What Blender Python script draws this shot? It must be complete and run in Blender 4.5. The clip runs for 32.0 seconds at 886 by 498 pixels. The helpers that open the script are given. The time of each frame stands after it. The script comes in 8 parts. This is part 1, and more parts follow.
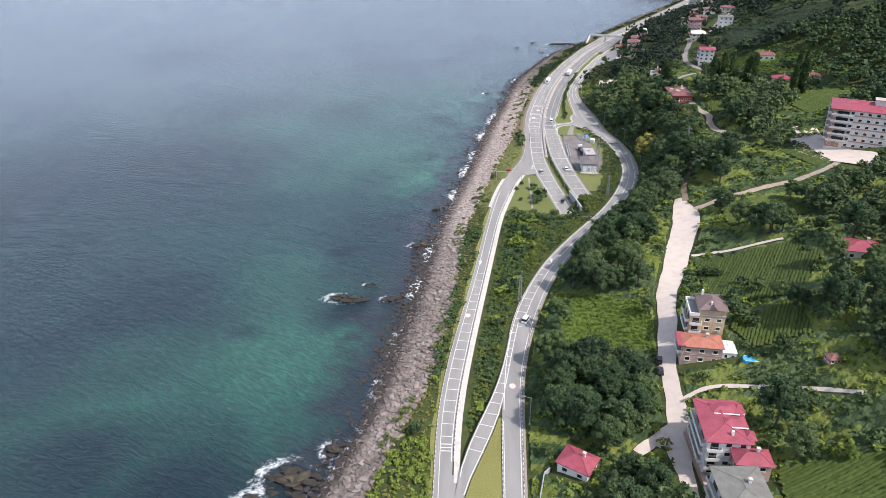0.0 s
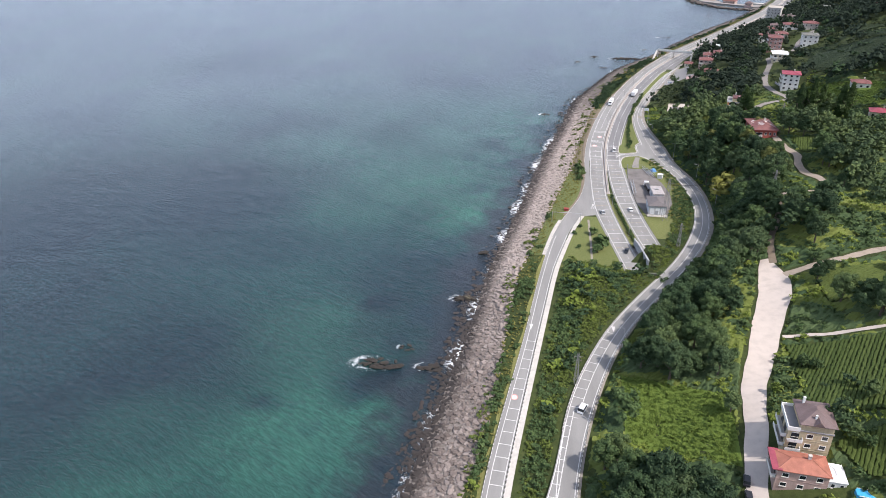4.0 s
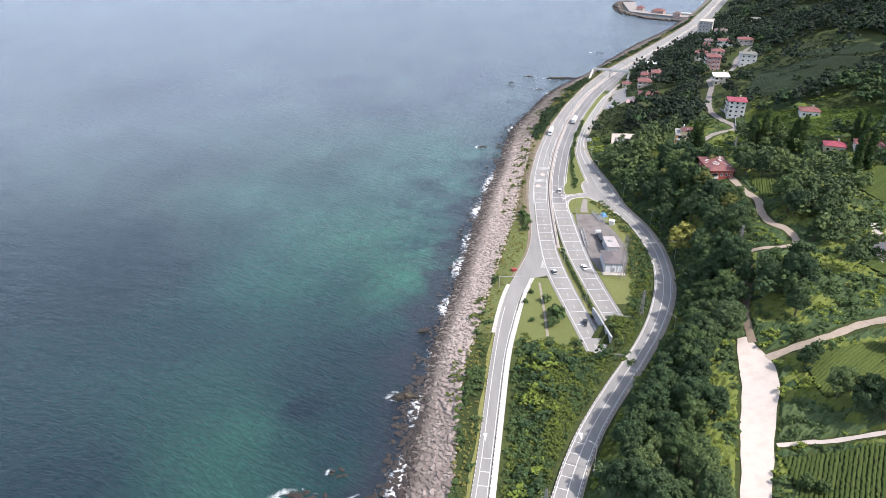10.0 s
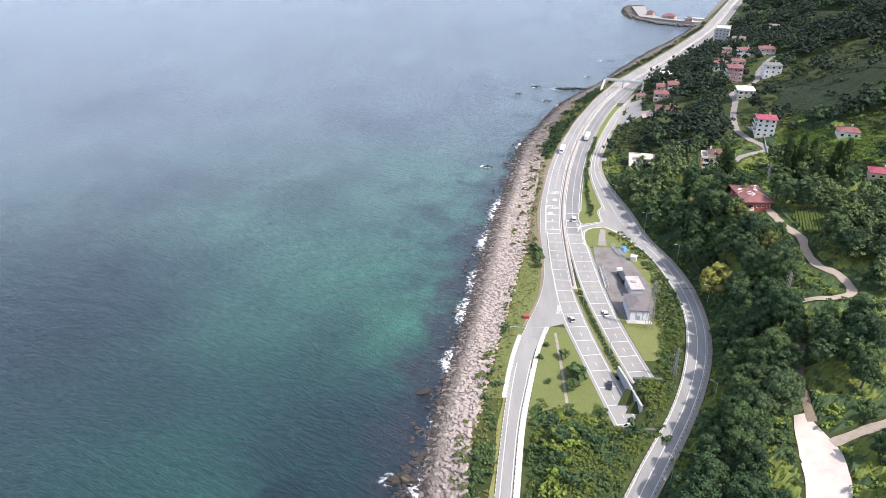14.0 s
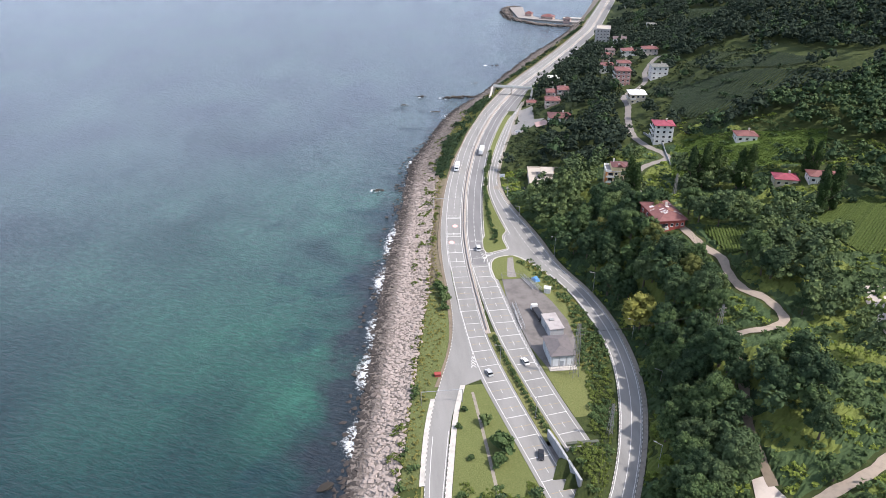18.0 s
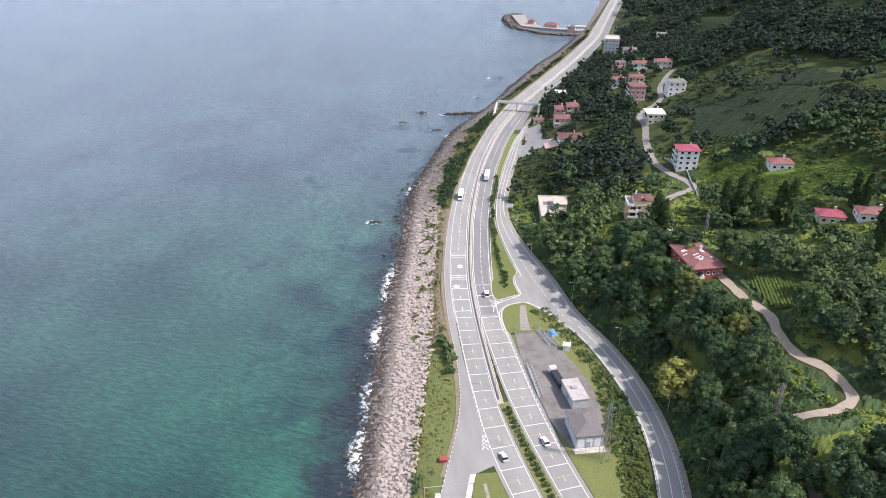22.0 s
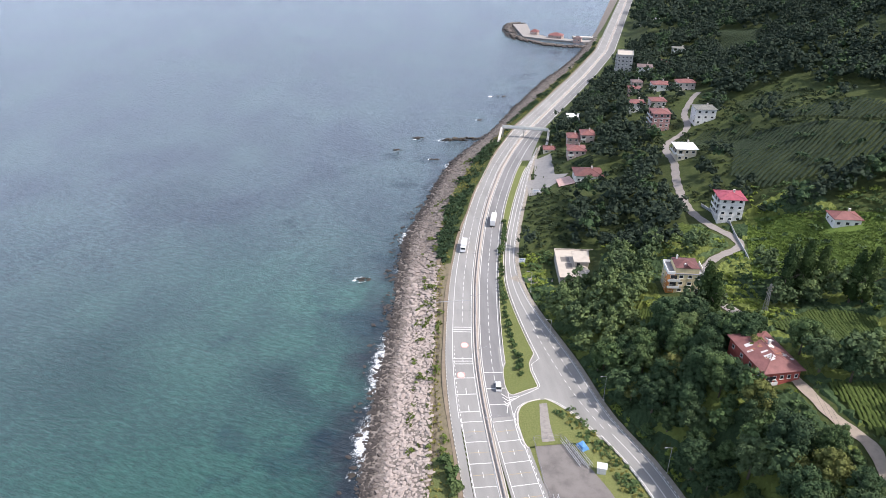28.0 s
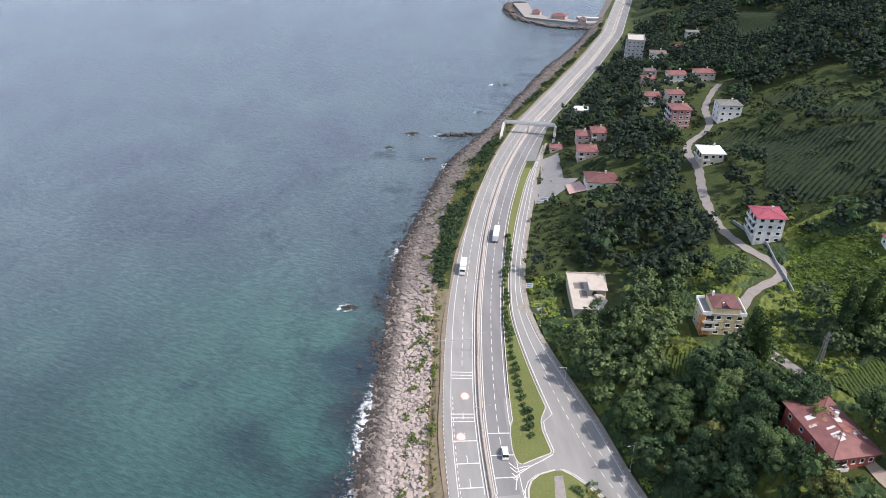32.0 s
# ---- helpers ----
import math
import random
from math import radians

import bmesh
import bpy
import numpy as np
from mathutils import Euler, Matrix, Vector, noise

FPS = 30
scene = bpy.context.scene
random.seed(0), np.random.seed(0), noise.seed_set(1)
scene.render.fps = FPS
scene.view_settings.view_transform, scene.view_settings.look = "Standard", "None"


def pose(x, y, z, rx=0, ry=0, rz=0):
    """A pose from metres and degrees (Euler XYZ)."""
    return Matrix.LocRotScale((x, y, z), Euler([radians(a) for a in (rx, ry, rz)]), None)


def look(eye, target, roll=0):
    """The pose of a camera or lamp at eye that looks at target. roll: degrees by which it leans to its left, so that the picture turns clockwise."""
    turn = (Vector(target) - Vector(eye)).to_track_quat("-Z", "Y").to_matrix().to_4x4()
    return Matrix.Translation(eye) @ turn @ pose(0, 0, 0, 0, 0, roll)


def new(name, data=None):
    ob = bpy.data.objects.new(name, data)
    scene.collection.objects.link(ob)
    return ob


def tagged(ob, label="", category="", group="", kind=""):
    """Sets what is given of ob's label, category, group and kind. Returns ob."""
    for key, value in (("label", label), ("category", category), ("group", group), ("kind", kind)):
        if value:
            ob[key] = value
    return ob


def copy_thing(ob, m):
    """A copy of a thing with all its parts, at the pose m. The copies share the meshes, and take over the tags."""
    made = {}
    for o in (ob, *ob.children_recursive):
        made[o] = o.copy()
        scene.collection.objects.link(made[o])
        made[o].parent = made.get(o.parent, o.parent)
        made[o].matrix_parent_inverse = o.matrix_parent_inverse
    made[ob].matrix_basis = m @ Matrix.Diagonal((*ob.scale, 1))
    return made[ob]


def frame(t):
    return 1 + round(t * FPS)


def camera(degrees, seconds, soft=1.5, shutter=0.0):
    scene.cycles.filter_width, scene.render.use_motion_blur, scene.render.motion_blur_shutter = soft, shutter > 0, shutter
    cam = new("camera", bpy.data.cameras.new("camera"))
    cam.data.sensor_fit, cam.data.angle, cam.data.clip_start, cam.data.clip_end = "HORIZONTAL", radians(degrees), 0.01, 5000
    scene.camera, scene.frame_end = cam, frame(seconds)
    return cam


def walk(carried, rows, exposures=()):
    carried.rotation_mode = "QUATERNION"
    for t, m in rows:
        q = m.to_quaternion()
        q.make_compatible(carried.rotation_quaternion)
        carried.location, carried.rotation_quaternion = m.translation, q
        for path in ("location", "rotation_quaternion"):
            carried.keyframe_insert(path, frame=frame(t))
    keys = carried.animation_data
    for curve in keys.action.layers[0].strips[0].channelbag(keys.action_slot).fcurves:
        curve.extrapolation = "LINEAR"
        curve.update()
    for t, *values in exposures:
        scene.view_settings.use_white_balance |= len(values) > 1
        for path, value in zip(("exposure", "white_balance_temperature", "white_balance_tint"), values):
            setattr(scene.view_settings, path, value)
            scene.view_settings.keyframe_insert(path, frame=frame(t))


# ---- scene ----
cam = camera(65.0, 32.0, 0.7)

# seconds, place, yaw (to the left of +y), pitch and roll in degrees
PATH = [
    (0, -0.00, 0.00, 150.42, 4.58, -27.71, -0.63),
    (0.5, -0.21, 5.34, 150.41, 9.05, -27.62, -0.71),
    (1, -0.45, 10.69, 150.45, 9.07, -27.65, -0.65),
    (1.5, -0.75, 16.00, 150.60, 9.09, -27.69, -0.64),
    (2, -1.12, 21.28, 150.91, 9.10, -27.73, -0.64),
    (2.5, -1.54, 26.50, 151.44, 9.09, -27.72, -0.60),
    (3, -2.04, 31.68, 152.20, 9.09, -27.71, -0.56),
    (3.5, -2.63, 36.71, 153.20, 9.08, -27.74, -0.50),
    (5.5, -5.32, 55.80, 157.90, 8.83, -27.75, -0.18),
    (6, -6.01, 60.26, 159.02, 8.74, -27.71, -0.14),
    (6.5, -6.64, 64.47, 160.04, 8.66, -27.63, -0.16),
    (7, -7.17, 68.52, 160.91, 8.59, -27.53, -0.08),
    (7.5, -7.60, 72.45, 161.60, 6.18, -27.52, 0.08),
    (8, -7.98, 76.35, 162.09, 2.95, -27.63, 0.13),
    (8.5, -8.31, 80.33, 162.41, 2.98, -27.69, 0.06),
    (9, -8.63, 84.47, 162.59, 3.01, -27.70, -0.02),
    (9.5, -8.95, 88.81, 162.65, 3.05, -27.68, -0.16),
    (10, -9.25, 93.36, 162.63, 3.09, -27.71, -0.12),
    (10.5, -9.56, 98.14, 162.53, 3.13, -27.74, -0.13),
    (11, -9.88, 103.10, 162.38, 3.15, -27.72, -0.17),
    (11.5, -10.22, 108.17, 162.18, 3.16, -27.72, -0.15),
    (12, -10.59, 113.25, 161.94, 3.16, -27.68, -0.14),
    (12.5, -11.00, 118.34, 161.67, 3.18, -27.66, -0.15),
    (13, -11.43, 123.51, 161.40, 3.19, -27.64, -0.15),
    (13.5, -11.83, 128.81, 161.13, 3.20, -27.63, -0.08),
    (14, -12.16, 134.17, 160.84, 3.19, -27.65, 0.03),
    (14.5, -12.37, 139.53, 160.55, 3.21, -27.64, 0.04),
    (16.5, -12.67, 160.70, 159.30, 3.38, -27.50, -0.06),
    (17, -12.70, 166.06, 159.01, -4.23, -27.58, 0.31),
    (17.5, -12.74, 171.38, 158.74, -6.60, -27.54, 0.05),
    (18, -12.74, 176.63, 158.50, -6.64, -27.53, 0.17),
    (18.5, -12.67, 181.77, 158.29, -6.67, -27.49, 0.10),
    (19, -12.48, 186.82, 158.14, -6.69, -27.46, 0.08),
    (19.5, -12.20, 191.80, 158.03, -6.69, -27.42, 0.08),
    (20, -11.82, 196.75, 157.98, -6.69, -27.37, -0.01),
    (20.5, -11.39, 201.67, 157.97, -6.68, -27.32, -0.02),
    (21, -10.95, 206.60, 158.00, -6.68, -27.28, -0.09),
    (21.5, -10.55, 211.57, 158.04, -6.71, -27.27, -0.01),
    (22, -10.20, 216.62, 158.10, -6.73, -27.26, -0.00),
    (22.5, -9.92, 221.67, 158.15, -6.77, -27.24, 0.01),
    (23, -9.69, 226.69, 158.20, -6.84, -27.26, 0.10),
    (23.5, -9.48, 231.68, 158.23, -6.91, -27.25, 0.16),
    (24, -9.26, 236.63, 158.25, -6.96, -27.23, 0.18),
    (24.5, -8.99, 241.58, 158.25, -7.01, -27.20, 0.22),
    (25, -8.64, 246.59, 158.24, -7.06, -27.20, 0.28),
    (25.5, -8.20, 251.70, 158.20, -7.10, -27.19, 0.32),
    (27.5, -6.07, 272.52, 157.89, -7.17, -27.14, 0.39),
    (28, -5.50, 277.78, 157.78, -7.22, -27.13, 0.41),
    (28.5, -4.92, 283.10, 157.65, -7.25, -27.13, 0.44),
    (29, -4.32, 288.46, 157.50, -7.28, -27.10, 0.45),
    (29.5, -3.70, 293.84, 157.34, -7.32, -27.09, 0.49),
    (30, -3.03, 299.23, 157.19, -7.37, -27.68, 0.56),
    (30.5, -2.32, 304.65, 157.06, -7.47, -31.33, 0.60),
    (31, -1.55, 310.07, 156.97, -7.48, -31.39, 0.58),
    (31.5, -0.77, 315.46, 156.89, -7.49, -30.69, 0.56),
    (32, -0.00, 320.81, 156.82, -7.50, -29.04, 0.50),
]



def heading(x, y, z, yaw, pitch, roll):
    yaw, pitch = radians(yaw), radians(pitch)
    ahead = Vector((-math.sin(yaw) * math.cos(pitch), math.cos(yaw) * math.cos(pitch), math.sin(pitch)))
    return look((x, y, z), Vector((x, y, z)) + 100 * ahead, roll)


walk(cam, [(row[0], heading(*row[1:])) for row in PATH], [(t, e, 6350, 16) for t, e in ((0, 0.2), (3, 0.16), (5.5, 0.14), (6.2, 0.2), (7, 0.34), (9, 0.38), (13, 0.53), (16, 0.57), (17, 0.5), (18, 0.26), (19, 0.24), (21, 0.32), (23, 0.4), (25, 0.42), (29, 0.27), (32, 0.18))])

# ---- light ----
SUN_EL, SUN_AZ = 50.0, 112.0  # azimuth clockwise from +y
world = bpy.data.worlds.new("sky")
scene.world = world
world.use_nodes = True
wn = world.node_tree
sky = wn.nodes.new("ShaderNodeTexSky")
sky.sky_type, sky.sun_disc = "NISHITA", False
sky.sun_elevation, sky.sun_rotation = radians(SUN_EL), radians(SUN_AZ)
sky.air_density, sky.dust_density = 1.2, 4.0
# haze that thickens towards the horizon all round, and thin broken cloud
geo = wn.nodes.new("ShaderNodeTexCoord")
sep = wn.nodes.new("ShaderNodeSeparateXYZ")
wn.links.new(geo.outputs["Generated"], sep.inputs[0])
low = wn.nodes.new("ShaderNodeMapRange")
low.inputs["From Min"].default_value, low.inputs["From Max"].default_value = 0.0, 1.0
low.inputs["To Min"].default_value, low.inputs["To Max"].default_value = 0.85, 0.03
wn.links.new(sep.outputs["Z"], low.inputs["Value"])
cloud = wn.nodes.new("ShaderNodeTexNoise")
cloud.inputs["Scale"].default_value, cloud.inputs["Detail"].default_value = 2.6, 5.0
wn.links.new(geo.outputs["Generated"], cloud.inputs["Vector"])
veil = wn.nodes.new("ShaderNodeMath")
veil.operation = "MULTIPLY_ADD"
veil.inputs[1].default_value, veil.inputs[2].default_value = 0.5, -0.2
wn.links.new(cloud.outputs["Fac"], veil.inputs[0])
both = wn.nodes.new("ShaderNodeMath")
both.operation, both.use_clamp = "ADD", True
wn.links.new(low.outputs[0], both.inputs[0])
wn.links.new(veil.outputs[0], both.inputs[1])
haze = wn.nodes.new("ShaderNodeMix")
haze.data_type = "RGBA"
haze.inputs[7].default_value = (7.4, 8.8, 11.0, 1)
wn.links.new(both.outputs[0], haze.inputs["Factor"])
wn.links.new(sky.outputs[0], haze.inputs[6])
wn.links.new(haze.outputs[2], wn.nodes["Background"].inputs[0])
wn.nodes["Background"].inputs[1].default_value = 0.13
sun = new("sun", bpy.data.lights.new("sun", "SUN"))
sun.data.energy, sun.data.angle, sun.data.color = 4.4, radians(0.6), (1.0, 0.95, 0.87)
el, az = radians(SUN_EL), radians(SUN_AZ)
sun.matrix_world = look((0, 0, 300), Vector((0, 0, 300)) - Vector((math.sin(az) * math.cos(el), math.cos(az) * math.cos(el), math.sin(el))))

# ---- materials ----
class Nodes:
    """A node material under construction."""

    def __init__(self, name):
        self.mat = bpy.data.materials.new(name)
        self.mat.use_nodes = True
        self.tree = self.mat.node_tree
        self.bsdf = self.tree.nodes["Principled BSDF"]
        self.coord = None

    def add(self, kind, **values):
        n = self.tree.nodes.new("ShaderNode" + kind)
        for k, v in values.items():
            n.inputs[k.replace("_", " ")].default_value = v
        return n

    def link(self, a, b):
        self.tree.links.new(a, b)

    def place(self):
        if not self.coord:
            self.coord = self.tree.nodes.new("ShaderNodeNewGeometry").outputs["Position"]
        return self.coord

    def noise(self, scale, detail=4.0, rough=0.55, stretch=None, place=None):
        n = self.add("TexNoise", Scale=scale, Detail=detail, Roughness=rough)
        src = place or self.place()
        if stretch:
            m = self.add("Mapping")
            m.inputs["Scale"].default_value = stretch
            self.link(src, m.inputs["Vector"])
            src = m.outputs[0]
        self.link(src, n.inputs["Vector"])
        return n.outputs["Fac"]

    def ramp(self, fac, stops):
        r = self.tree.nodes.new("ShaderNodeValToRGB")
        e = r.color_ramp.elements
        while len(e) < len(stops):
            e.new(0.5)
        for k, (p, c) in zip(e, stops):
            k.position, k.color = p, (*c, 1)
        self.link(fac, r.inputs["Fac"])
        return r.outputs["Color"]

    def mix(self, fac, a, b, blend="MIX"):
        m = self.tree.nodes.new("ShaderNodeMix")
        m.data_type, m.blend_type = "RGBA", blend
        for s, v in ((m.inputs["Factor"], fac), (m.inputs[6], a), (m.inputs[7], b)):
            if hasattr(v, "is_linked"):
                self.link(v, s)
            elif isinstance(v, (int, float)):
                s.default_value = v
            else:
                s.default_value = (*v, 1)
        return m.outputs[2]

    def math(self, op, a, b=0.0):
        m = self.tree.nodes.new("ShaderNodeMath")
        m.operation = op
        for s, v in ((m.inputs[0], a), (m.inputs[1], b)):
            if hasattr(v, "is_linked"):
                self.link(v, s)
            else:
                s.default_value = v
        return m.outputs[0]

    def bump(self, height, strength=0.4, distance=0.1):
        b = self.add("Bump", Strength=strength, Distance=distance)
        self.link(height, b.inputs["Height"])
        self.link(b.outputs[0], self.bsdf.inputs["Normal"])

    def done(self, color, rough=0.8, metal=0.0, spec=None):
        for key, v in (("Base Color", color), ("Roughness", rough), ("Metallic", metal)):
            s = self.bsdf.inputs[key]
            if hasattr(v, "is_linked"):
                self.link(v, s)
            elif key == "Base Color":
                s.default_value = (*v, 1)
            else:
                s.default_value = v
        if spec is not None:
            self.bsdf.inputs["Specular IOR Level"].default_value = spec
        return self.mat


def plain(name, color, rough=0.7, metal=0.0, vary=0.18, scale=0.6, bump=0.0, grime=0.0):
    """A painted or cast surface: its colour with stains at two scales."""
    n = Nodes(name)
    dark = tuple(c * (1 - vary) for c in color)
    pale = tuple(min(1, c * (1 + vary * 0.5)) for c in color)
    c = n.ramp(n.noise(scale), [(0.3, dark), (0.5, color), (0.72, pale)])
    fine = n.noise(scale * 14, 3)
    c = n.mix(0.25, c, n.ramp(fine, [(0.3, dark), (0.7, pale)]))
    if grime:
        streak = n.noise(1.3, 5, 0.6, (1, 1, 0.12))
        c = n.mix(n.math("MULTIPLY", n.ramp(streak, [(0.5, (0, 0, 0)), (0.75, (1, 1, 1))]), grime), c, tuple(v * 0.45 for v in color))
    if bump:
        n.bump(fine, bump, 0.05)
    return n.done(c, rough, metal)


def by_object(n, stops):
    """A colour picked by the object's own random number."""
    info = n.tree.nodes.new("ShaderNodeObjectInfo")
    return n.ramp(info.outputs["Random"], stops)


def by_island(n, stops):
    g = n.tree.nodes.new("ShaderNodeNewGeometry")
    return n.ramp(g.outputs["Random Per Island"], stops)


def foliage(name, dark, mid, pale, per_island=True):
    n = Nodes(name)
    c = n.ramp(n.noise(1.4, 5, 0.7), [(0.25, dark), (0.5, mid), (0.75, pale)])
    big = n.ramp(n.noise(0.045, 3), [(0.3, tuple(v * 0.75 for v in mid)), (0.7, tuple(v * 1.2 for v in mid))])
    c = n.mix(0.4, c, big)
    if per_island:
        c = n.mix(0.5, c, by_island(n, [(0.0, dark), (0.5, mid), (1.0, pale)]))
    own = by_object(n, [(0.0, (dark[0] * 0.9, dark[1], dark[2] * 1.5)), (0.35, mid), (0.7, tuple(v * 1.1 for v in mid)), (1.0, (pale[0] * 1.08, pale[1] * 1.02, pale[2]))])
    c = n.mix(0.38, c, own)
    n.bump(n.noise(2.2, 6, 0.7), 0.7, 0.5)
    return n.done(c, 0.8, 0, 0.12)


# ---- plan: lines along the coast, as x at a given y ----
def along(rows):
    ys, xs = np.array(rows, float).T

    def at(y):
        y = np.asarray(y, float)
        out = np.interp(y, ys, xs)
        lo, hi = (xs[1] - xs[0]) / (ys[1] - ys[0]), (xs[-1] - xs[-2]) / (ys[-1] - ys[-2])
        out = np.where(y < ys[0], xs[0] + (y - ys[0]) * lo, out)
        return np.where(y > ys[-1], xs[-1] + (y - ys[-1]) * hi, out)

    def soft(y):  # eased over some metres, so that the line has no corners
        y = np.asarray(y, float)
        return sum(w * at(y + o) for o, w in ((-16, 0.1), (-8, 0.22), (0, 0.36), (8, 0.22), (16, 0.1)))

    return soft


SHORE = along([(60, -86), (100, -60), (130, -48), (142, -44.5), (153, -41.5), (166, -38.5), (180, -37), (195, -36.6), (208, -34.5), (242, -31), (272, -28), (297, -27), (335, -23), (372, -17), (416, -12),
               (470, -5), (508, 2), (534, 6.5), (575, 11.5), (596, 15.5), (612, 20), (632, 28), (662, 37), (690, 46.5), (715, 58), (728, 66), (755, 83.5), (786, 101), (826, 120.5), (862, 139.5), (915, 167), (958, 195), (990, 214), (1033, 238), (1060, 251), (1174, 305), (1500, 440)])
ROCKTOP = along([(100, -42), (132, -33), (164, -25), (186, -19), (230, -16), (270, -15), (300, -14), (329, -8), (348, -5), (372, -0.8), (410, 6), (440, 11), (480, 16), (505, 20),
                 (545, 25), (590, 31.5), (621, 38.6), (654, 49), (677, 59), (704, 70), (722, 79), (746, 92), (779, 109), (823, 133), (868, 158), (917, 187), (1022, 246), (1197, 323), (1500, 456)])
SEAWARD = along([(60, -11), (133, -14), (164, -15.5), (189, -14.4), (221, -11), (255, -7.2), (293, -4), (325, -0.6), (342, 2), (361, 5.9), (375, 11.5), (397, 17.6), (421, 19.3),
                 (450, 19.3), (483, 21.6), (524, 27.9), (554, 33.8), (591, 43.4), (643, 60), (706, 83.5), (745, 101), (784, 121), (861, 164), (915, 197), (1022, 254), (1197, 330), (1500, 461)])
MEDIAN = along([(394, 30.3), (417, 30.3), (451, 31), (481, 33), (507, 36.7), (542, 42.6), (576, 50.2), (606, 57.6), (631, 65), (677, 80.8), (718, 98.6), (748, 113),
                (810, 149), (836, 164), (915, 209), (1022, 266), (1197, 341), (1500, 471)])
INLAND = along([(60, 10), (132, 10), (180, 10.2), (205, 13.6), (220, 17), (240, 22), (266, 32), (298, 50.2), (314, 59.3), (332, 67.8), (350, 74.6), (370, 79), (398, 81), (427, 77.6),
                (446, 70.5), (477, 68.6), (497, 65), (520, 61.6), (536, 61), (555, 62.6), (581, 69.4), (609, 77.8), (632, 85.4), (660, 94), (692, 105), (742, 124.6), (760, 133), (810, 164), (836, 179),
                (915, 224), (1022, 281), (1197, 356), (1500, 486)])

# kerb line of the seaward ramp, inner line of the landside road, and the two carriageways where they part
RAMP_R = along([(60, -2), (120, -6.5), (150, -8), (164, -8.2), (187, -6.9), (221, -3.9), (262, 0), (312, 4.8), (330, 8.5), (352, 12.3), (366, 16.6), (374, 20.6), (400, 23), (452, 23)])
LINK_L = along([(60, 4.6), (132, 4.7), (165, 4.2), (189, 4.9), (203, 6.4), (218, 8.5), (231, 11.6), (261, 22), (292, 38.7), (313, 51.9), (335, 61.7), (359, 69.4), (378, 73.1), (402, 73.2),
                (429, 69.7), (446, 62), (470, 56), (506, 54.3), (537, 54.6), (573, 62), (621, 76.5), (662, 90.6), (710, 111)])
LC_L = along([(250, 46), (290, 38.6), (316, 33.6), (340, 29.3), (360, 25.6), (372, 23.4), (386, 22.5), (424, 22.1), (452, 22.9)])
LC_R = along([(250, 53.5), (290, 46), (316, 40.6), (338, 36.7), (363, 32.4), (393, 28.8), (417, 28.9), (452, 30.1)])
RC_L = along([(290, 53), (325, 45.5), (347, 41.3), (367, 38.0), (391, 34.5), (414, 33.1), (452, 32.6)])
RC_R = along([(290, 60), (325, 52.6), (346, 48.7), (363, 45.8), (385, 42.9), (415, 41.4), (452, 40.0)])
ROAD_Z = 5.5


def step(a, b, v):
    t = np.clip((np.asarray(v, float) - a) / (b - a), 0, 1)
    return t * t * (3 - 2 * t)


def road_z(y):
    """The landside road climbs a little where it passes over the tunnel."""
    return ROAD_Z + 2.5 * step(90, 150, y) * (1 - step(300, 420, y))


def wave(x, y, size, seed):
    """Smooth uneven ground: a few crossed swells, from -1 to 1."""
    r = np.random.RandomState(seed)
    out = 0
    for _ in range(6):
        a, p, k = r.uniform(0, 6.28), r.uniform(0, 6.28), r.uniform(0.6, 1.6) * 6.28 / size
        out = out + np.sin((x * np.cos(a) + y * np.sin(a)) * k + p)
    return out / 3.2


# known heights on the hillside: x, y, z, reach
SPOTS = [(60, 187, 14, 25), (62, 150, 12.5, 25), (80, 292, 21, 22), (102, 350, 28, 22), (124, 363, 29, 24), (122, 400, 31, 24), (114, 307, 29, 22), (94, 248, 22, 24), (155, 440, 32, 24),
         (185, 515, 38, 35), (185, 461, 37, 25), (150, 550, 27, 35), (112, 433, 30, 20), (107, 495, 24, 22), (86, 550, 7.5, 20), (38, 210, 10, 16),
         (52, 130, 12, 14), (54, 165, 12.6, 12), (65, 227, 16.5, 14), (74, 262, 18.8, 14), (90, 285, 22, 12), (30, 165, 9.5, 12)]


def rise(d):
    return np.interp(d, [-1, 0, 4, 30, 80, 130, 200, 260, 420, 1200, 3000], [0, 0, 1.2, 12, 24, 36, 60, 92, 195, 560, 1200])


def hill(x, y):
    base = INLAND(y) + 4
    d = x - base
    z = road_z(y) + rise(d) + np.clip(d / 40, 0, 1) * 2.2 * wave(x, y, 70, 3) + np.clip(d / 200, 0, 1) * 14 * wave(x, y, 260, 5)
    return z


def spot_shift():
    """Swells that bring the hillside to the known heights."""
    p = np.array(SPOTS, float)
    reach = np.exp(-((p[:, None, 0] - p[None, :, 0]) ** 2 + (p[:, None, 1] - p[None, :, 1]) ** 2) / (2 * p[None, :, 3] ** 2))
    size = np.linalg.solve(reach + 0.05 * np.eye(len(p)), p[:, 2] - hill(p[:, 0], p[:, 1]))
    return [(x, y, dz, r) for (x, y, _, r), dz in zip(SPOTS, size)]


SHIFTS = spot_shift()


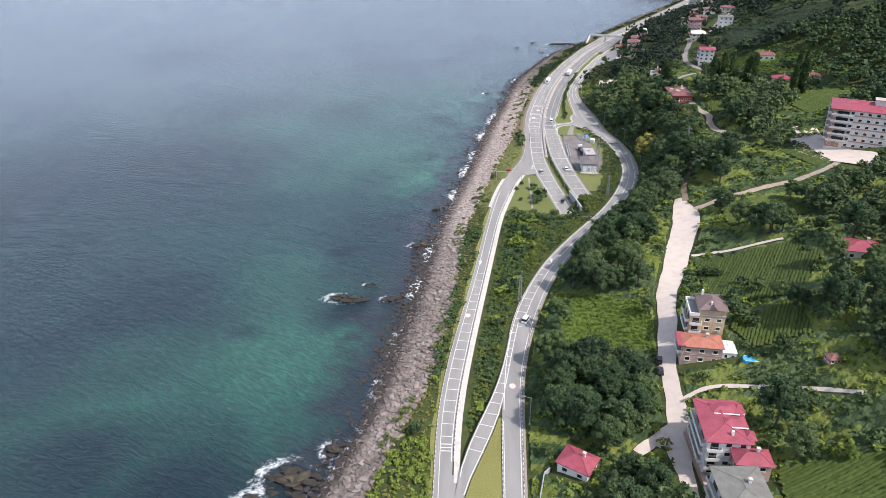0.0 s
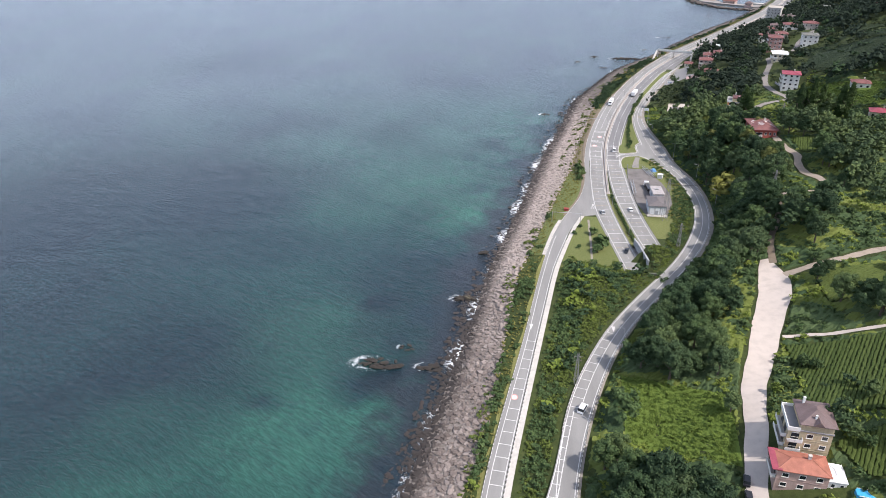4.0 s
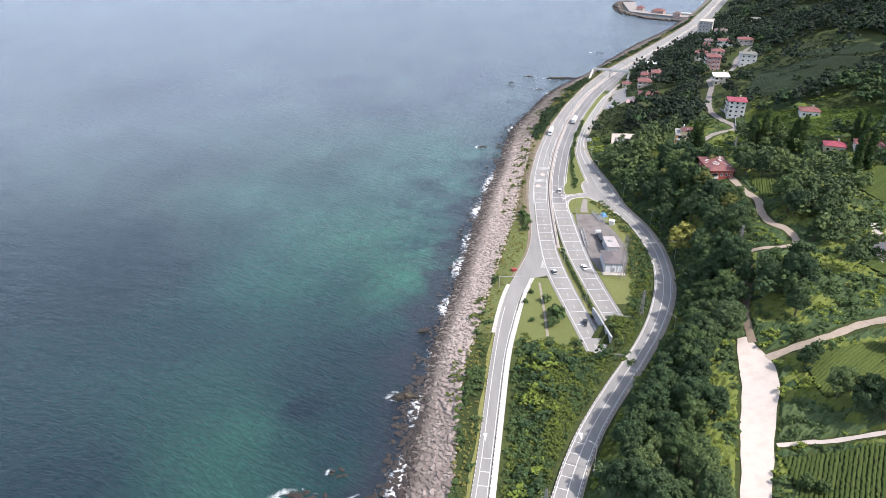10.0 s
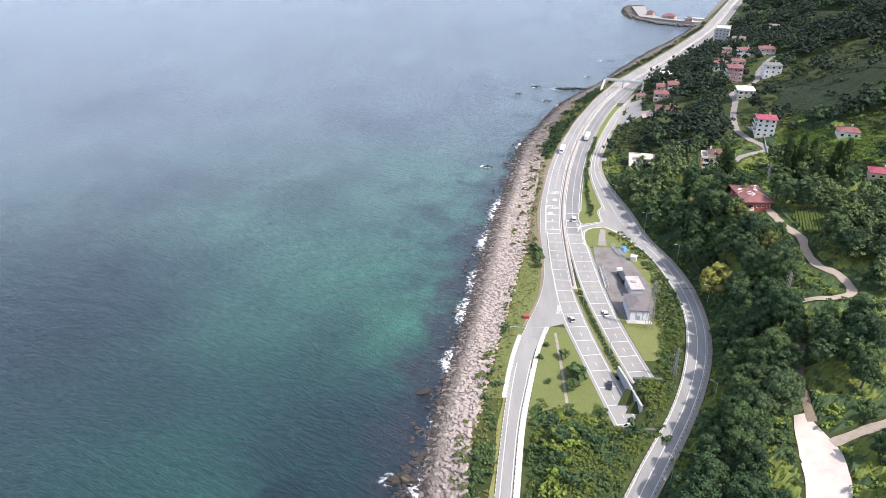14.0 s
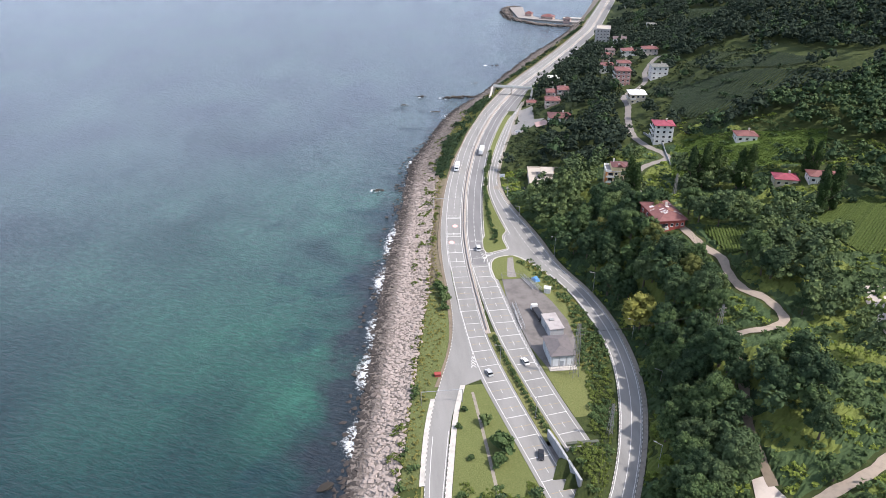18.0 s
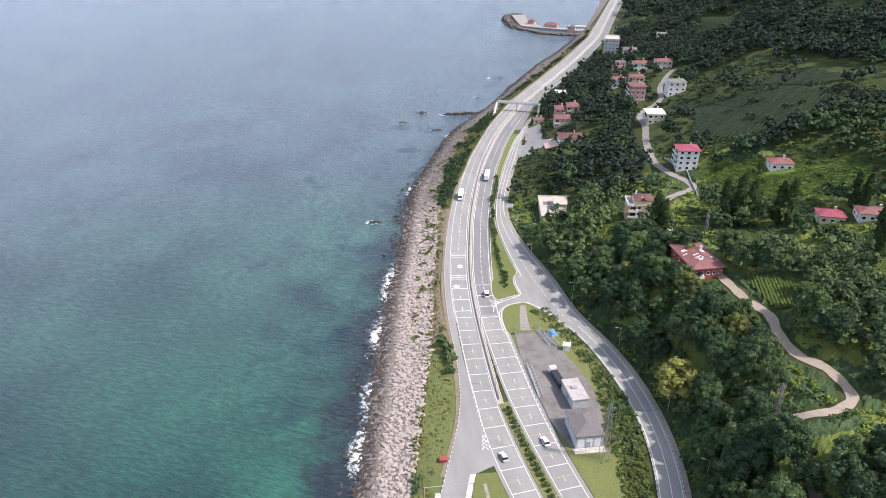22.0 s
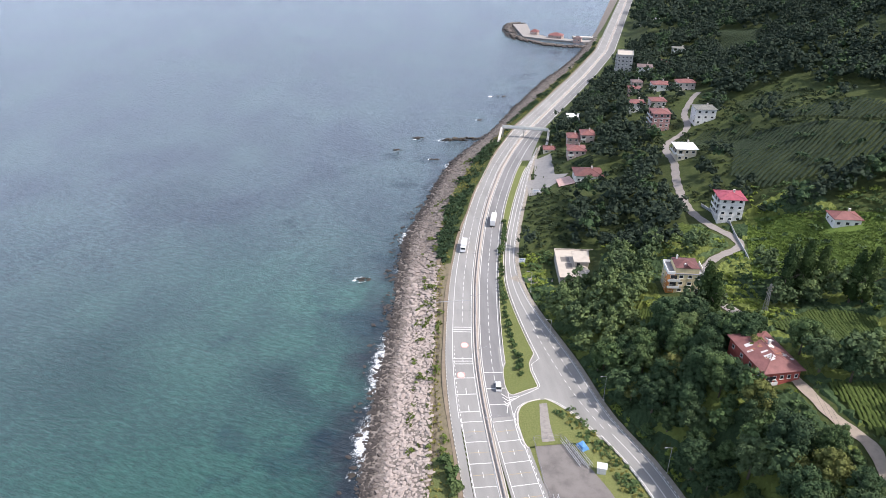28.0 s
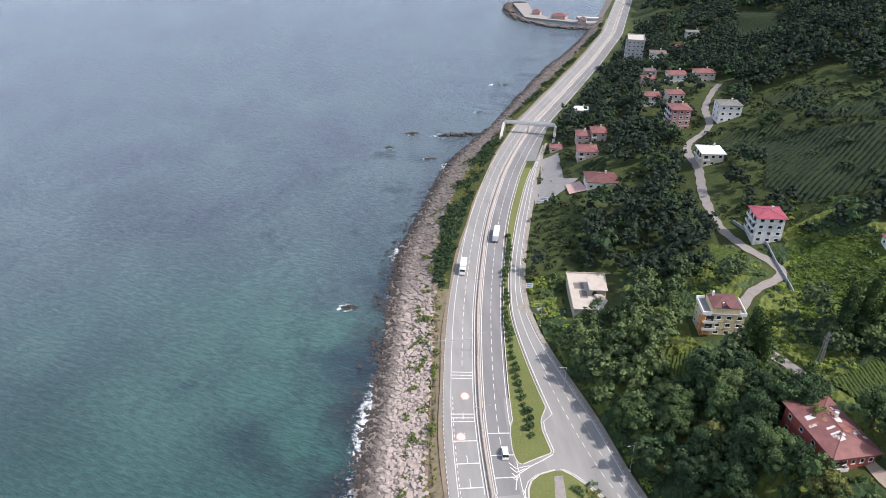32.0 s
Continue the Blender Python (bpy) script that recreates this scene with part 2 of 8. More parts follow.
def height(x, y):
    """The ground: sea bed, rock bank, grass strip, road shelf and hillside."""
    x, y = np.broadcast_arrays(np.asarray(x, float), np.asarray(y, float))
    shore, top, inland = SHORE(y), ROCKTOP(y), INLAND(y)
    t = np.clip((x - shore) / (top - shore), -4, 1)
    low = np.where(t < 0, np.maximum(-9, 3.2 * t), 0.1 + 4.5 * np.clip(t, 0, 1) ** 1.15)
    shelf = 4.6 + 0.7 * np.clip((x - top) / 6, 0, 1) + (road_z(y) - ROAD_Z) * step(-9, 0.5, x - LINK_L(y))
    z = np.where(x < top, low, shelf)
    ramp, side = RAMP_R(y), LINK_L(y)
    edge = np.where(x < LC_R(y) + 2.2, 306.0, 330.0)
    mound = 4.6 * np.clip((edge - y) / 1.5, 0, 1) * step(225, 300, y) * step(2, 15, x - ramp) * step(1, 7, side - x)
    z = z + np.where(x < side, mound, 0)
    up = hill(x, y)
    d = x - inland - 4
    fade = step(0, 18, d)
    for sx, sy, dz, reach in SHIFTS:
        up = up + dz * np.exp(-((x - sx) ** 2 + (y - sy) ** 2) / (2 * reach**2)) * fade
    return np.where(d > 0, up, z)


def ground_at(x, y):
    return float(height(np.array(float(x)), np.array(float(y))))


# ---- mesh helpers ----
def mesh(name, verts, faces, mats, smooth=False):
    me = bpy.data.meshes.new(name)
    me.from_pydata([tuple(v) for v in verts], [], [tuple(f) for f in faces])
    for m in mats if isinstance(mats, (list, tuple)) else [mats]:
        me.materials.append(m)
    if smooth:
        me.polygons.foreach_set("use_smooth", [True] * len(me.polygons))
    me.update()
    return me


def big_mesh(name, verts, faces, mats, smooth=False):
    """verts (n, 3) and faces (m, 3 or 4) as arrays."""
    verts, faces = np.asarray(verts, np.float32), np.asarray(faces, np.int32)
    me = bpy.data.meshes.new(name)
    k = faces.shape[1]
    me.vertices.add(len(verts))
    me.vertices.foreach_set("co", verts.ravel())
    me.loops.add(faces.size)
    me.loops.foreach_set("vertex_index", faces.ravel())
    me.polygons.add(len(faces))
    me.polygons.foreach_set("loop_start", np.arange(len(faces), dtype=np.int32) * k)
    me.polygons.foreach_set("loop_total", np.full(len(faces), k, np.int32))
    for m in mats if isinstance(mats, (list, tuple)) else [mats]:
        me.materials.append(m)
    me.polygons.foreach_set("use_smooth", np.full(len(faces), smooth))
    me.update(calc_edges=True)
    me.validate()
    return me


def put(name, me, parent=None, label="", category="", group="", kind=""):
    ob = new(name, me)
    if parent:
        ob.parent = parent
    return tagged(ob, label, category, group, kind)


def sheet(xs, ys, f):
    """A grid of quads over columns xs[j, i] and rows ys[j]."""
    n, m = xs.shape
    yy = np.broadcast_to(ys, xs.shape)
    v = np.stack([xs, yy, f(xs, yy)], -1).reshape(-1, 3)
    a = np.arange(n * m).reshape(n, m)
    q = np.stack([a[:-1, :-1], a[:-1, 1:], a[1:, 1:], a[1:, :-1]], -1).reshape(-1, 4)
    return v, q


# ---- ground and sea ----
def ground_material():
    n = Nodes("hillside soil and grass")
    c = n.ramp(n.noise(0.5, 6, 0.65), [(0.28, (0.026, 0.034, 0.012)), (0.5, (0.052, 0.070, 0.020)), (0.72, (0.10, 0.105, 0.036))])
    wide = n.ramp(n.noise(0.03, 4), [(0.35, (0.024, 0.036, 0.012)), (0.65, (0.065, 0.085, 0.024))])
    c = n.mix(0.5, c, wide)
    sep = n.tree.nodes.new("ShaderNodeSeparateXYZ")
    n.link(n.place(), sep.inputs[0])
    wet = n.ramp(n.math("MULTIPLY", sep.outputs["Z"], 0.1), [(0.0, (1, 1, 1)), (0.43, (1, 1, 1)), (0.46, (0, 0, 0))])
    stone = n.ramp(n.noise(0.8, 5), [(0.3, (0.14, 0.118, 0.10)), (0.7, (0.27, 0.235, 0.205))])
    c = n.mix(wet, c, stone)
    n.bump(n.noise(1.5, 6, 0.7), 0.6, 0.4)
    return n.done(c, 0.9, 0, 0.2)


GROUND = ground_material()
gy = np.concatenate([np.arange(-600, -40, 30), np.arange(-40, 820, 4.0), np.arange(820, 1500, 10), np.arange(1500, 4600, 100)])
cols = np.concatenate([[-500, -260, -190], np.arange(-150, 180, 4.0), np.arange(180, 420, 9), np.arange(420, 1200, 40), np.arange(1200, 4400, 200)])
gx = INLAND(gy)[:, None] + 4.01 + cols[None, :]
v, q = sheet(gx, gy[:, None], height)
put("ground", big_mesh("ground", v, q, GROUND, True), label="grassy coastal shelf and wooded green hillside", category="ground", kind="structure")


# reefs and single rocks off the shore: x, y, half length, half width, stones, height
REEFS = [
    (-58, 239.5, 8.5, 3.4, 22, 1.0, "dark wet reef awash in white foam"), (-51, 251, 2.8, 1.8, 6, 0.9, "small dark reef awash in white foam"),
    (-40, 240, 4.6, 2.0, 9, 0.9, "dark wet rocks lying close to the bank"), (-33, 288, 5.5, 2.4, 13, 1.4, "dark rock point running out from the bank"),
    (-54, 141, 9.5, 7.5, 48, 1.2, "brown weedy reef at the foot of the bank"), (-44, 154, 5.0, 3.5, 16, 1.2, "brown rocks at the foot of the bank"),
    (-63, 130, 7.0, 6.0, 26, 1.0, "brown weedy reef half under water"), (-7, 557, 3.4, 1.8, 7, 0.8, "small dark rock washed by white foam"),
    (37, 760, 5.5, 2.4, 9, 0.8, "dark rocks awash off the point"), (21, 735, 4.0, 1.3, 5, 0.6, "small dark rock washed by white foam"),
    (44, 714, 3.4, 1.2, 5, 0.5, "small dark rock washed by white foam"), (68, 753, 15, 4.2, 46, 1.7, "dark spit of rocks running out to sea"),
    (90, 800, 4.0, 1.6, 4, 0.55, "small dark rock close to the far shore"), (118, 868, 7.0, 1.9, 7, 0.55, "low dark rocks off the far shore"),
    (-30, 330, 1.6, 1.0, 3, 0.7, "small dark rock close to the bank"), (-12, 436, 2.0, 1.2, 4, 0.7, "small dark rocks in the surf"),
]


def sea_material():
    n = Nodes("sea water")

    def value(name):
        a = n.tree.nodes.new("ShaderNodeAttribute")
        a.attribute_name = name
        return a.outputs["Fac"]

    far, surf, shoal, deep, milk = value("offshore"), value("surf"), value("shoal"), value("deep"), value("milk")
    big = n.noise(0.0042, 3, 0.5, (1.25, 0.7, 1))
    mid = n.noise(0.014, 4, 0.6, (1.3, 0.8, 1))
    fine = n.noise(0.06, 5, 0.65, (1.2, 0.9, 1))
    c = n.ramp(n.math("ADD", n.math("MULTIPLY", big, 0.7), n.math("MULTIPLY", mid, 0.3)), [(0.40, (0.0038, 0.017, 0.021)), (0.52, (0.0066, 0.029, 0.031)), (0.64, (0.009, 0.037, 0.036))])
    # pale sand under clear water, torn at its edges
    sand = n.math("MULTIPLY", shoal, n.math("ADD", n.math("MULTIPLY", mid, 0.9), n.math("MULTIPLY", fine, 0.75)))
    c = n.mix(n.ramp(sand, [(0.05, (0, 0, 0)), (0.80, (0.85, 0.85, 0.85))]), c, (0.026, 0.106, 0.074))
    # sky sheen and haze towards the far shore and the open sea, painted as pale water
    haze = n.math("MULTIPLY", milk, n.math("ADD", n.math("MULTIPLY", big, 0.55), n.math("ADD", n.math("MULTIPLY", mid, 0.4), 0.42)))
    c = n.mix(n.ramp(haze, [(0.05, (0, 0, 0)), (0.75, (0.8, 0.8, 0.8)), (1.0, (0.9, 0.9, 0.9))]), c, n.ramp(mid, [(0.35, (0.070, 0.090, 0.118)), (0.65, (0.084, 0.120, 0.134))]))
    # deeper water in broad uneven tongues
    pool = n.math("MULTIPLY", deep, n.math("ADD", n.math("MULTIPLY", mid, 0.9), n.math("MULTIPLY", fine, 0.6)))
    c = n.mix(n.ramp(pool, [(0.12, (0, 0, 0)), (0.7, (0.88, 0.88, 0.88))]), c, (0.003, 0.012, 0.019))
    # dark weed and stones of the shallows, in uneven patches
    weed = n.math("ADD", n.noise(0.05, 5, 0.65), n.math("MULTIPLY", far, -0.0175))
    weed = n.math("SUBTRACT", weed, n.math("MULTIPLY", milk, 0.5))
    c = n.mix(n.ramp(weed, [(0.06, (0, 0, 0)), (0.34, (0.92, 0.92, 0.92))]), c, n.ramp(n.noise(0.5, 5, 0.7), [(0.35, (0.008, 0.014, 0.022)), (0.7, (0.024, 0.028, 0.034))]))
    patch = n.math("SUBTRACT", n.noise(0.03, 5, 0.6), n.math("MULTIPLY", far, 0.0012))
    c = n.mix(n.ramp(patch, [(0.52, (0, 0, 0)), (0.62, (0.5, 0.5, 0.5))]), c, (0.006, 0.020, 0.032))
    # short wind ripples across longer swells
    wind = n.add("Mapping")
    wind.inputs["Rotation"].default_value = (0, 0, 0.5)
    n.link(n.place(), wind.inputs["Vector"])
    swell = n.noise(0.07, 3, 0.5, (0.7, 2.2, 1), wind.outputs[0])
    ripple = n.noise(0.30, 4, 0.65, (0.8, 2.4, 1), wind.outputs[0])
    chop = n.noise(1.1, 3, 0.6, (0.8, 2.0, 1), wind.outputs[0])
    ripple_glint = n.math("ADD", n.math("MULTIPLY", ripple, 0.7), n.math("MULTIPLY", chop, 0.3))
    # sky reflections on the ripple facets, painted as lighter and darker water colour
    c = n.mix(0.55, c, n.ramp(ripple_glint, [(0.34, (0.25, 0.25, 0.25)), (0.5, (0.5, 0.5, 0.5)), (0.68, (0.95, 0.95, 0.95))]), "OVERLAY")
    # foam where the swell breaks: torn threads and patches
    lace = n.math("ADD", n.math("MULTIPLY", n.noise(0.42, 7, 0.8), 0.6), n.math("MULTIPLY", n.noise(2.2, 5, 0.75), 0.4))
    foam = n.ramp(n.math("ADD", lace, n.math("MULTIPLY", surf, 0.27)), [(0.69, (0, 0, 0)), (0.79, (1, 1, 1))])
    c = n.mix(foam, c, (0.76, 0.79, 0.80))
    rough = n.mix(foam, (0.2, 0.2, 0.2), (0.9, 0.9, 0.9))
    n.bump(n.math("ADD", n.math("ADD", ripple, swell), n.math("MULTIPLY", chop, 0.35)), 0.8, 1.0)
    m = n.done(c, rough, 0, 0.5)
    n.bsdf.inputs["IOR"].default_value = 1.41
    return m


wy = np.concatenate([[-3000, -1200, -400], np.arange(-100, 100, 20.0), np.arange(100, 780, 1.5), np.arange(780, 1120, 4), np.arange(1120, 1500, 16), [1700, 2200, 3000, 4600]])
out = np.concatenate([[-4500, -2000, -1200, -800, -550, -440, -370], np.arange(-320, -44, 9.0), [-44.0], np.arange(-38, -12, 2.0), np.arange(-12, 6, 1.0), [20, 400, 4000.0]])
sv, sq = sheet(SHORE(wy)[:, None] + out[None, :], wy[:, None], lambda x, y: 0 * x)
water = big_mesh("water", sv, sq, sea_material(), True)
water.attributes.new("offshore", "FLOAT", "POINT").data.foreach_set("value", np.tile(np.clip(-out, 0, 4500), len(wy)).astype(np.float32))
px, py = sv[:, 0], sv[:, 1]
gust = np.clip(0.52 + 0.45 * wave(0 * py, py, 46, 71) + 0.35 * np.exp(-((py - 440) / 95) ** 2) + 0.3 * np.exp(-((py - 235) / 50) ** 2) - 0.35 * step(600, 760, py), 0, 1.1)
reach = np.clip(-np.tile(out, len(wy)), -2, 60)
surf = gust * np.exp(-((reach - 0.3) / (2.2 + 3.6 * gust)) ** 2)
for x, y, rx, ry, *_ in REEFS:
    d = np.hypot((px - x + 0.25 * rx) / (rx * 1.15), (py - y) / (ry * 1.3 + 0.6))
    surf = np.maximum(surf, ((0.6 if y < 500 else 0.4 if rx > 10 else 0.8) - 0.28 * np.clip((px - x) / rx, -1, 1)) * np.exp(-((d - 0.8) / 0.35) ** 2))
water.attributes.new("surf", "FLOAT", "POINT").data.foreach_set("value", surf.astype(np.float32))
# pale sandy shoals and deeper tongues: x, y, reach, strength
SHOALS = [(-74, 200, 42, 0.85), (-112, 182, 42, 0.65), (-100, 245, 40, 0.6), (-42, 392, 36, 0.95), (-70, 425, 48, 0.9), (-95, 490, 60, 0.8), (-135, 475, 52, 0.65), (-66, 560, 48, 0.85), (-25, 545, 26, 1.0),
          (-36, 512, 24, 0.9), (-110, 545, 44, 0.6), (-185, 606, 50, 0.55), (-160, 560, 40, 0.45), (-245, 500, 55, 0.35), (-100, 372, 32, 0.4), (-90, 410, 38, 0.75), (-40, 365, 14, 0.6), (-20, 488, 16, 0.8)]
DEEPS = [(-200, 360, 62, 0.8), (-120, 300, 40, 0.2), (-205, 262, 52, 0.8), (-130, 390, 35, 0.2), (-70, 300, 18, 0.4), (-140, 230, 40, 0.9), (-110, 505, 30, 0.45), (-126, 140, 26, 0.8), (-88, 139, 15, 1.0), (-167, 205, 36, 0.8), (-36, 484, 9, 0.5),
         (-70, 455, 24, 0.25), (-33.6, 454, 4, 0.9), (-34, 483, 5, 0.4), (-60, 237, 15, 0.9), (-93, 209, 5, 0.7), (-112, 665, 40, 0.3), (-60, 275, 12, 0.9), (-320, 690, 60, 0.5), (-30, 690, 40, 0.2), (-97, 430, 18, 0.15), (-260, 330, 80, 0.9)]


def blots(rows):
    """The strongest of some soft round patches at every corner of the sheet, their edges swayed."""
    sx, sy = px + 9 * wave(px, py, 70, 91), py + 9 * wave(px, py, 60, 92)
    out_ = 0 * px
    for x, y, r, k in rows:
        out_ = np.maximum(out_, k * np.exp(-((sx - x) ** 2 + (0.85 * (sy - y)) ** 2) / (1.3 * r * r)))
    return out_


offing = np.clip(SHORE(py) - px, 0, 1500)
# how strongly the pale sky sheen is painted in: grows northward and offshore
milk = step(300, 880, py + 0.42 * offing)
deep = np.maximum(blots(DEEPS), 0.85 * step(100, 250, offing + 14 * wave(px, py, 80, 93)) * np.clip(1 - 2.2 * milk, 0, 1))
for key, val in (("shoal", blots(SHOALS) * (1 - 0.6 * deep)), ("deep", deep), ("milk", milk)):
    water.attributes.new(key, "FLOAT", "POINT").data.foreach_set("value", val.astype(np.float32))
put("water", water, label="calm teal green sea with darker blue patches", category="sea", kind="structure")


# ---- roads ----
def asphalt(name, base):
    n = Nodes(name)
    c = n.ramp(n.noise(0.12, 4, 0.6, (1.6, 0.25, 1)), [(0.3, tuple(v * 0.78 for v in base)), (0.7, tuple(v * 1.15 for v in base))])
    c = n.mix(0.3, c, n.ramp(n.noise(9, 3), [(0.3, tuple(v * 0.7 for v in base)), (0.7, tuple(v * 1.3 for v in base))]))
    n.bump(n.noise(30, 2), 0.15, 0.02)
    return n.done(c, 0.85, 0, 0.3)


ASPHALT = asphalt("worn grey asphalt", (0.245, 0.240, 0.228))
ASPHALT_DARK = asphalt("newer dark asphalt", (0.19, 0.187, 0.185))
CONCRETE = plain("pale concrete", (0.50, 0.47, 0.425), 0.85, vary=0.22, scale=0.5, bump=0.2, grime=0.3)
LINE_PAINT = plain("white road paint", (0.60, 0.59, 0.565), 0.75, vary=0.35, scale=1.2)


def strip(lo, hi, ys, lift, across=3, z=None):
    """A band of ground between two lines, lying a little over the shelf."""
    ys = np.asarray(ys, float)
    f = np.linspace(0, 1, across)
    xs = lo(ys)[:, None] * (1 - f) + hi(ys)[:, None] * f
    zf = z or (lambda x, y: height(x, y))
    return sheet(xs, ys[:, None], lambda x, y: zf(x, y) + lift)


def slab(name, lo, hi, ys, lift, mat, z=None, label="", category="", kind="structure", parent=None, skirt=0.6):
    v, q = strip(lo, hi, ys, lift, 2, z)
    n = len(ys)
    a = np.arange(2 * n).reshape(n, 2)
    base = v.copy()
    base[:, 2] -= skirt
    left = np.stack([a[:-1, 0], a[1:, 0], a[1:, 0] + 2 * n, a[:-1, 0] + 2 * n], -1)
    right = np.stack([a[1:, 1], a[:-1, 1], a[:-1, 1] + 2 * n, a[1:, 1] + 2 * n], -1)
    return put(name, big_mesh(name, np.vstack([v, base]), np.vstack([q, left, right]), mat), parent, label, category, "", kind)


def flat(x, y):
    return np.full(np.shape(x), ROAD_Z)


def rising(x, y):
    return road_z(y) + 0 * x


def off(line, dx):
    return lambda y: line(y) + dx



def clear(line):
    """Sideways shift for a distance measured square to the road."""
    def shift(y, d):
        slope = (line(y + 4) - line(y - 4)) / 8
        return line(y) + d * np.sqrt(1 + slope**2)
    return shift


med = clear(MEDIAN)
north = np.concatenate([[447.0], np.arange(452, 1500, 6.0)])
GRASS = foliage("verge grass", (0.080, 0.098, 0.032), (0.138, 0.158, 0.054), (0.23, 0.222, 0.10), False)
GRASS_DRY = foliage("dry mown grass", (0.14, 0.145, 0.045), (0.22, 0.215, 0.070), (0.30, 0.27, 0.11), False)


def sea_edge(y):
    return np.where(y < 760, SEAWARD(y), med(y, -11.3))


left_way = slab("road", sea_edge, lambda y: med(y, -1.1), north, 0.02, ASPHALT, flat, "worn grey seaward carriageway with painted lanes", "road")
right_way = slab("road", lambda y: med(y, 1.1), lambda y: med(y, 9.6), north, 0.02, ASPHALT_DARK, flat, "darker grey landward carriageway with painted lanes", "road")
left_fork = slab("road", lambda y: LC_L(y) - 1.2 * step(452, 372, y), off(LC_R, 0.9), np.arange(300, 453, 3.0), 0.024, ASPHALT, flat, "grey carriageway running down into a tunnel", "road")
right_fork = slab("road", off(RC_L, -0.9), off(RC_R, 1.4), np.arange(322, 453, 3.0), 0.024, ASPHALT, flat, "grey carriageway coming out of a tunnel", "road")
sea_ramp = slab("road", SEAWARD, lambda y: np.where(y > 366, LC_L(y) - 0.6, RAMP_R(y) - 1.9 * step(366, 350, y)), np.concatenate([[-300.0, -150, 0], np.arange(60, 453, 3.0)]), 0.028, ASPHALT, flat, "grey slip road along the sea with ladder markings", "road")
side_road = slab("road", LINK_L, INLAND, np.concatenate([[-300.0, -150, 0], np.arange(60, 716, 3.0)]), 0.03, ASPHALT, rising, "grey landside road curving below the woods", "road")

# the link between the landside road and the slip road, and the turning at the island
LINK_A = along([(118, -9), (131.5, -8), (143, -8.6), (154, -4.7), (171, 1.2), (189, 4.9), (203, 6.4), (212, 7.6)])
LINK_B = along([(118, -7.5), (131.5, -7.6), (140, -5.4), (148, -1.3), (157, 1.6), (165, 3.7), (173, 4.9), (189, 6.6), (203, 8.5), (212, 9.8)])
link_z = lambda x, y: ROAD_Z + (road_z(y) - ROAD_Z) * step(128, 170, y)
link = slab("road", LINK_A, off(LINK_B, 0.4), np.arange(120, 211, 3.0), 0.045, ASPHALT, link_z, "short grey link road with ladder markings", "road")
slab("road", off(RAMP_R, -2.2), off(RAMP_R, -0.2), np.arange(60, 144, 3.0), 0.02, ASPHALT, flat, "grey wedge of road where the link leaves", "road")


def turn_z(x, y):
    return np.full(np.shape(x), ROAD_Z)


turning = slab("road", lambda y: med(y, 8.0), lambda y: LINK_L(y) + 1.5, np.arange(437, 491, 1.0), 0.05, ASPHALT, turn_z, "grey junction where the side road leaves", "road", skirt=0.3)
slab("road", lambda y: med(y, 9.0), lambda y: INLAND(y) - 2, np.arange(690, 760, 3.0), 0.034, ASPHALT_DARK, turn_z, "grey merging lane of the coast road", "road")

# pale concrete shoulder of the slip road
slab("pavement", lambda y: RAMP_R(y) - 1.5, off(RAMP_R, 0.25), np.arange(138, 368, 3.0), 0.12, CONCRETE, flat, "pale concrete shoulder beside the slip road", "pavement")
slab("pavement", off(SEAWARD, -1.7), off(SEAWARD, -0.05), np.arange(322, 362, 2.0), 0.12, CONCRETE, flat, "pale concrete shoulder on the seaward side", "pavement")

# grass between the roads
slab("lawn", off(RAMP_R, 0.4), off(LC_L, -1.3), np.arange(312, 367, 1.0), 0.02, GRASS, flat, "mown lawn between slip road and carriageway", "lawn")
slab("lawn", off(LC_R, 1.0), off(RC_L, -1.0), np.arange(334, 398, 3.0), 0.05, GRASS, flat, "grass strip with a low hedge between carriageways", "lawn")
def island_l(y):
    return np.where(y < 479, np.interp(y, [461.6, 462.2, 464.4, 468, 475, 481], [42.2, 41.2, 40.7, 40.6, 41.5, 43.0]), med(y, 10.1))


def island_r(y):
    return np.where(y < 479, np.interp(y, [461.6, 463.2, 464.8, 465.6, 468.8, 474.4, 479], [42.3, 46.5, 51.3, 51.7, 51.5, 51.2, 51.9]), np.interp(y, [479, 484, 490], [51.9, LINK_L(np.array(484.0)) - 0.5, LINK_L(np.array(490.0)) - 0.5]) * (y < 490) + (LINK_L(y) - 0.5) * (y >= 490))


def compound_l(y):
    return np.where(y > 436, np.interp(y, [436, 439, 447, 452.3, 455.3, 457.4, 458.6], [41.2, 40.6, 40.6, 41.7, 43.3, 46.2, 51.8]), RC_R(y) + 0.9)


def compound_r(y):
    return np.where(y > 438, np.interp(y, [438, 440, 447, 452.3, 456, 458.1, 458.6], [64.9, 63.9, 60.9, 58.0, 55.2, 53.0, 51.9]), LINK_L(y) - 0.7)


slab("lawn", island_l, island_r, np.concatenate([np.arange(461.6, 470, 0.4), np.arange(470, 682, 3.0)]), 0.1, GRASS, flat, "grass island with young shrubs between two roads", "lawn")
slab("lawn", lambda y: RC_R(y) + 1.7 - 0.8 * step(415, 436, y), lambda y: LINK_L(y) - 0.7, np.arange(346, 437, 1.5), -0.12, GRASS, flat, "rough grass round the fenced yard", "lawn")
slab("lawn", lambda y: compound_l(y) + 0.4, lambda y: compound_r(y) - 0.3, np.concatenate([np.arange(436.5, 450, 1.5), np.arange(450, 458.5, 0.5)]), 0.11, GRASS, flat, "rough grass round the fenced yard", "lawn")
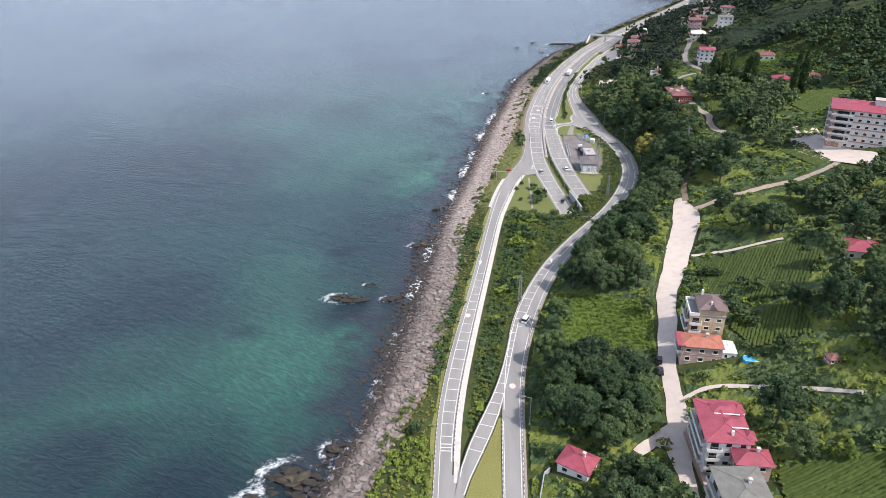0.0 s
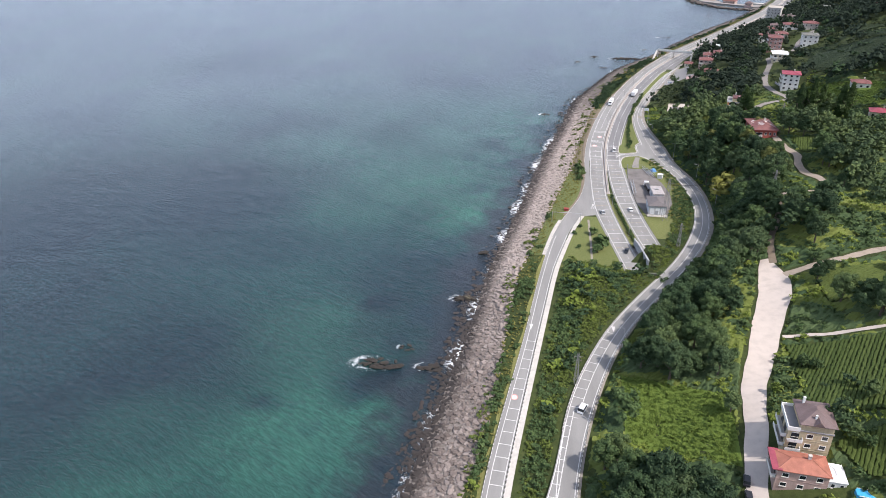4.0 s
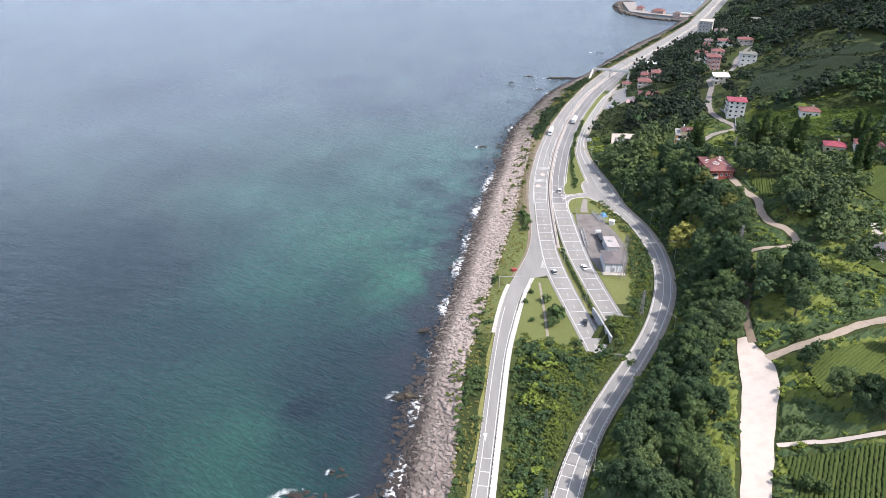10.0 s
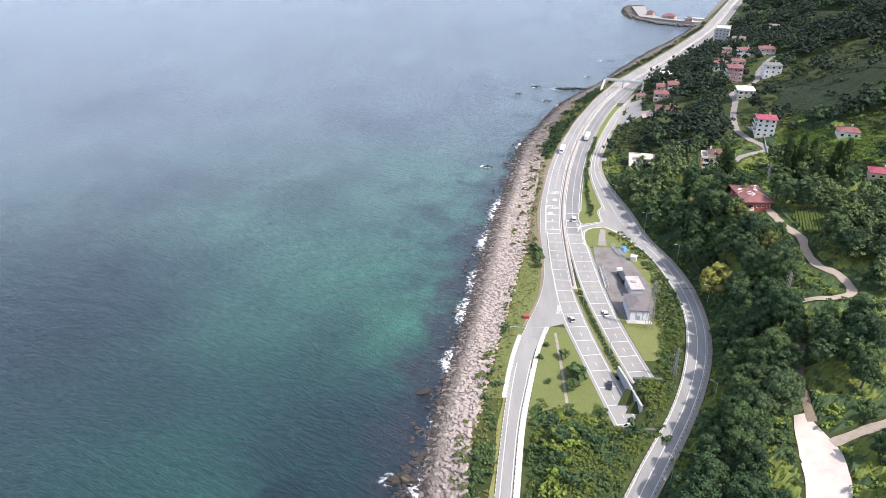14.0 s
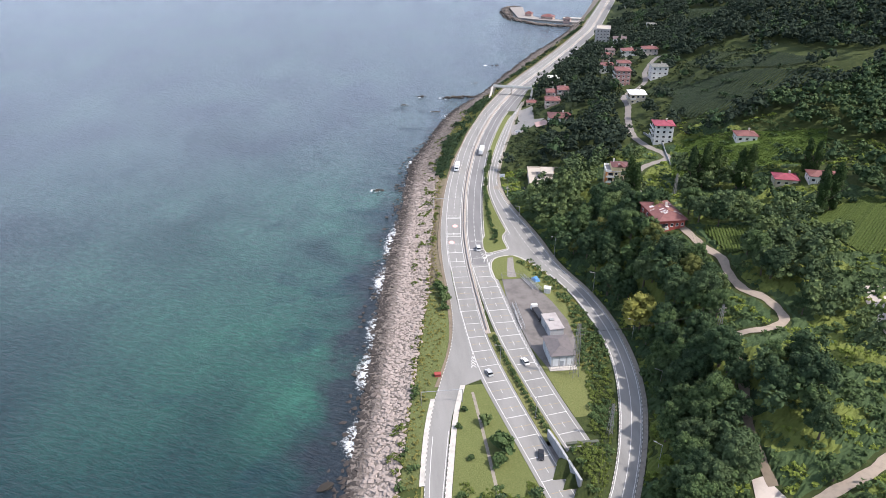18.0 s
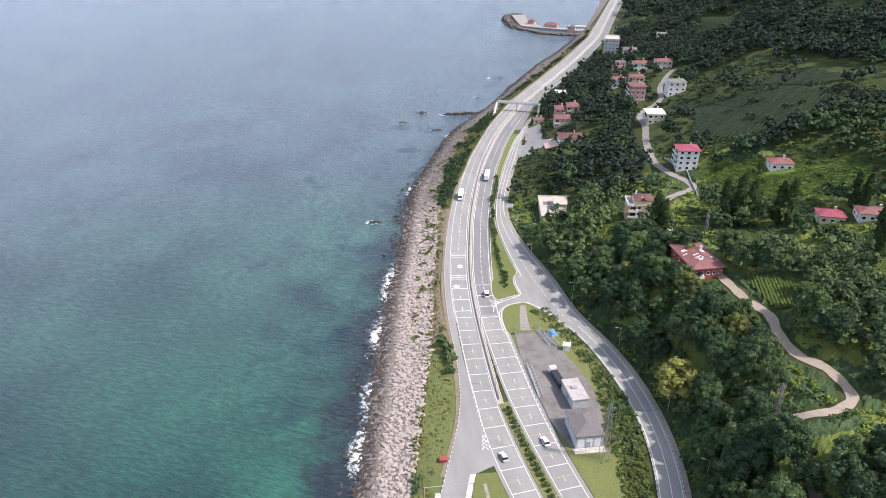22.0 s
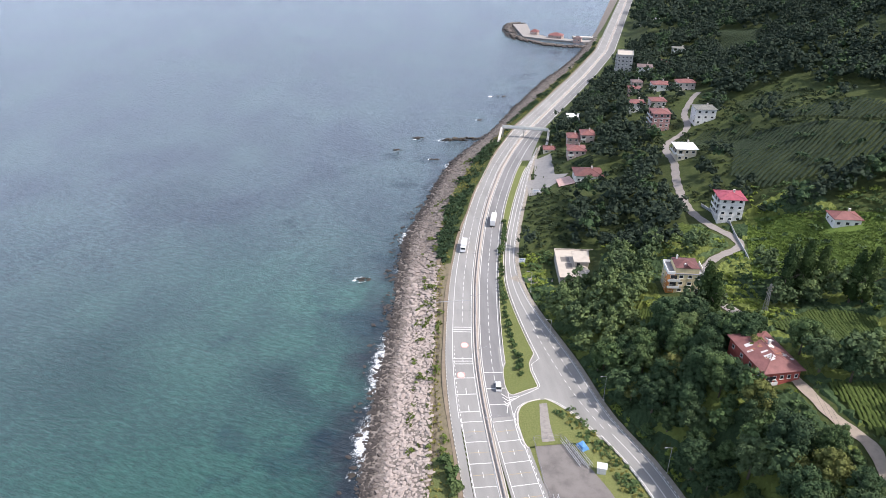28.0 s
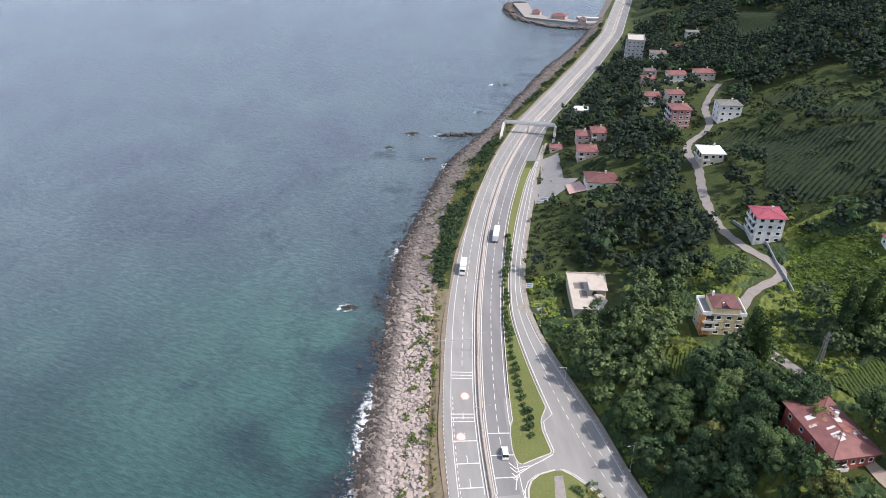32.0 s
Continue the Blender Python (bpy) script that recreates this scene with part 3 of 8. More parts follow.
slab("lawn", off(LINK_B, 0.7), off(LINK_L, -0.3), np.arange(40, 163, 2.5), 0.05, GRASS_DRY, lambda x, y: np.maximum(link_z(x, y), height(x, y) + 0.06), "triangle of dry mown grass between the roads", "lawn")


DRY_SCRUB = plain("brown dry scrub", (0.165, 0.138, 0.085), 0.95, vary=0.4, scale=0.6, bump=0.5)


def draped_strip(name, lo, hi, ys, mat, label):
    put(name, big_mesh(name, *strip(lo, hi, ys, 0.09, 6), mat, True), None, label, "verge", "", "structure")


draped_strip("verge", off(ROCKTOP, 1.2), off(SEAWARD, -0.4), np.arange(322, 438, 2.0), GRASS, "strip of rough grass above the boulders")
draped_strip("verge", off(ROCKTOP, 1.2), off(SEAWARD, -0.4), np.arange(436, 560, 2.0), DRY_SCRUB, "strip of brown dry scrub above the boulders")
draped_strip("verge", lambda y: SEAWARD(y) - 1.5 - 0.4 * np.sin(y * 0.21), off(SEAWARD, -0.3), np.arange(-60, 324, 2.0), GRASS_DRY, "narrow strip of dry yellow grass beside the slip road")
DIRT_BROWN = plain("brown trodden dirt", (0.20, 0.16, 0.115), 0.95, vary=0.3, scale=0.5, bump=0.3)
draped_strip("dirt_path", lambda y: ROCKTOP(y) + 0.4 + 0.5 * np.sin(y * 0.13), lambda y: ROCKTOP(y) + 2.3 + 0.5 * np.sin(y * 0.17), np.arange(425, 580, 1.5), DIRT_BROWN, "narrow brown dirt path above the boulders")
slab("path", lambda y: np.interp(y, [439, 446, 456], [46.5, 47.8, 50.0]), lambda y: np.interp(y, [439, 446, 456], [50.5, 51.0, 52.6]), np.arange(438, 456.5, 1.5), 0.16, plain("grey gravel path", (0.25, 0.23, 0.21), 0.95, vary=0.3, scale=0.7), flat, "grey gravel path into the fenced yard", "path")


def striped(name, length):
    n = Nodes(name)
    sep = n.tree.nodes.new("ShaderNodeSeparateXYZ")
    n.link(n.place(), sep.inputs[0])
    saw = n.math("FRACT", n.math("MULTIPLY", sep.outputs["Y"], 1 / length))
    c = n.ramp(saw, [(0.0, (0.15, 0.147, 0.142)), (0.49, (0.15, 0.147, 0.142)), (0.51, (0.54, 0.53, 0.50))])
    return n.done(n.mix(n.math("MULTIPLY", n.noise(1.5), 0.5), c, (0.4, 0.38, 0.34)), 0.8)


KERB_PAINT = striped("black and white kerb paint", 1.9)


def ribbon(name, line, ys, width, tall, mat, z, label="", category="", parent=None, kind="structure", lift=0.0):
    """A low bar of even section that follows a line of the plan."""
    ys = np.asarray(ys, float)
    x = line(ys)
    zz = z(x, ys) + lift
    s = np.gradient(x, ys)
    nx, ny = 1 / np.sqrt(1 + s * s), -s / np.sqrt(1 + s * s)
    h, b = width / 2, min(0.04, width / 5)
    prof = [(-h, -0.3), (-h, tall - b), (-h + b, tall), (h - b, tall), (h, tall - b), (h, -0.3)]
    v = np.concatenate([np.stack([x + nx * p, ys + ny * p, zz + q], -1) for p, q in prof])
    n, k = len(ys), len(prof)
    a = np.arange(n * k).reshape(k, n)
    q = np.concatenate([np.stack([a[i, :-1], a[i, 1:], a[i + 1, 1:], a[i + 1, :-1]], -1) for i in range(k - 1)])
    return put(name, big_mesh(name, v, q, mat), parent, label, category, "", kind if not parent else "")


fine = lambda a, b: np.arange(a, b, 2.0)
ribbon("kerb", off(SEAWARD, -0.1), fine(-60, 760), 0.24, 0.2, KERB_PAINT, flat, "black and white painted kerb stones", "kerb")
ribbon("kerb", off(RAMP_R, -1.6), fine(146, 340), 0.24, 0.2, KERB_PAINT, flat, "black and white painted kerb stones", "kerb")
ribbon("kerb", off(LINK_L, -0.1), fine(205, 440), 0.24, 0.2, KERB_PAINT, rising, "black and white painted kerb stones", "kerb")
ribbon("kerb", off(INLAND, 0.1), fine(-60, 700), 0.24, 0.2, KERB_PAINT, rising, "black and white painted kerb stones", "kerb")
ribbon("kerb", off(LINK_L, -0.1), fine(110, 164), 0.24, 0.2, KERB_PAINT, rising, "black and white painted kerb stones", "kerb")
ribbon("kerb", lambda y: island_r(y) + 0.05, np.concatenate([np.arange(461.6, 470, 0.4), fine(470, 680)]), 0.3, 0.2, CONCRETE, flat, "pale concrete kerb of a grass island", "kerb")
ribbon("kerb", compound_l, np.concatenate([fine(436, 450), np.arange(450, 458.6, 0.4)]), 0.5, 0.2, CONCRETE, flat, "pale concrete kerb round the yard", "kerb")
ribbon("kerb", compound_r, np.concatenate([fine(438, 450), np.arange(450, 458.6, 0.4)]), 0.5, 0.2, CONCRETE, flat, "pale concrete kerb round the yard", "kerb")
ribbon("kerb", lambda y: island_l(y) - 0.1, np.concatenate([np.arange(461.6, 470, 0.4), fine(470, 690)]), 0.3, 0.2, CONCRETE, flat, "pale concrete kerb of a grass island", "kerb")

# gravel shoulder and guard wall on the landward side
GRAVEL = plain("dusty gravel", (0.27, 0.24, 0.20), 0.95, vary=0.3, scale=0.8, bump=0.4)
slab("pavement", off(INLAND, 0.3), lambda y: INLAND(y) + 1.0 + 0.9 * step(260, 300, y), fine(90, 720), 0.06, GRAVEL, rising, "dusty gravel shoulder below the wooded bank", "pavement")
slab("pavement", lambda y: sea_edge(y) - 1.5 - 0.3 * np.sin(y * 0.11), lambda y: sea_edge(y) - 0.25, fine(366, 1100), 0.05, DIRT_BROWN, flat, "narrow brown dirt shoulder above the rock bank", "pavement")

# median: paved strip, two kerbs and a steel barrier
slab("median_strip", lambda y: med(y, -1.1), lambda y: med(y, 1.1), np.arange(396, 1500, 4.0), 0.14, plain("brown grey paving", (0.36, 0.31, 0.27), 0.9, vary=0.25, scale=0.7), flat, "brownish paved median strip", "median")
ribbon("median_kerb", lambda y: med(y, -1.0), np.arange(396, 1300, 3.0), 0.3, 0.3, CONCRETE, flat, "pale concrete median kerb", "kerb")
ribbon("median_kerb", lambda y: med(y, 1.0), np.arange(396, 1300, 3.0), 0.3, 0.3, CONCRETE, flat, "pale concrete median kerb", "kerb")
STEEL = plain("galvanised steel", (0.5, 0.5, 0.5), 0.45, 0.8, vary=0.15)
rail = new("guard_rail")
tagged(rail, "galvanised steel guard rail on posts along the median", "guard rail")
ribbon("beam", lambda y: med(y, 0.0), np.arange(398, 1200, 3.0), 0.12, 0.32, STEEL, flat, parent=rail, lift=0.62)
pv, pf = [], []
for y in np.arange(400, 760, 4.0):
    x = float(med(np.array(y), 0.0))
    k = len(pv)
    pv += [(x + a * 0.06, y + b * 0.06, ROAD_Z + c) for c in (0.1, 0.92) for a, b in ((-1, -1), (1, -1), (1, 1), (-1, 1))]
    pf += [(k, k + 1, k + 5, k + 4), (k + 1, k + 2, k + 6, k + 5), (k + 2, k + 3, k + 7, k + 6), (k + 3, k, k + 4, k + 7)]
put("posts", mesh("posts", pv, pf, STEEL), rail, kind="stuff")


# ---- painted lines ----
def line_mark(name, line, ys, width, z, parent, lift=0.055):
    ys = np.asarray(ys, float)
    return put(name, big_mesh(name, *strip(lambda y: line(y) - width / 2, lambda y: line(y) + width / 2, ys, lift, 2, z), LINE_PAINT), parent)


def dashes(name, line, a, b, on, gap, width, z, parent, lift=0.055):
    vs, qs = [], []
    for y0 in np.arange(a, b, on + gap):
        ys = np.array([y0, y0 + on / 2, y0 + on])
        v, q = strip(lambda y: line(y) - width / 2, lambda y: line(y) + width / 2, ys, lift, 2, z)
        qs.append(q + sum(len(u) for u in vs))
        vs.append(v)
    return put(name, big_mesh(name, np.vstack(vs), np.vstack(qs), LINE_PAINT), parent)


def bars(name, lo, hi, ys, depth, z, parent, lift=0.06, lean=0.0, mat=None):
    """Cross bars from line to line, square to the road."""
    for y0 in ys:
        y0 = float(y0)
        x0, x1 = float(lo(np.array(y0))), float(hi(np.array(y0)))
        s = float(hi(np.array(y0 + 2)) - hi(np.array(y0 - 2))) / 4 + lean
        d = -(x1 - x0) * s / (1 + s * s)
        zz = float(z(np.array(x0), np.array(y0))) + lift
        v = [(x0, y0 - depth / 2, zz), (x1, y0 + d - depth / 2, zz), (x1, y0 + d + depth / 2, zz), (x0, y0 + depth / 2, zz)]
        put(name, mesh(name, v, [(0, 1, 2, 3)], mat or LINE_PAINT), parent)


def mid(a, b, f=0.5):
    return lambda y: a(y) * (1 - f) + b(y) * f


ny = np.arange(452, 1400, 6.0)
line_mark("edge_line", lambda y: med(y, -9.0), ny, 0.22, flat, left_way)
line_mark("edge_line", lambda y: med(y, -1.75), ny, 0.22, flat, left_way)
dashes("lane_dash", lambda y: med(y, -5.3), 508, 900, 3.0, 1.9, 0.22, flat, left_way)
line_mark("edge_line", lambda y: med(y, 1.7), ny, 0.25, flat, right_way)
line_mark("edge_line", lambda y: med(y, 8.9), ny, 0.22, flat, right_way)
dashes("lane_dash", lambda y: med(y, 5.2), 470, 900, 3.0, 1.9, 0.22, flat, right_way)
sy = np.arange(302, 453, 3.0)
for ln in (LC_L, LC_R):
    line_mark("edge_line", ln, sy, 0.22, flat, left_fork)
for ln in (RC_L, RC_R):
    line_mark("edge_line", ln, np.arange(326, 453, 3.0), 0.22, flat, right_fork)
bars("cross_bar", LC_L, LC_R, np.arange(310.5, 452, 9.3), 0.3, flat, left_fork)
bars("cross_bar", RC_L, RC_R, np.arange(338.5, 452, 9.2), 0.3, flat, right_fork)
dashes("lane_dash", mid(LC_L, LC_R), 313.8, 450, 2.4, 6.9, 0.16, flat, left_fork)
dashes("lane_dash", mid(RC_L, RC_R), 341.8, 450, 2.4, 6.8, 0.16, flat, right_fork)
YELLOW_PAINT = plain("worn ochre road paint", (0.36, 0.29, 0.19), 0.8, vary=0.35, scale=1.0)
bars("worn_bar", mid(LC_L, LC_R, 0.06), mid(LC_L, LC_R, 0.94), np.arange(315.1, 450, 9.3), 0.2, flat, left_fork, mat=YELLOW_PAINT)
bars("worn_bar", mid(RC_L, RC_R, 0.06), mid(RC_L, RC_R, 0.94), np.arange(343.1, 450, 9.2), 0.2, flat, right_fork, mat=YELLOW_PAINT)
dashes("edge_dash", lambda y: med(y, -8.4), 453, 492, 1.2, 1.2, 0.22, flat, left_way)
bars("cross_bar", lambda y: med(y, -9), lambda y: med(y, -1.75), (455, 464, 473, 481.3, 483, 484.7, 502, 503.6, 505.2), 0.4, flat, left_way)
bars("cross_bar", lambda y: med(y, 1.7), lambda y: med(y, 8.9), (457.5, 466, 475), 0.4, flat, right_way)
dashes("lane_dash", lambda y: med(y, -5.3), 455, 500, 3.0, 6.0, 0.25, flat, left_way)
# slip road
ramp_l, ramp_r = off(SEAWARD, 1.3), off(RAMP_R, -2.3)
ry = np.arange(-60, 345, 3.0)
line_mark("edge_line", ramp_l, ry, 0.2, flat, sea_ramp)
line_mark("edge_line", ramp_r, np.arange(146, 345, 3.0), 0.2, flat, sea_ramp)
bars("cross_bar", ramp_l, ramp_r, np.arange(156, 219, 5.45), 0.26, flat, sea_ramp)
bars("cross_bar", ramp_l, ramp_r, np.arange(226, 258, 5.6), 0.26, flat, sea_ramp)
bars("cross_bar", ramp_l, ramp_r, (150, 151.4, 152.8), 0.34, flat, sea_ramp)
dashes("edge_dash", lambda y: LC_L(y) - 0.3, 376, 452, 1.2, 1.2, 0.2, flat, sea_ramp)
dashes("edge_dash", lambda y: RC_R(y) + 0.4, 372, 452, 1.2, 1.2, 0.25, flat, right_fork)
# landside road
line_mark("edge_line", off(LINK_L, 0.5), np.arange(166, 440, 3.0), 0.25, rising, side_road)
line_mark("centre_line", mid(LINK_L, INLAND, 0.52), np.arange(214, 440, 3.0), 0.22, rising, side_road)
line_mark("edge_line", off(INLAND, -0.5), np.arange(62, 700, 3.0), 0.2, rising, side_road)
line_mark("edge_line", lambda y: compound_l(y) - 0.9, np.concatenate([np.arange(430, 450, 2.0), np.arange(450, 458.5, 0.4)]), 0.25, flat, turning, 0.075)
line_mark("edge_line", lambda y: compound_r(y) + 0.9, np.concatenate([np.arange(440, 450, 2.0), np.arange(450, 458.5, 0.4)]), 0.25, flat, turning, 0.075)
line_mark("edge_line", lambda y: island_r(y) + 0.9, np.concatenate([np.arange(464.8, 470, 0.5), np.arange(470, 479, 2.0)]), 0.25, flat, turning, 0.075)
line_mark("edge_line", lambda y: np.where(y < 479, island_r(y) + 0.9, LINK_L(y) + 0.6), np.arange(478, 690, 3.0), 0.25, rising, side_road)
line_mark("centre_line", mid(LINK_L, INLAND, 0.5), np.arange(500, 690, 3.0), 0.2, rising, side_road)
dashes("lane_dash", mid(LINK_L, INLAND, 0.4), 442, 500, 2.0, 2.0, 0.2, rising, side_road)
dashes("lane_dash", mid(LINK_L, INLAND, 0.7), 442, 500, 2.0, 2.0, 0.2, rising, side_road)
line_mark("edge_line", off(LINK_A, 0.4), np.arange(140, 211, 3.0), 0.25, link_z, link, 0.1)
line_mark("edge_line", off(LINK_B, 0.1), np.arange(134, 216, 3.0), 0.28, link_z, link, 0.1)
bars("cross_bar", off(LINK_A, 0.4), off(LINK_B, 0.2), np.arange(150, 212, 4.8), 0.26, link_z, link, 0.085)
bars("cross_bar", off(LINK_L, 0.5), mid(LINK_L, INLAND, 0.5), np.arange(212, 262, 4.8), 0.26, rising, side_road, 0.06)
line_mark("edge_line", off(LINK_L, 0.4), np.arange(62, 164, 3.0), 0.2, rising, side_road)


def nib_line(pts, width):
    """A painted line through some points on the junction."""
    for (ax, ay), (bx, by) in zip(pts, pts[1:]):
        d = Vector((bx - ax, by - ay)).normalized()
        o = Vector((-d.y, d.x)) * width / 2
        z = ROAD_Z + 0.085
        put("gore_line", mesh("gore_line", [(ax + o.x, ay + o.y, z), (ax - o.x, ay - o.y, z), (bx - o.x, by - o.y, z), (bx + o.x, by + o.y, z)], [(0, 3, 2, 1)], LINE_PAINT), turning)


nib_line([(38.3, 452.7), (39.2, 455.8), (40.7, 458.3), (44.3, 460.6), (48.2, 462.3), (51.9, 464.3)], 0.3)
for left, tip, right in (((38.3, 462.7), (40.1, 460.2), (44.0, 460.9)), ((38.4, 460.9), (39.8, 458.8), (42.6, 459.9)), ((38.4, 458.8), (39.3, 457.3), (41.2, 458.8)), ((38.4, 457.0), (39.0, 456.1), (40.1, 457.4))):
    nib_line([left, tip, right], 0.3)
for k in range(4):
    # chevrons where the slip road leaves the carriageway
    nib_line([(20.7 + 0.32 * k, 375.6 + 1.7 * k), (21.6 + 0.16 * k, 377.0 + 1.7 * k), (22.6, 375.4 + 1.7 * k)], 0.3)
RED_PAINT = plain("faded red road paint", (0.62, 0.3, 0.26), 0.8, vary=0.2, scale=2)


def disc_mark(x, y, r, z, parent):
    """A painted speed sign: a white disc with a red ring; its number as bars."""
    for name, r0, r1, lift, m in (("sign_disc", 0.0, r * 0.78, 0.075, LINE_PAINT), ("sign_ring", r * 0.78, r, 0.078, RED_PAINT)):
        k = 24
        ring = [(math.cos(6.283 * i / k), math.sin(6.283 * i / k) * 1.25) for i in range(k)]
        v = [(x + r1 * c, y + r1 * s, z + lift) for c, s in ring] + [(x + r0 * c, y + r0 * s, z + lift) for c, s in ring]
        f = [(i, (i + 1) % k, k + (i + 1) % k, k + i) for i in range(k)] if r0 else [tuple(range(k))]
        put(name, mesh(name, v[: k if not r0 else 2 * k], f, m), parent)



disc_mark(-8.6, 221.5, 1.15, ROAD_Z, sea_ramp)
disc_mark(7.6, 177.5, 1.15, 8.0, side_road)
disc_mark(30.2, 492.5, 1.5, ROAD_Z, left_way)
disc_mark(26.2, 474.5, 1.5, ROAD_Z, left_way)
for x, y, z, p in ((-5.0, 263, ROAD_Z, sea_ramp), (25.2, 262, 8.0, side_road)):
    put("give_way_mark", mesh("give_way_mark", [(x - 0.7, y + 2, z + 0.07), (x, y - 2, z + 0.07), (x + 0.7, y + 2, z + 0.07)], [(0, 1, 2)], LINE_PAINT), p)


# ---- rock bank ----
def rock_material(name, tones, wet=True):
    n = Nodes(name)
    c = by_island(n, [(0.0, tuple(v * 0.7 for v in tones[0])), (0.3, tones[1]), (0.65, tones[2]), (1.0, tones[3])])
    c = n.mix(0.12, c, by_object(n, [(0.0, tones[0]), (0.5, tones[2]), (1.0, tones[3])]))
    c = n.mix(0.4, c, n.ramp(n.noise(1.6, 5, 0.65), [(0.3, tuple(v * 0.55 for v in tones[1])), (0.7, tuple(min(1, v * 1.3) for v in tones[2]))]))
    # the southern stretch is older and browner than the pale newer stone; the ramp's far drop is painted cloud shade
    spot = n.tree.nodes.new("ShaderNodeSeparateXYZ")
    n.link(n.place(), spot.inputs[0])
    age_shade = n.ramp(n.math("MULTIPLY", spot.outputs["Y"], 0.001), [(0.22, (0, 0, 0)), (0.38, (1, 1, 1)), (0.52, (0.85, 0.85, 0.85)), (0.60, (0, 0, 0))])
    c = n.mix(n.ramp(n.math("ADD", n.math("MULTIPLY", age_shade, 0.7), n.math("MULTIPLY", n.noise(0.02, 3), 0.5)), [(0.3, (0, 0, 0)), (0.7, (0.7, 0.7, 0.7)), (0.95, (0.8, 0.8, 0.8))]), c, n.ramp(n.noise(0.9, 4), [(0.3, tuple(v * 1.4 for v in tones[2])), (0.7, tuple(v * 1.3 for v in tones[3]))]))
    # cloud shade on the far stretch, painted into the stone as a darker tone
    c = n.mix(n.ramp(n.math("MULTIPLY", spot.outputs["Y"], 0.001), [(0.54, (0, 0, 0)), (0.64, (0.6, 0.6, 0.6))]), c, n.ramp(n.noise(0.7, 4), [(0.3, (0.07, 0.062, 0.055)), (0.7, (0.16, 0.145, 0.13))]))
    sep = n.tree.nodes.new("ShaderNodeSeparateXYZ")
    n.link(n.place(), sep.inputs[0])
    lift = n.math("ADD", n.math("MULTIPLY", sep.outputs["Z"], 0.25), n.math("MULTIPLY", n.noise(0.5), 0.25))
    c = n.mix(n.ramp(lift, [(0.33, (0.93, 0.93, 0.93)), (0.64, (0, 0, 0))]), c, (0.028, 0.024, 0.022))
    n.bump(n.noise(3.5, 5, 0.7), 0.5, 0.15)
    return n.done(c, 0.85, 0, 0.3)


TONES = [(0.082, 0.064, 0.055), (0.145, 0.116, 0.100), (0.225, 0.185, 0.162), (0.36, 0.31, 0.275)]
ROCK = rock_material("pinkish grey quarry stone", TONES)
REEF = rock_material("dark wet reef", [(0.05, 0.045, 0.035), (0.09, 0.08, 0.05), (0.13, 0.11, 0.06), (0.17, 0.15, 0.1)])


def boulder(seed, points=12, blunt=0.7):
    """An angular boulder about 1 m across: the hull of scattered points. Its corners and triangles."""
    r = random.Random(seed)
    bm = bmesh.new()
    for _ in range(points):
        d = Vector((r.gauss(0, 1), r.gauss(0, 1), r.gauss(0, 1))).normalized() * r.uniform(blunt, 1.0) * 0.62
        bm.verts.new((d.x, d.y * 0.85, d.z * 0.62))
    bmesh.ops.convex_hull(bm, input=bm.verts)
    bmesh.ops.delete(bm, geom=[v for v in bm.verts if not v.link_faces], context="VERTS")
    bmesh.ops.triangulate(bm, faces=bm.faces)
    bm.verts.index_update()
    v, f = np.array([tuple(v.co) for v in bm.verts]), np.array([[w.index for w in t.verts] for t in bm.faces])
    bm.free()
    return v, f


BOULDERS = [boulder(s) for s in range(10)]
BOULDER_MESH = [big_mesh("boulder", v, f, ROCK) for v, f in BOULDERS]


def scatter(spots, kinds):
    """Joins many copies of small arrays: spots of kind, place, size (3), turn."""
    vs, fs, n = [], [], 0
    for k, p, s, a in spots:
        v, f = kinds[k]
        c, d = math.cos(a), math.sin(a)
        w = v * s
        w = np.stack([w[:, 0] * c - w[:, 1] * d, w[:, 0] * d + w[:, 1] * c, w[:, 2]], -1) + p
        vs.append(w)
        fs.append(f + n)
        n += len(v)
    return np.vstack(vs), np.vstack(fs)


rr = random.Random(11)
bank = new("rock_bank")
tagged(bank, "sloping sea bank of piled pinkish grey boulders", "rock bank", kind="structure")
rest, near = [], []
rows = np.concatenate([np.arange(-60, 84, 2.6), np.arange(84, 330, 1.2), np.arange(330, 520, 1.05), np.arange(520, 720, 1.5), np.arange(720, 1120, 2.0)])
edge_a, edge_b = SHORE(rows) - 1.5, ROCKTOP(rows) + 0.8
spots = []
for y, a, b in zip(rows, edge_a, edge_b):
    gap = 2.8 if y < 84 else 1.3 if y < 330 else 1.1 if y < 520 else 1.55 if y < 720 else 1.9
    x = a + rr.uniform(0, gap)
    while x < b:
        spots.append((x + rr.uniform(-0.5, 0.5), y + rr.uniform(-0.7, 0.7), gap * rr.choice((0.6, 0.8, 0.95, 1.1, 1.25, 1.5, 1.9)), x - a))
        x += gap * rr.uniform(0.85, 1.1)
spots = np.array(spots)
ground_z = height(spots[:, 0], spots[:, 1])
for (px, py, s, d), pz in zip(spots, ground_z):
    p = (px, py, pz + 0.02 * s + rr.uniform(-0.12, 0.2))
    item = (rr.randrange(10), p, (s * rr.uniform(1.0, 1.5), s * rr.uniform(0.95, 1.2), s * rr.uniform(0.32, 0.55)), rr.uniform(0, 6.28))
    (near if 150 < py < 200 and len(near) < 300 and d > 3 else rest).append(item)
for k, p, s, a in near:
    ob = put("boulder", BOULDER_MESH[k], bank)
    ob.location, ob.scale, ob.rotation_euler = p, s, (0, 0, a)
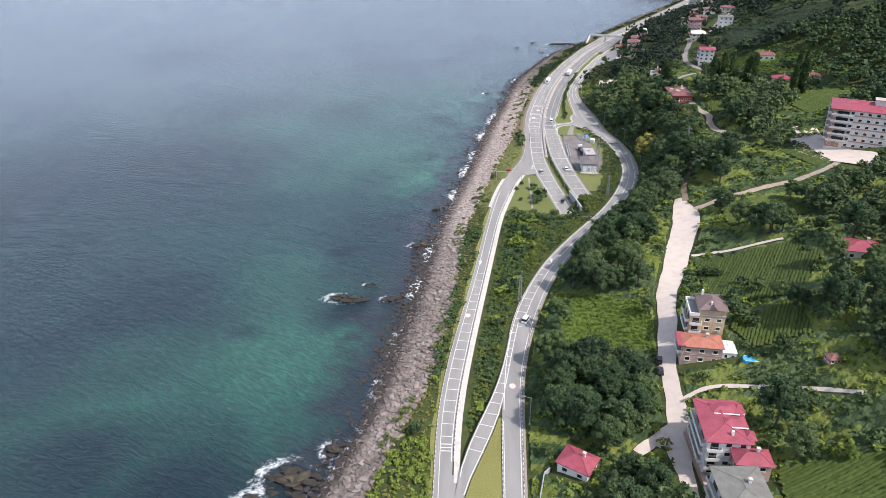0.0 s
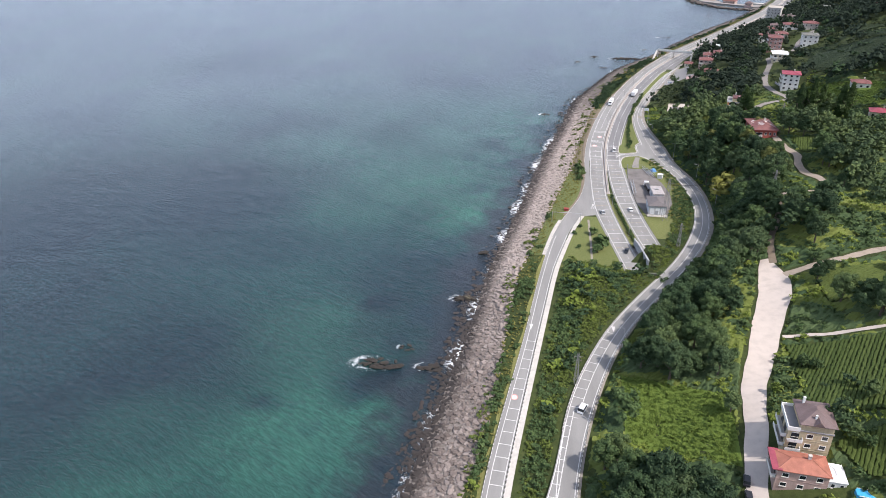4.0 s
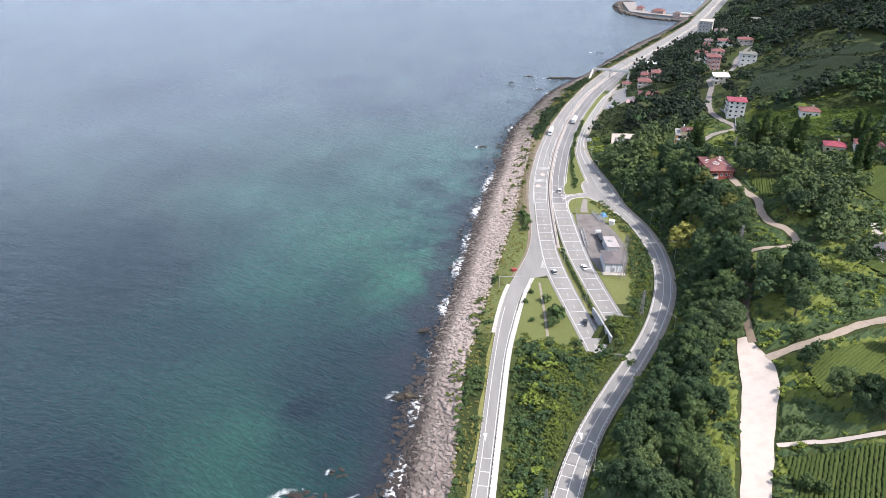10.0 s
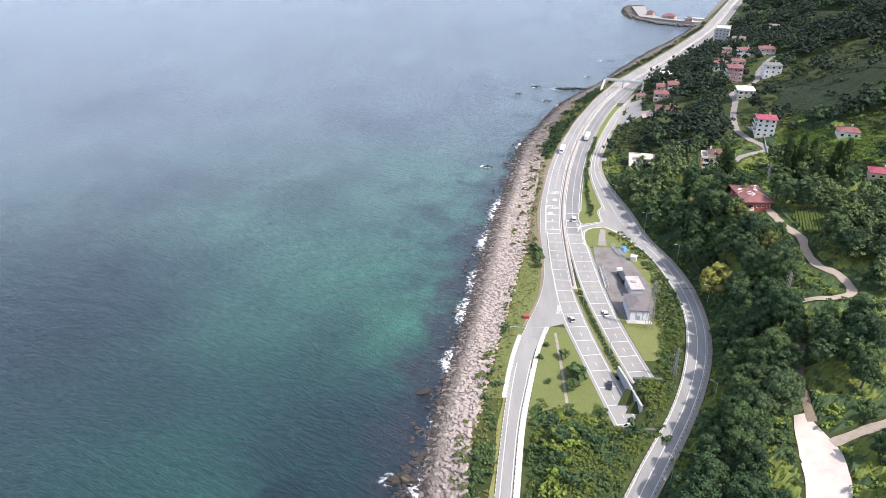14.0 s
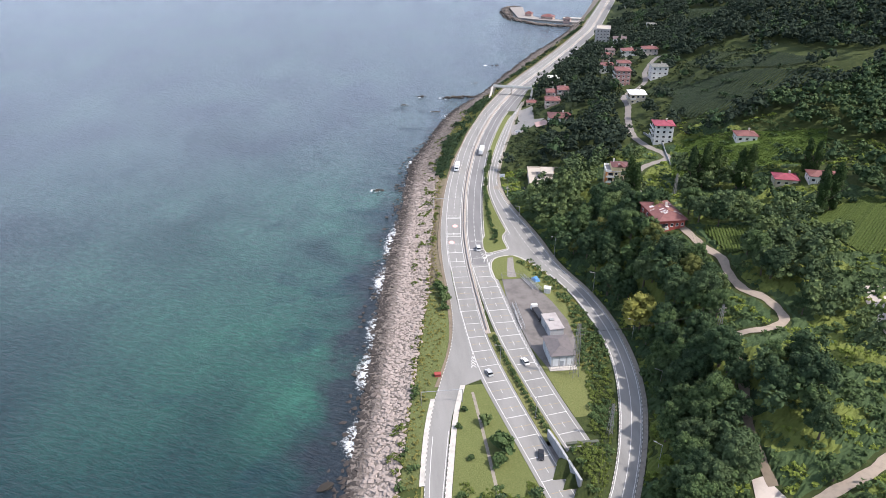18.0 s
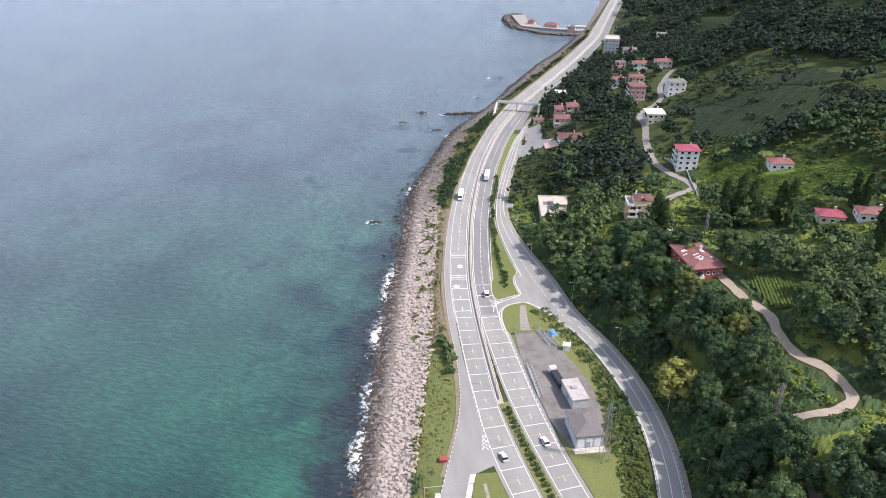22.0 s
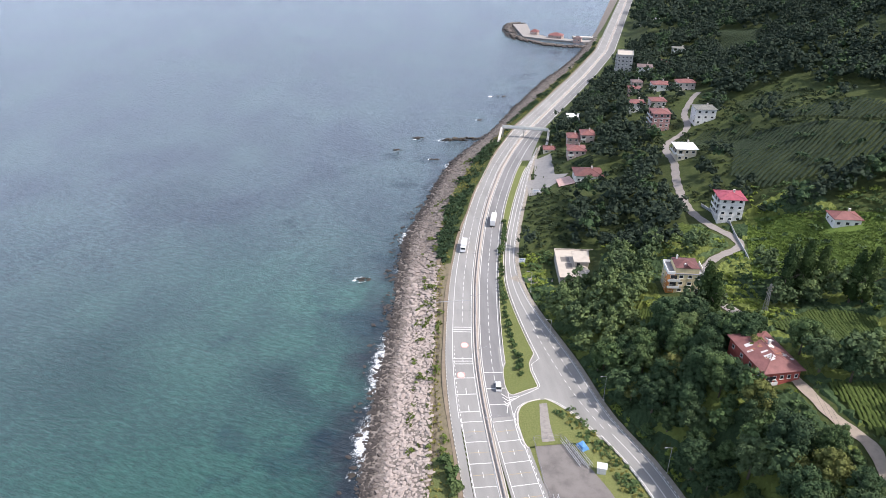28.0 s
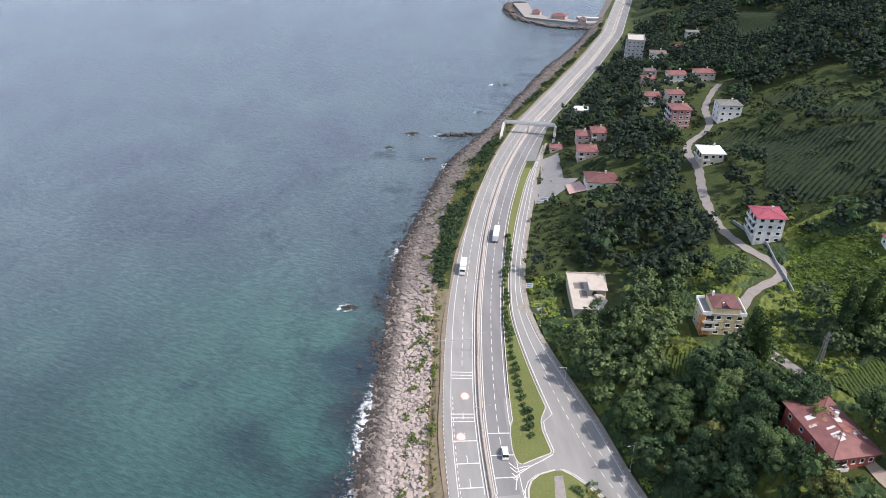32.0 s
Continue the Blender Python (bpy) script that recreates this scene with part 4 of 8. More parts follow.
for y in np.arange(130, 640, 0.75):
    # wet stones that lie scattered in the shallows
    for _ in range(3 if 185 < y < 300 else 1 if rr.random() < 0.6 else 0):
        s = rr.uniform(0.7, 2.3)
        rest.append((rr.randrange(10), (float(SHORE(np.array(y))) - 1 - 6.5 * rr.random() ** 1.7, y, rr.uniform(-0.25, 0.12)), (s * 1.3, s, s * 0.6), rr.uniform(0, 6.28)))
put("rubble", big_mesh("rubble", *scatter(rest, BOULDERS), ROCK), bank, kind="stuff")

# reefs and single rocks off the shore
ROCK_DARK = [big_mesh("rock", v, f, REEF) for v, f in BOULDERS]


def outcrop(x, y, rx, ry, count, tall, label, seed):
    r = random.Random(seed)
    reef = new("reef")
    reef.location = (x, y, 0)
    tagged(reef, label, "reef")
    for _ in range(count):
        a, d = r.uniform(0, 6.28), math.sqrt(r.random())
        s = r.uniform(1.5, 3.9) * (1.15 - 0.5 * d)
        o = put("rock", ROCK_DARK[r.randrange(10)], reef)
        o.location, o.scale, o.rotation_euler = (rx * d * math.cos(a), ry * d * math.sin(a), tall * (0.8 * (1 - d)) - 0.12), (s * 1.4, s, s * 0.62 * tall), (0, 0, r.uniform(-0.6, 0.6))


for k, row in enumerate(REEFS):
    outcrop(*row, k + 1)


# ---- paths and fields of the hillside ----
DRIVE_L = along([(120, 49.2), (134, 50.2), (154, 51.6), (168, 52.8), (190, 55), (219, 59.4), (233, 63), (250, 69), (268, 74.4), (285, 79.2), (294, 81.4), (299, 82.5)])
DRIVE_R = along([(120, 52.8), (134, 54.4), (152, 56.9), (172, 58.4), (188, 60), (210, 64), (233, 71), (243, 75.2), (251, 79), (261, 83), (272, 87), (281, 90.2), (287, 91.6), (291, 90.8), (295, 88), (299, 86.2)])
LANES = {
    "upper": ([(88.5, 287.5), (96, 289.5), (109, 292.5), (123, 299), (137, 301), (151, 307), (166, 324)], 3.0),
    "steps": ([(79, 250), (87, 249.8), (93, 248.5), (111, 246.7)], 1.5),
    "lower": ([(57, 167), (64, 171), (72, 171), (87, 165), (101, 155)], 1.6),
    "bend": ([(118, 432), (119.4, 412), (122.3, 400.5), (120.4, 391), (121, 380), (125, 373), (125.6, 363), (122.6, 357), (113, 353), (101, 355)], 3.3),
    "village": ([(124, 458), (125, 471), (120, 488), (122, 497), (133, 509.5), (149, 518), (151, 529), (148, 541), (146, 560), (152, 586), (161, 612), (165, 632), (177, 655), (195, 671), (208, 703), (230, 731)], 3.8),
    "track": ([(86.6, 296), (87.6, 303), (89.8, 314), (94, 325), (98, 336), (100.5, 347), (101.5, 354)], 2.6),
    "spur": ([(53, 157), (48.5, 153.5), (45, 150.5), (41.5, 147.5)], 3.4),
}
FIELDS = [  # corners in plan, turn of the rows
    ([(79, 246), (112, 243), (120, 231), (101, 203), (75, 208)], 62, 1),
    ([(97, 284), (128, 290), (130, 268), (96, 263)], 40, 1),
    ([(77, 196), (100, 202), (98, 183), (82, 184)], 65, 1),
    ([(73, 137), (97, 135), (93, 115), (70, 117)], 20, 1),
    ([(130, 461), (153, 470), (166, 458), (146, 428), (130, 428)], 70, 1),
    ([(124, 425), (145, 416), (134, 399), (125, 402)], 75, 1),
    ([(136, 549), (146, 536), (133, 521), (125, 535)], 10, 1),
    ([(92, 371), (102, 369), (103, 359), (92, 361)], 100, 1),
    ([(91, 488), (102, 486), (100.5, 474), (92, 478)], 60, 1),
    ([(26, 234), (56, 220), (55, 192), (25, 202)], 50, 2),
    ([(165, 538), (225, 499), (206, 469), (160, 487)], 30, 2),
    ([(152, 517), (162, 536), (170, 490), (141, 492)], 30, 2),
    ([(165, 420), (200, 430), (205, 390), (170, 385)], 40, 1),
    ([(172, 575), (196, 618), (212, 626), (236, 588), (252, 558), (212, 540), (176, 552)], 35, 1),
    ([(183, 648), (198, 657), (218, 638), (183, 593)], 35, 1),
    ([(97, 640), (103, 638), (108, 655), (100, 655)], 20, 1),
    ([(118, 646), (128, 642), (132, 658), (118, 662)], 20, 1),
    ([(352, 949), (374, 911), (301, 787), (306, 856)], 20, 1),
    ([(222, 640), (262, 618), (262, 566), (240, 588)], 35, 1),
    ([(232, 687), (251, 676), (254, 653), (223, 650)], 35, 1),
    ([(140, 340), (175, 352), (180, 330), (145, 310)], 20, 1),
]


def inside(x, y, poly):
    x, y = np.asarray(x, float), np.asarray(y, float)
    hit = np.zeros(x.shape, bool)
    for (x0, y0), (x1, y1) in zip(poly, poly[1:] + poly[:1]):
        cross = ((y0 > y) != (y1 > y)) & (x < (x1 - x0) * (y - y0) / (y1 - y0 + 1e-9) + x0)
        hit ^= cross
    return hit


def near_line(x, y, pts):
    """The distance from a bent line."""
    best = np.full(np.shape(x), 1e9)
    for (x0, y0), (x1, y1) in zip(pts, pts[1:]):
        dx, dy = x1 - x0, y1 - y0
        t = np.clip(((x - x0) * dx + (y - y0) * dy) / (dx * dx + dy * dy), 0, 1)
        best = np.minimum(best, np.hypot(x - x0 - t * dx, y - y0 - t * dy))
    return best


DRIVE_MAT = plain("pinkish worn concrete", (0.515, 0.45, 0.395), 0.9, vary=0.16, scale=0.35, bump=0.25)
DIRT = plain("pale trodden dirt", (0.32, 0.265, 0.21), 0.95, vary=0.22, scale=0.6, bump=0.3)


def draped(name, lo, hi, ys, lift, mat, label, category):
    v, q = strip(lo, hi, ys, lift, 6)
    n = len(v)
    return put(name, big_mesh(name, v, q, mat, True), None, label, category, "", "structure")


draped("drive", lambda y: DRIVE_L(y) + 0.3 * np.sin(y * 0.19) + 0.12 * np.sin(y * 0.53), lambda y: DRIVE_R(y) + 0.4 * np.sin(y * 0.16 + 1) + 0.15 * np.sin(y * 0.47), np.arange(112, 300, 1.5), 0.22, DRIVE_MAT, "wide pinkish concrete lane climbing the hillside", "lane")


def lane(pts, width, mat, label):
    p = [Vector(q) for q in pts]
    dense = []
    for i in range(len(p) - 1):
        a, b, c, d = p[max(i - 1, 0)], p[i], p[i + 1], p[min(i + 2, len(p) - 1)]
        k = max(2, int((c - b).length / 2.0))
        for j in range(k):
            t = j / k
            dense.append(0.5 * (2 * b + (c - a) * t + (2 * a - 5 * b + 4 * c - d) * t * t + (3 * b - a - 3 * c + d) * t**3))
    dense.append(p[-1])
    c = np.array([tuple(q) for q in dense])
    g = np.gradient(c, axis=0)
    g /= np.linalg.norm(g, axis=1)[:, None]
    n = np.stack([g[:, 1], -g[:, 0]], -1)
    wob = width / 2 * (1 + 0.12 * np.sin(np.arange(len(c)) * 1.7))[:, None]
    f = np.linspace(-1, 1, 5)
    pts = c[:, None, :] + n[:, None, :] * wob[:, None, :] * f[None, :, None]
    z = height(pts[..., 0], pts[..., 1]) + 0.25
    v = np.concatenate([pts, z[..., None]], -1).reshape(-1, 3)
    a = np.arange(len(v)).reshape(len(c), 5)
    q = np.stack([a[:-1, :-1], a[:-1, 1:], a[1:, 1:], a[1:, :-1]], -1).reshape(-1, 4)
    put("lane", big_mesh("lane", v, q, mat, True), None, label, "lane", "", "structure")


for key, (pts, w) in LANES.items():
    lane(pts, w, DIRT if key in ("bend", "upper") else DIRT_BROWN if key == "track" else DRIVE_MAT if key in ("lower", "spur", "steps") else plain("grey village road", (0.25, 0.225, 0.205), 0.9), {"upper": "narrow dirt lane between tea fields", "steps": "narrow pale concrete path above a tea field", "lower": "pale concrete path behind the houses", "bend": "winding pale dirt road on the hillside", "village": "narrow grey village road winding uphill", "track": "narrow brown dirt track shaded by trees", "spur": "short pale lane to a small house"}[key])


# ---- buildings ----
def box_faces(x0, x1, y0, y1, z0, z1, bevel=0.0):
    v = [(x, y, z) for z in (z0, z1) for x, y in ((x0, y0), (x1, y0), (x1, y1), (x0, y1))]
    return v, [(3, 2, 1, 0), (4, 5, 6, 7), (0, 1, 5, 4), (1, 2, 6, 5), (2, 3, 7, 6), (3, 0, 4, 7)]


def joined(pieces):
    vs, fs = [], []
    for v, f in pieces:
        n = len(vs)
        vs += v
        fs += [tuple(i + n for i in q) for q in f]
    return vs, fs


def part(name, pieces, mat, parent, label=""):
    v, f = joined(pieces)
    return put(name, mesh(name, v, f, mat), parent, label)


GLASS_DARK = Nodes("dark window glass").done((0.02, 0.025, 0.03), 0.08, 0, 0.5)
WHITE_FRAME = plain("white window frame", (0.75, 0.74, 0.71), 0.6, vary=0.08)
PLASTER = {}


def wall_paint(color):
    key = tuple(color)
    if key not in PLASTER:
        PLASTER[key] = plain("painted plaster", color, 0.85, vary=0.14, scale=0.35, bump=0.15, grime=0.45)
    return PLASTER[key]


def tile_material(name, base, streaks=0.35):
    n = Nodes(name)
    c = n.ramp(n.noise(0.5, 4), [(0.3, tuple(v * 0.72 for v in base)), (0.7, tuple(min(1, v * 1.2) for v in base))])
    c = n.mix(streaks * 0.6, c, n.ramp(n.noise(5, 4), [(0.3, tuple(v * 0.5 for v in base)), (0.7, tuple(min(1, v * 1.35) for v in base))]))
    n.bump(n.noise(7, 2), 0.4, 0.06)
    return n.done(c, 0.65, 0, 0.35)


ROOFS = {
    "crimson": tile_material("crimson sheet roof", (0.29, 0.062, 0.088)),
    "red": tile_material("faded red roof", (0.20, 0.085, 0.078)),
    "orange": tile_material("orange clay tiles", (0.36, 0.14, 0.095)),
    "brown": tile_material("brown grey roof", (0.16, 0.115, 0.11)),
    "maroon": tile_material("dark maroon tiles", (0.135, 0.058, 0.055)),
    "grey": tile_material("weathered grey sheet roof", (0.17, 0.17, 0.15)),
    "white": tile_material("white metal roof", (0.72, 0.72, 0.70)),
    "slab": plain("bare concrete roof", (0.43, 0.385, 0.33), 0.9, vary=0.2, scale=0.4, bump=0.2, grime=0.0),
}


def hip_roof(sx, sy, z, rise, over, hip=0.5):
    """A hipped roof with eaves: slopes, ridge and a thin underside."""
    x0, x1, y0, y1 = -over, sx + over, -over, sy + over
    if sx >= sy:
        k = min((y1 - y0) * hip, (x1 - x0) / 2 - 0.3)
        r0, r1 = (x0 + k, (y0 + y1) / 2), (x1 - k, (y0 + y1) / 2)
        top = [(*r0, z + rise), (*r1, z + rise)]
        f = [(0, 1, 9, 8), (1, 2, 9), (2, 3, 8, 9), (3, 0, 8)]
    else:
        k = min((x1 - x0) * hip, (y1 - y0) / 2 - 0.3)
        r0, r1 = ((x0 + x1) / 2, y0 + k), ((x0 + x1) / 2, y1 - k)
        top = [(*r0, z + rise), (*r1, z + rise)]
        f = [(0, 1, 8), (1, 2, 9, 8), (2, 3, 9), (3, 0, 8, 9)]
    eave = [(x0, y0, z), (x1, y0, z), (x1, y1, z), (x0, y1, z)]
    low = [(x, y, z - 0.18) for x, y, _ in eave]
    sides = [(i, 4 + i, 4 + (i + 1) % 4, (i + 1) % 4) for i in range(4)]
    return eave + low + top, f + [(7, 6, 5, 4)] + [tuple(reversed(s)) for s in sides]


def cap_bar(a, b, w=0.16):
    """A low three-sided cap along a ridge or hip."""
    a, b = Vector(a), Vector(b)
    d = (b - a).normalized()
    n = Vector((-d.y, d.x, 0)).normalized() * w
    up = Vector((0, 0, 0.13))
    return [tuple(p) for p in (a + n, a - n, a + up, b + n, b - n, b + up)], [(0, 3, 5, 2), (1, 2, 5, 4), (0, 2, 1), (3, 4, 5)]


def window(parent, face, u, z, w, h, sx, sy, shutter=False):
    """A window in a wall: a raised frame, a dark pane and a sill. face: s, n, w or e; u along the wall."""
    d = 0.07
    def at(u0, u1, z0, z1, a, b):
        if face == "s":
            return box_faces(u0, u1, -b, -a, z0, z1)
        if face == "n":
            return box_faces(u0, u1, sy + a, sy + b, z0, z1)
        if face == "w":
            return box_faces(-b, -a, u0, u1, z0, z1)
        return box_faces(sx + a, sx + b, u0, u1, z0, z1)
    t = 0.12
    frame_ = part("window", [at(u, u + t, z, z + h, 0.0, d), at(u + w - t, u + w, z, z + h, 0.0, d), at(u + t, u + w - t, z + h - t, z + h, 0.0, d), at(u + t, u + w - t, z, z + t, 0.0, d)], WHITE_FRAME, parent)
    part("pane", [at(u + t, u + w - t, z + t, z + h - t, 0.004, 0.025)], GLASS_DARK, frame_)
    part("sill", [at(u - 0.1, u + w + 0.1, z - 0.1, z - 0.005, 0.0, 0.2)], CONCRETE, frame_)


def house(x, y, ang, sx, sy, storeys, wall, roof, label, rise=1.6, over=0.6, balconies="", trim=None, base=None, step_up=3.0, wins=None, chimney=True, accent=None, name="house", category="house", flat_top=False, roof_box=None):
    """A house with its south west corner at x, y. Its walls stand on the lowest ground under it."""
    a = radians(ang)
    corners = [(x + px * math.cos(a) - py * math.sin(a), y + px * math.sin(a) + py * math.cos(a)) for px, py in ((0, 0), (sx, 0), (sx, sy), (0, sy))]
    gs = [ground_at(*c) for c in corners]
    z = base if base is not None else (sum(gs) / 4 + min(gs)) / 2
    low = min(gs) - z - 0.6
    h = storeys * step_up
    ob = new(name)
    ob.matrix_world = pose(x, y, z, 0, 0, ang)
    tagged(ob, label, category)
    part("wall", [box_faces(0, sx, 0, sy, low, h)], wall_paint(wall), ob)
    if accent:
        part("accent_band", [box_faces(-0.05, sx * 0.22, -0.06, sy * 0.4, 0, h - 0.3)], wall_paint(accent), ob)
    for k in range(1, storeys):
        part("floor_band", [box_faces(-0.06, sx + 0.06, -0.06, sy + 0.06, k * step_up - 0.14, k * step_up + 0.1)], wall_paint(trim or tuple(v * 0.9 for v in wall)), ob)
    if flat_top:
        part("roof", [box_faces(-0.3, sx + 0.3, -0.3, sy + 0.3, h, h + 0.35)], ROOFS[roof], ob)
        part("parapet", [box_faces(-0.3, sx + 0.3, -0.3, -0.1, h + 0.35, h + 1.1), box_faces(-0.3, sx + 0.3, sy + 0.1, sy + 0.3, h + 0.35, h + 1.1), box_faces(-0.3, -0.1, -0.1, sy + 0.1, h + 0.35, h + 1.1), box_faces(sx + 0.1, sx + 0.3, -0.1, sy + 0.1, h + 0.35, h + 1.1)], wall_paint(trim or wall), ob)
    elif roof_box:
        # a terrace with a pale parapet round a smaller hipped roof
        rx0, rx1, ry0, ry1 = roof_box
        part("terrace", [box_faces(-0.2, sx + 0.2, -0.2, sy + 0.2, h - 0.2, h + 0.06)], plain("dark terrace sheeting", (0.22, 0.22, 0.23), 0.8), ob)
        part("parapet", [box_faces(-0.3, -0.1, -0.3, sy + 0.3, h - 0.3, h + 0.9), box_faces(-0.1, rx0 - 0.1, -0.3, -0.1, h - 0.3, h + 0.9), box_faces(-0.1, rx0 - 0.1, sy + 0.1, sy + 0.3, h - 0.3, h + 0.9)], WHITE_FRAME, ob)
        part("attic_wall", [box_faces(rx0, rx1, ry0, ry1, h, h + 2.3)], wall_paint(wall), ob)
        v, f = hip_roof(rx1 - rx0, ry1 - ry0, h + 2.3, rise, over)
        part("roof", [([(px + rx0, py + ry0, pz) for px, py, pz in v], f)], ROOFS[roof], ob)
        part("gable_roof", [([(rx0 + 2.5, ry0 - over - 0.15, h + 2.32), (rx0 + 5.5, ry0 - over - 0.15, h + 2.32), (rx0 + 4.0, ry0 - over - 0.15, h + 3.7), (rx0 + 4.0, ry0 + 2.6, h + 3.7)], [(0, 2, 3), (1, 3, 2), (0, 1, 2)])], ROOFS[roof], ob)
        part("chimney", [box_faces(rx0 + 1.2, rx0 + 1.8, ry1 - 2, ry1 - 1.4, h + 2.4, h + 2.3 + rise + 0.8)], WHITE_FRAME, ob)
        part("chimney", [box_faces(rx0 + 3.2, rx0 + 3.7, ry0 + 1.2, ry0 + 1.7, h + 2.4, h + 2.3 + rise)], WHITE_FRAME, ob)
    else:
        shape = hip_roof(sx, sy, h, rise, over)
        top_roof = part("roof", [shape], ROOFS[roof], ob)
        v = shape[0]
        ends = [(8, 9)] + ([(0, 8), (3, 8), (1, 9), (2, 9)] if sx >= sy else [(0, 8), (1, 8), (2, 9), (3, 9)])
        for i, j in ends:
            part("ridge_cap", [cap_bar(v[i], v[j])], ROOFS[roof], top_roof)
        if chimney:
            cx, cy = sx * 0.62, sy * 0.55
            ch = part("chimney", [box_faces(cx, cx + 0.7, cy, cy + 0.7, h + 0.3, h + rise + 0.9)], wall_paint((0.6, 0.56, 0.52)), ob)
            part("cap", [box_faces(cx - 0.12, cx + 0.82, cy - 0.12, cy + 0.82, h + rise + 0.9, h + rise + 1.05)], CONCRETE, ch)
    nw = wins or max(2, int(sx / 3.2))
    for k in range(storeys):
        for i in range(nw):
            w = min(1.6, sx / nw * 0.5)
            window(ob, "s", (i + 0.5) * sx / nw - w / 2, k * step_up + 0.9, w, 1.35, sx, sy)
        for i in range(max(2, int(sy / 4))):
            m = max(2, int(sy / 4))
            w = min(1.3, sy / m * 0.42)
            if "w" not in balconies:
                window(ob, "w", (i + 0.5) * sy / m - w / 2, k * step_up + 0.9, w, 1.3, sx, sy)
            if k % 2 == 0:
                window(ob, "e", (i + 0.5) * sy / m - w / 2, k * step_up + 0.9, w, 1.3, sx, sy)
    for face in balconies:
        for k in range(1, storeys):
            zz = k * step_up
            if face == "w":
                bal = part("balcony", [box_faces(-1.3, -0.01, sy * 0.06, sy * 0.94, zz - 0.2, zz)], CONCRETE, ob)
                part("railing", [box_faces(-1.3, -1.2, sy * 0.06, sy * 0.94, zz, zz + 0.95), box_faces(-1.2, -0.02, sy * 0.06, sy * 0.06 + 0.1, zz, zz + 0.95)], wall_paint(trim or (0.7, 0.69, 0.66)), bal)
                part("door", [box_faces(-0.04, -0.005, sy * 0.2, sy * 0.42, zz, zz + 2.1)], GLASS_DARK, bal)
                part("door", [box_faces(-0.04, -0.005, sy * 0.58, sy * 0.8, zz, zz + 2.1)], GLASS_DARK, bal)
            else:
                bal = part("balcony", [box_faces(0.02, sx * 0.34, -1.25, -0.01, zz - 0.2, zz)], CONCRETE, ob)
                part("railing", [box_faces(0.02, sx * 0.34, -1.25, -1.15, zz, zz + 0.95), box_faces(sx * 0.34 - 0.1, sx * 0.34, -1.15, -0.02, zz, zz + 0.95)], wall_paint(trim or (0.7, 0.69, 0.66)), bal)
                part("door", [box_faces(sx * 0.08, sx * 0.26, -0.09, -0.075, zz, zz + 2.1)], GLASS_DARK, bal)
    return ob


WHITE, CREAM, PINK, TAN, GREYW = (0.72, 0.71, 0.68), (0.62, 0.55, 0.42), (0.46, 0.33, 0.29), (0.50, 0.41, 0.27), (0.5, 0.5, 0.48)
# beside the concrete lane
HB = house(56.2, 138.8, -2, 10.6, 15.5, 4, WHITE, "crimson", "white four storey house with crimson roof and balconies", 1.2, 0.8, "ws", wins=3, chimney=False)
for rx, ry, sx, sy, lift, up in ((3.0, 9.6, 6.6, 4.2, 0.75, 1.0), (4.4, 4.6, 6.4, 4.4, 0.6, 1.0), (8.8, 11.2, 3.2, 4.0, -0.1, 1.1), (9.2, 1.0, 3.0, 3.6, -0.1, 1.1)):
    v, f = hip_roof(sx, sy, 12.0 + lift, up, 0.15)
    part("raised_roof", [([(px + rx, py + ry, pz) for px, py, pz in v], f)], ROOFS["crimson"], HB)
part("white_gutter", [box_faces(3.4, 9.8, 9.1, 9.4, 12.95, 13.15)], WHITE_FRAME, HB)
part("white_gutter", [box_faces(4.6, 10.8, 4.1, 4.4, 12.75, 12.95)], WHITE_FRAME, HB)
part("east_wing", [box_faces(10.62, 11.8, 10.8, 15.2, -1, 11.8)], wall_paint((0.72, 0.71, 0.68)), HB)
part("chimney", [box_faces(6.0, 6.6, 1.6, 2.2, 12.2, 13.8)], WHITE_FRAME, HB)
house(62.2, 133.4, -2, 8.5, 5.3, 3, PINK, "crimson", "pink three storey annex with crimson roof", 1.5, 0.6, base=13.0)
house(55.6, 117.6, 2, 10.8, 13.0, 3, WHITE, "grey", "white three storey house with weathered grey roof", 1.1, 0.6, "w")
house(19.0, 140.6, -30, 8.6, 7.0, 1, WHITE, "crimson", "small white house with a crimson hipped roof", 1.7, 0.6, step_up=3.4)
HA = house(60.2, 183.8, -5, 12.2, 7.0, 2, PINK, "orange", "pinkish two storey house with an orange tile roof", 1.3, 0.5, "w", step_up=3.2)
part("porch_roof", [box_faces(-1.5, 1.0, -0.55, 7.55, 6.42, 6.62)], ROOFS["crimson"], HA)
part("porch", [box_faces(-1.3, -0.01, 0.2, 6.8, 3.0, 3.3)], CONCRETE, HA)
house(72.6, 183.0, -5, 4.2, 6.5, 2, WHITE, "white", "white two storey annex with a flat white roof", 0.3, 0.2, base=14.2, chimney=False)
house(64.0, 193.0, -5, 10.8, 9.5, 3, TAN, "brown", "tan house with a brown hipped roof and white terrace", 2.0, 0.6, "ws", roof_box=(2.8, 10.8, 0.2, 9.5), step_up=3.15)
house(121.5, 221.0, -12, 11, 9, 1, WHITE, "crimson", "low white house with a crimson hipped roof", 1.8, 0.8, step_up=3.6)
AB = house(159.0, 335.0, -24, 28, 19.5, 6, (0.66, 0.63, 0.6), "crimson", "six storey apartment block with crimson roof and balconies", 2.2, 1.0, "ws", accent=(0.42, 0.24, 0.17), step_up=3.1)
for k in range(6):
    part("accent_band", [box_faces(7.5, 24.0, -0.09, -0.07, k * 3.1 + 0.25, k * 3.1 + 0.78)], wall_paint((0.42, 0.24, 0.17)), AB)
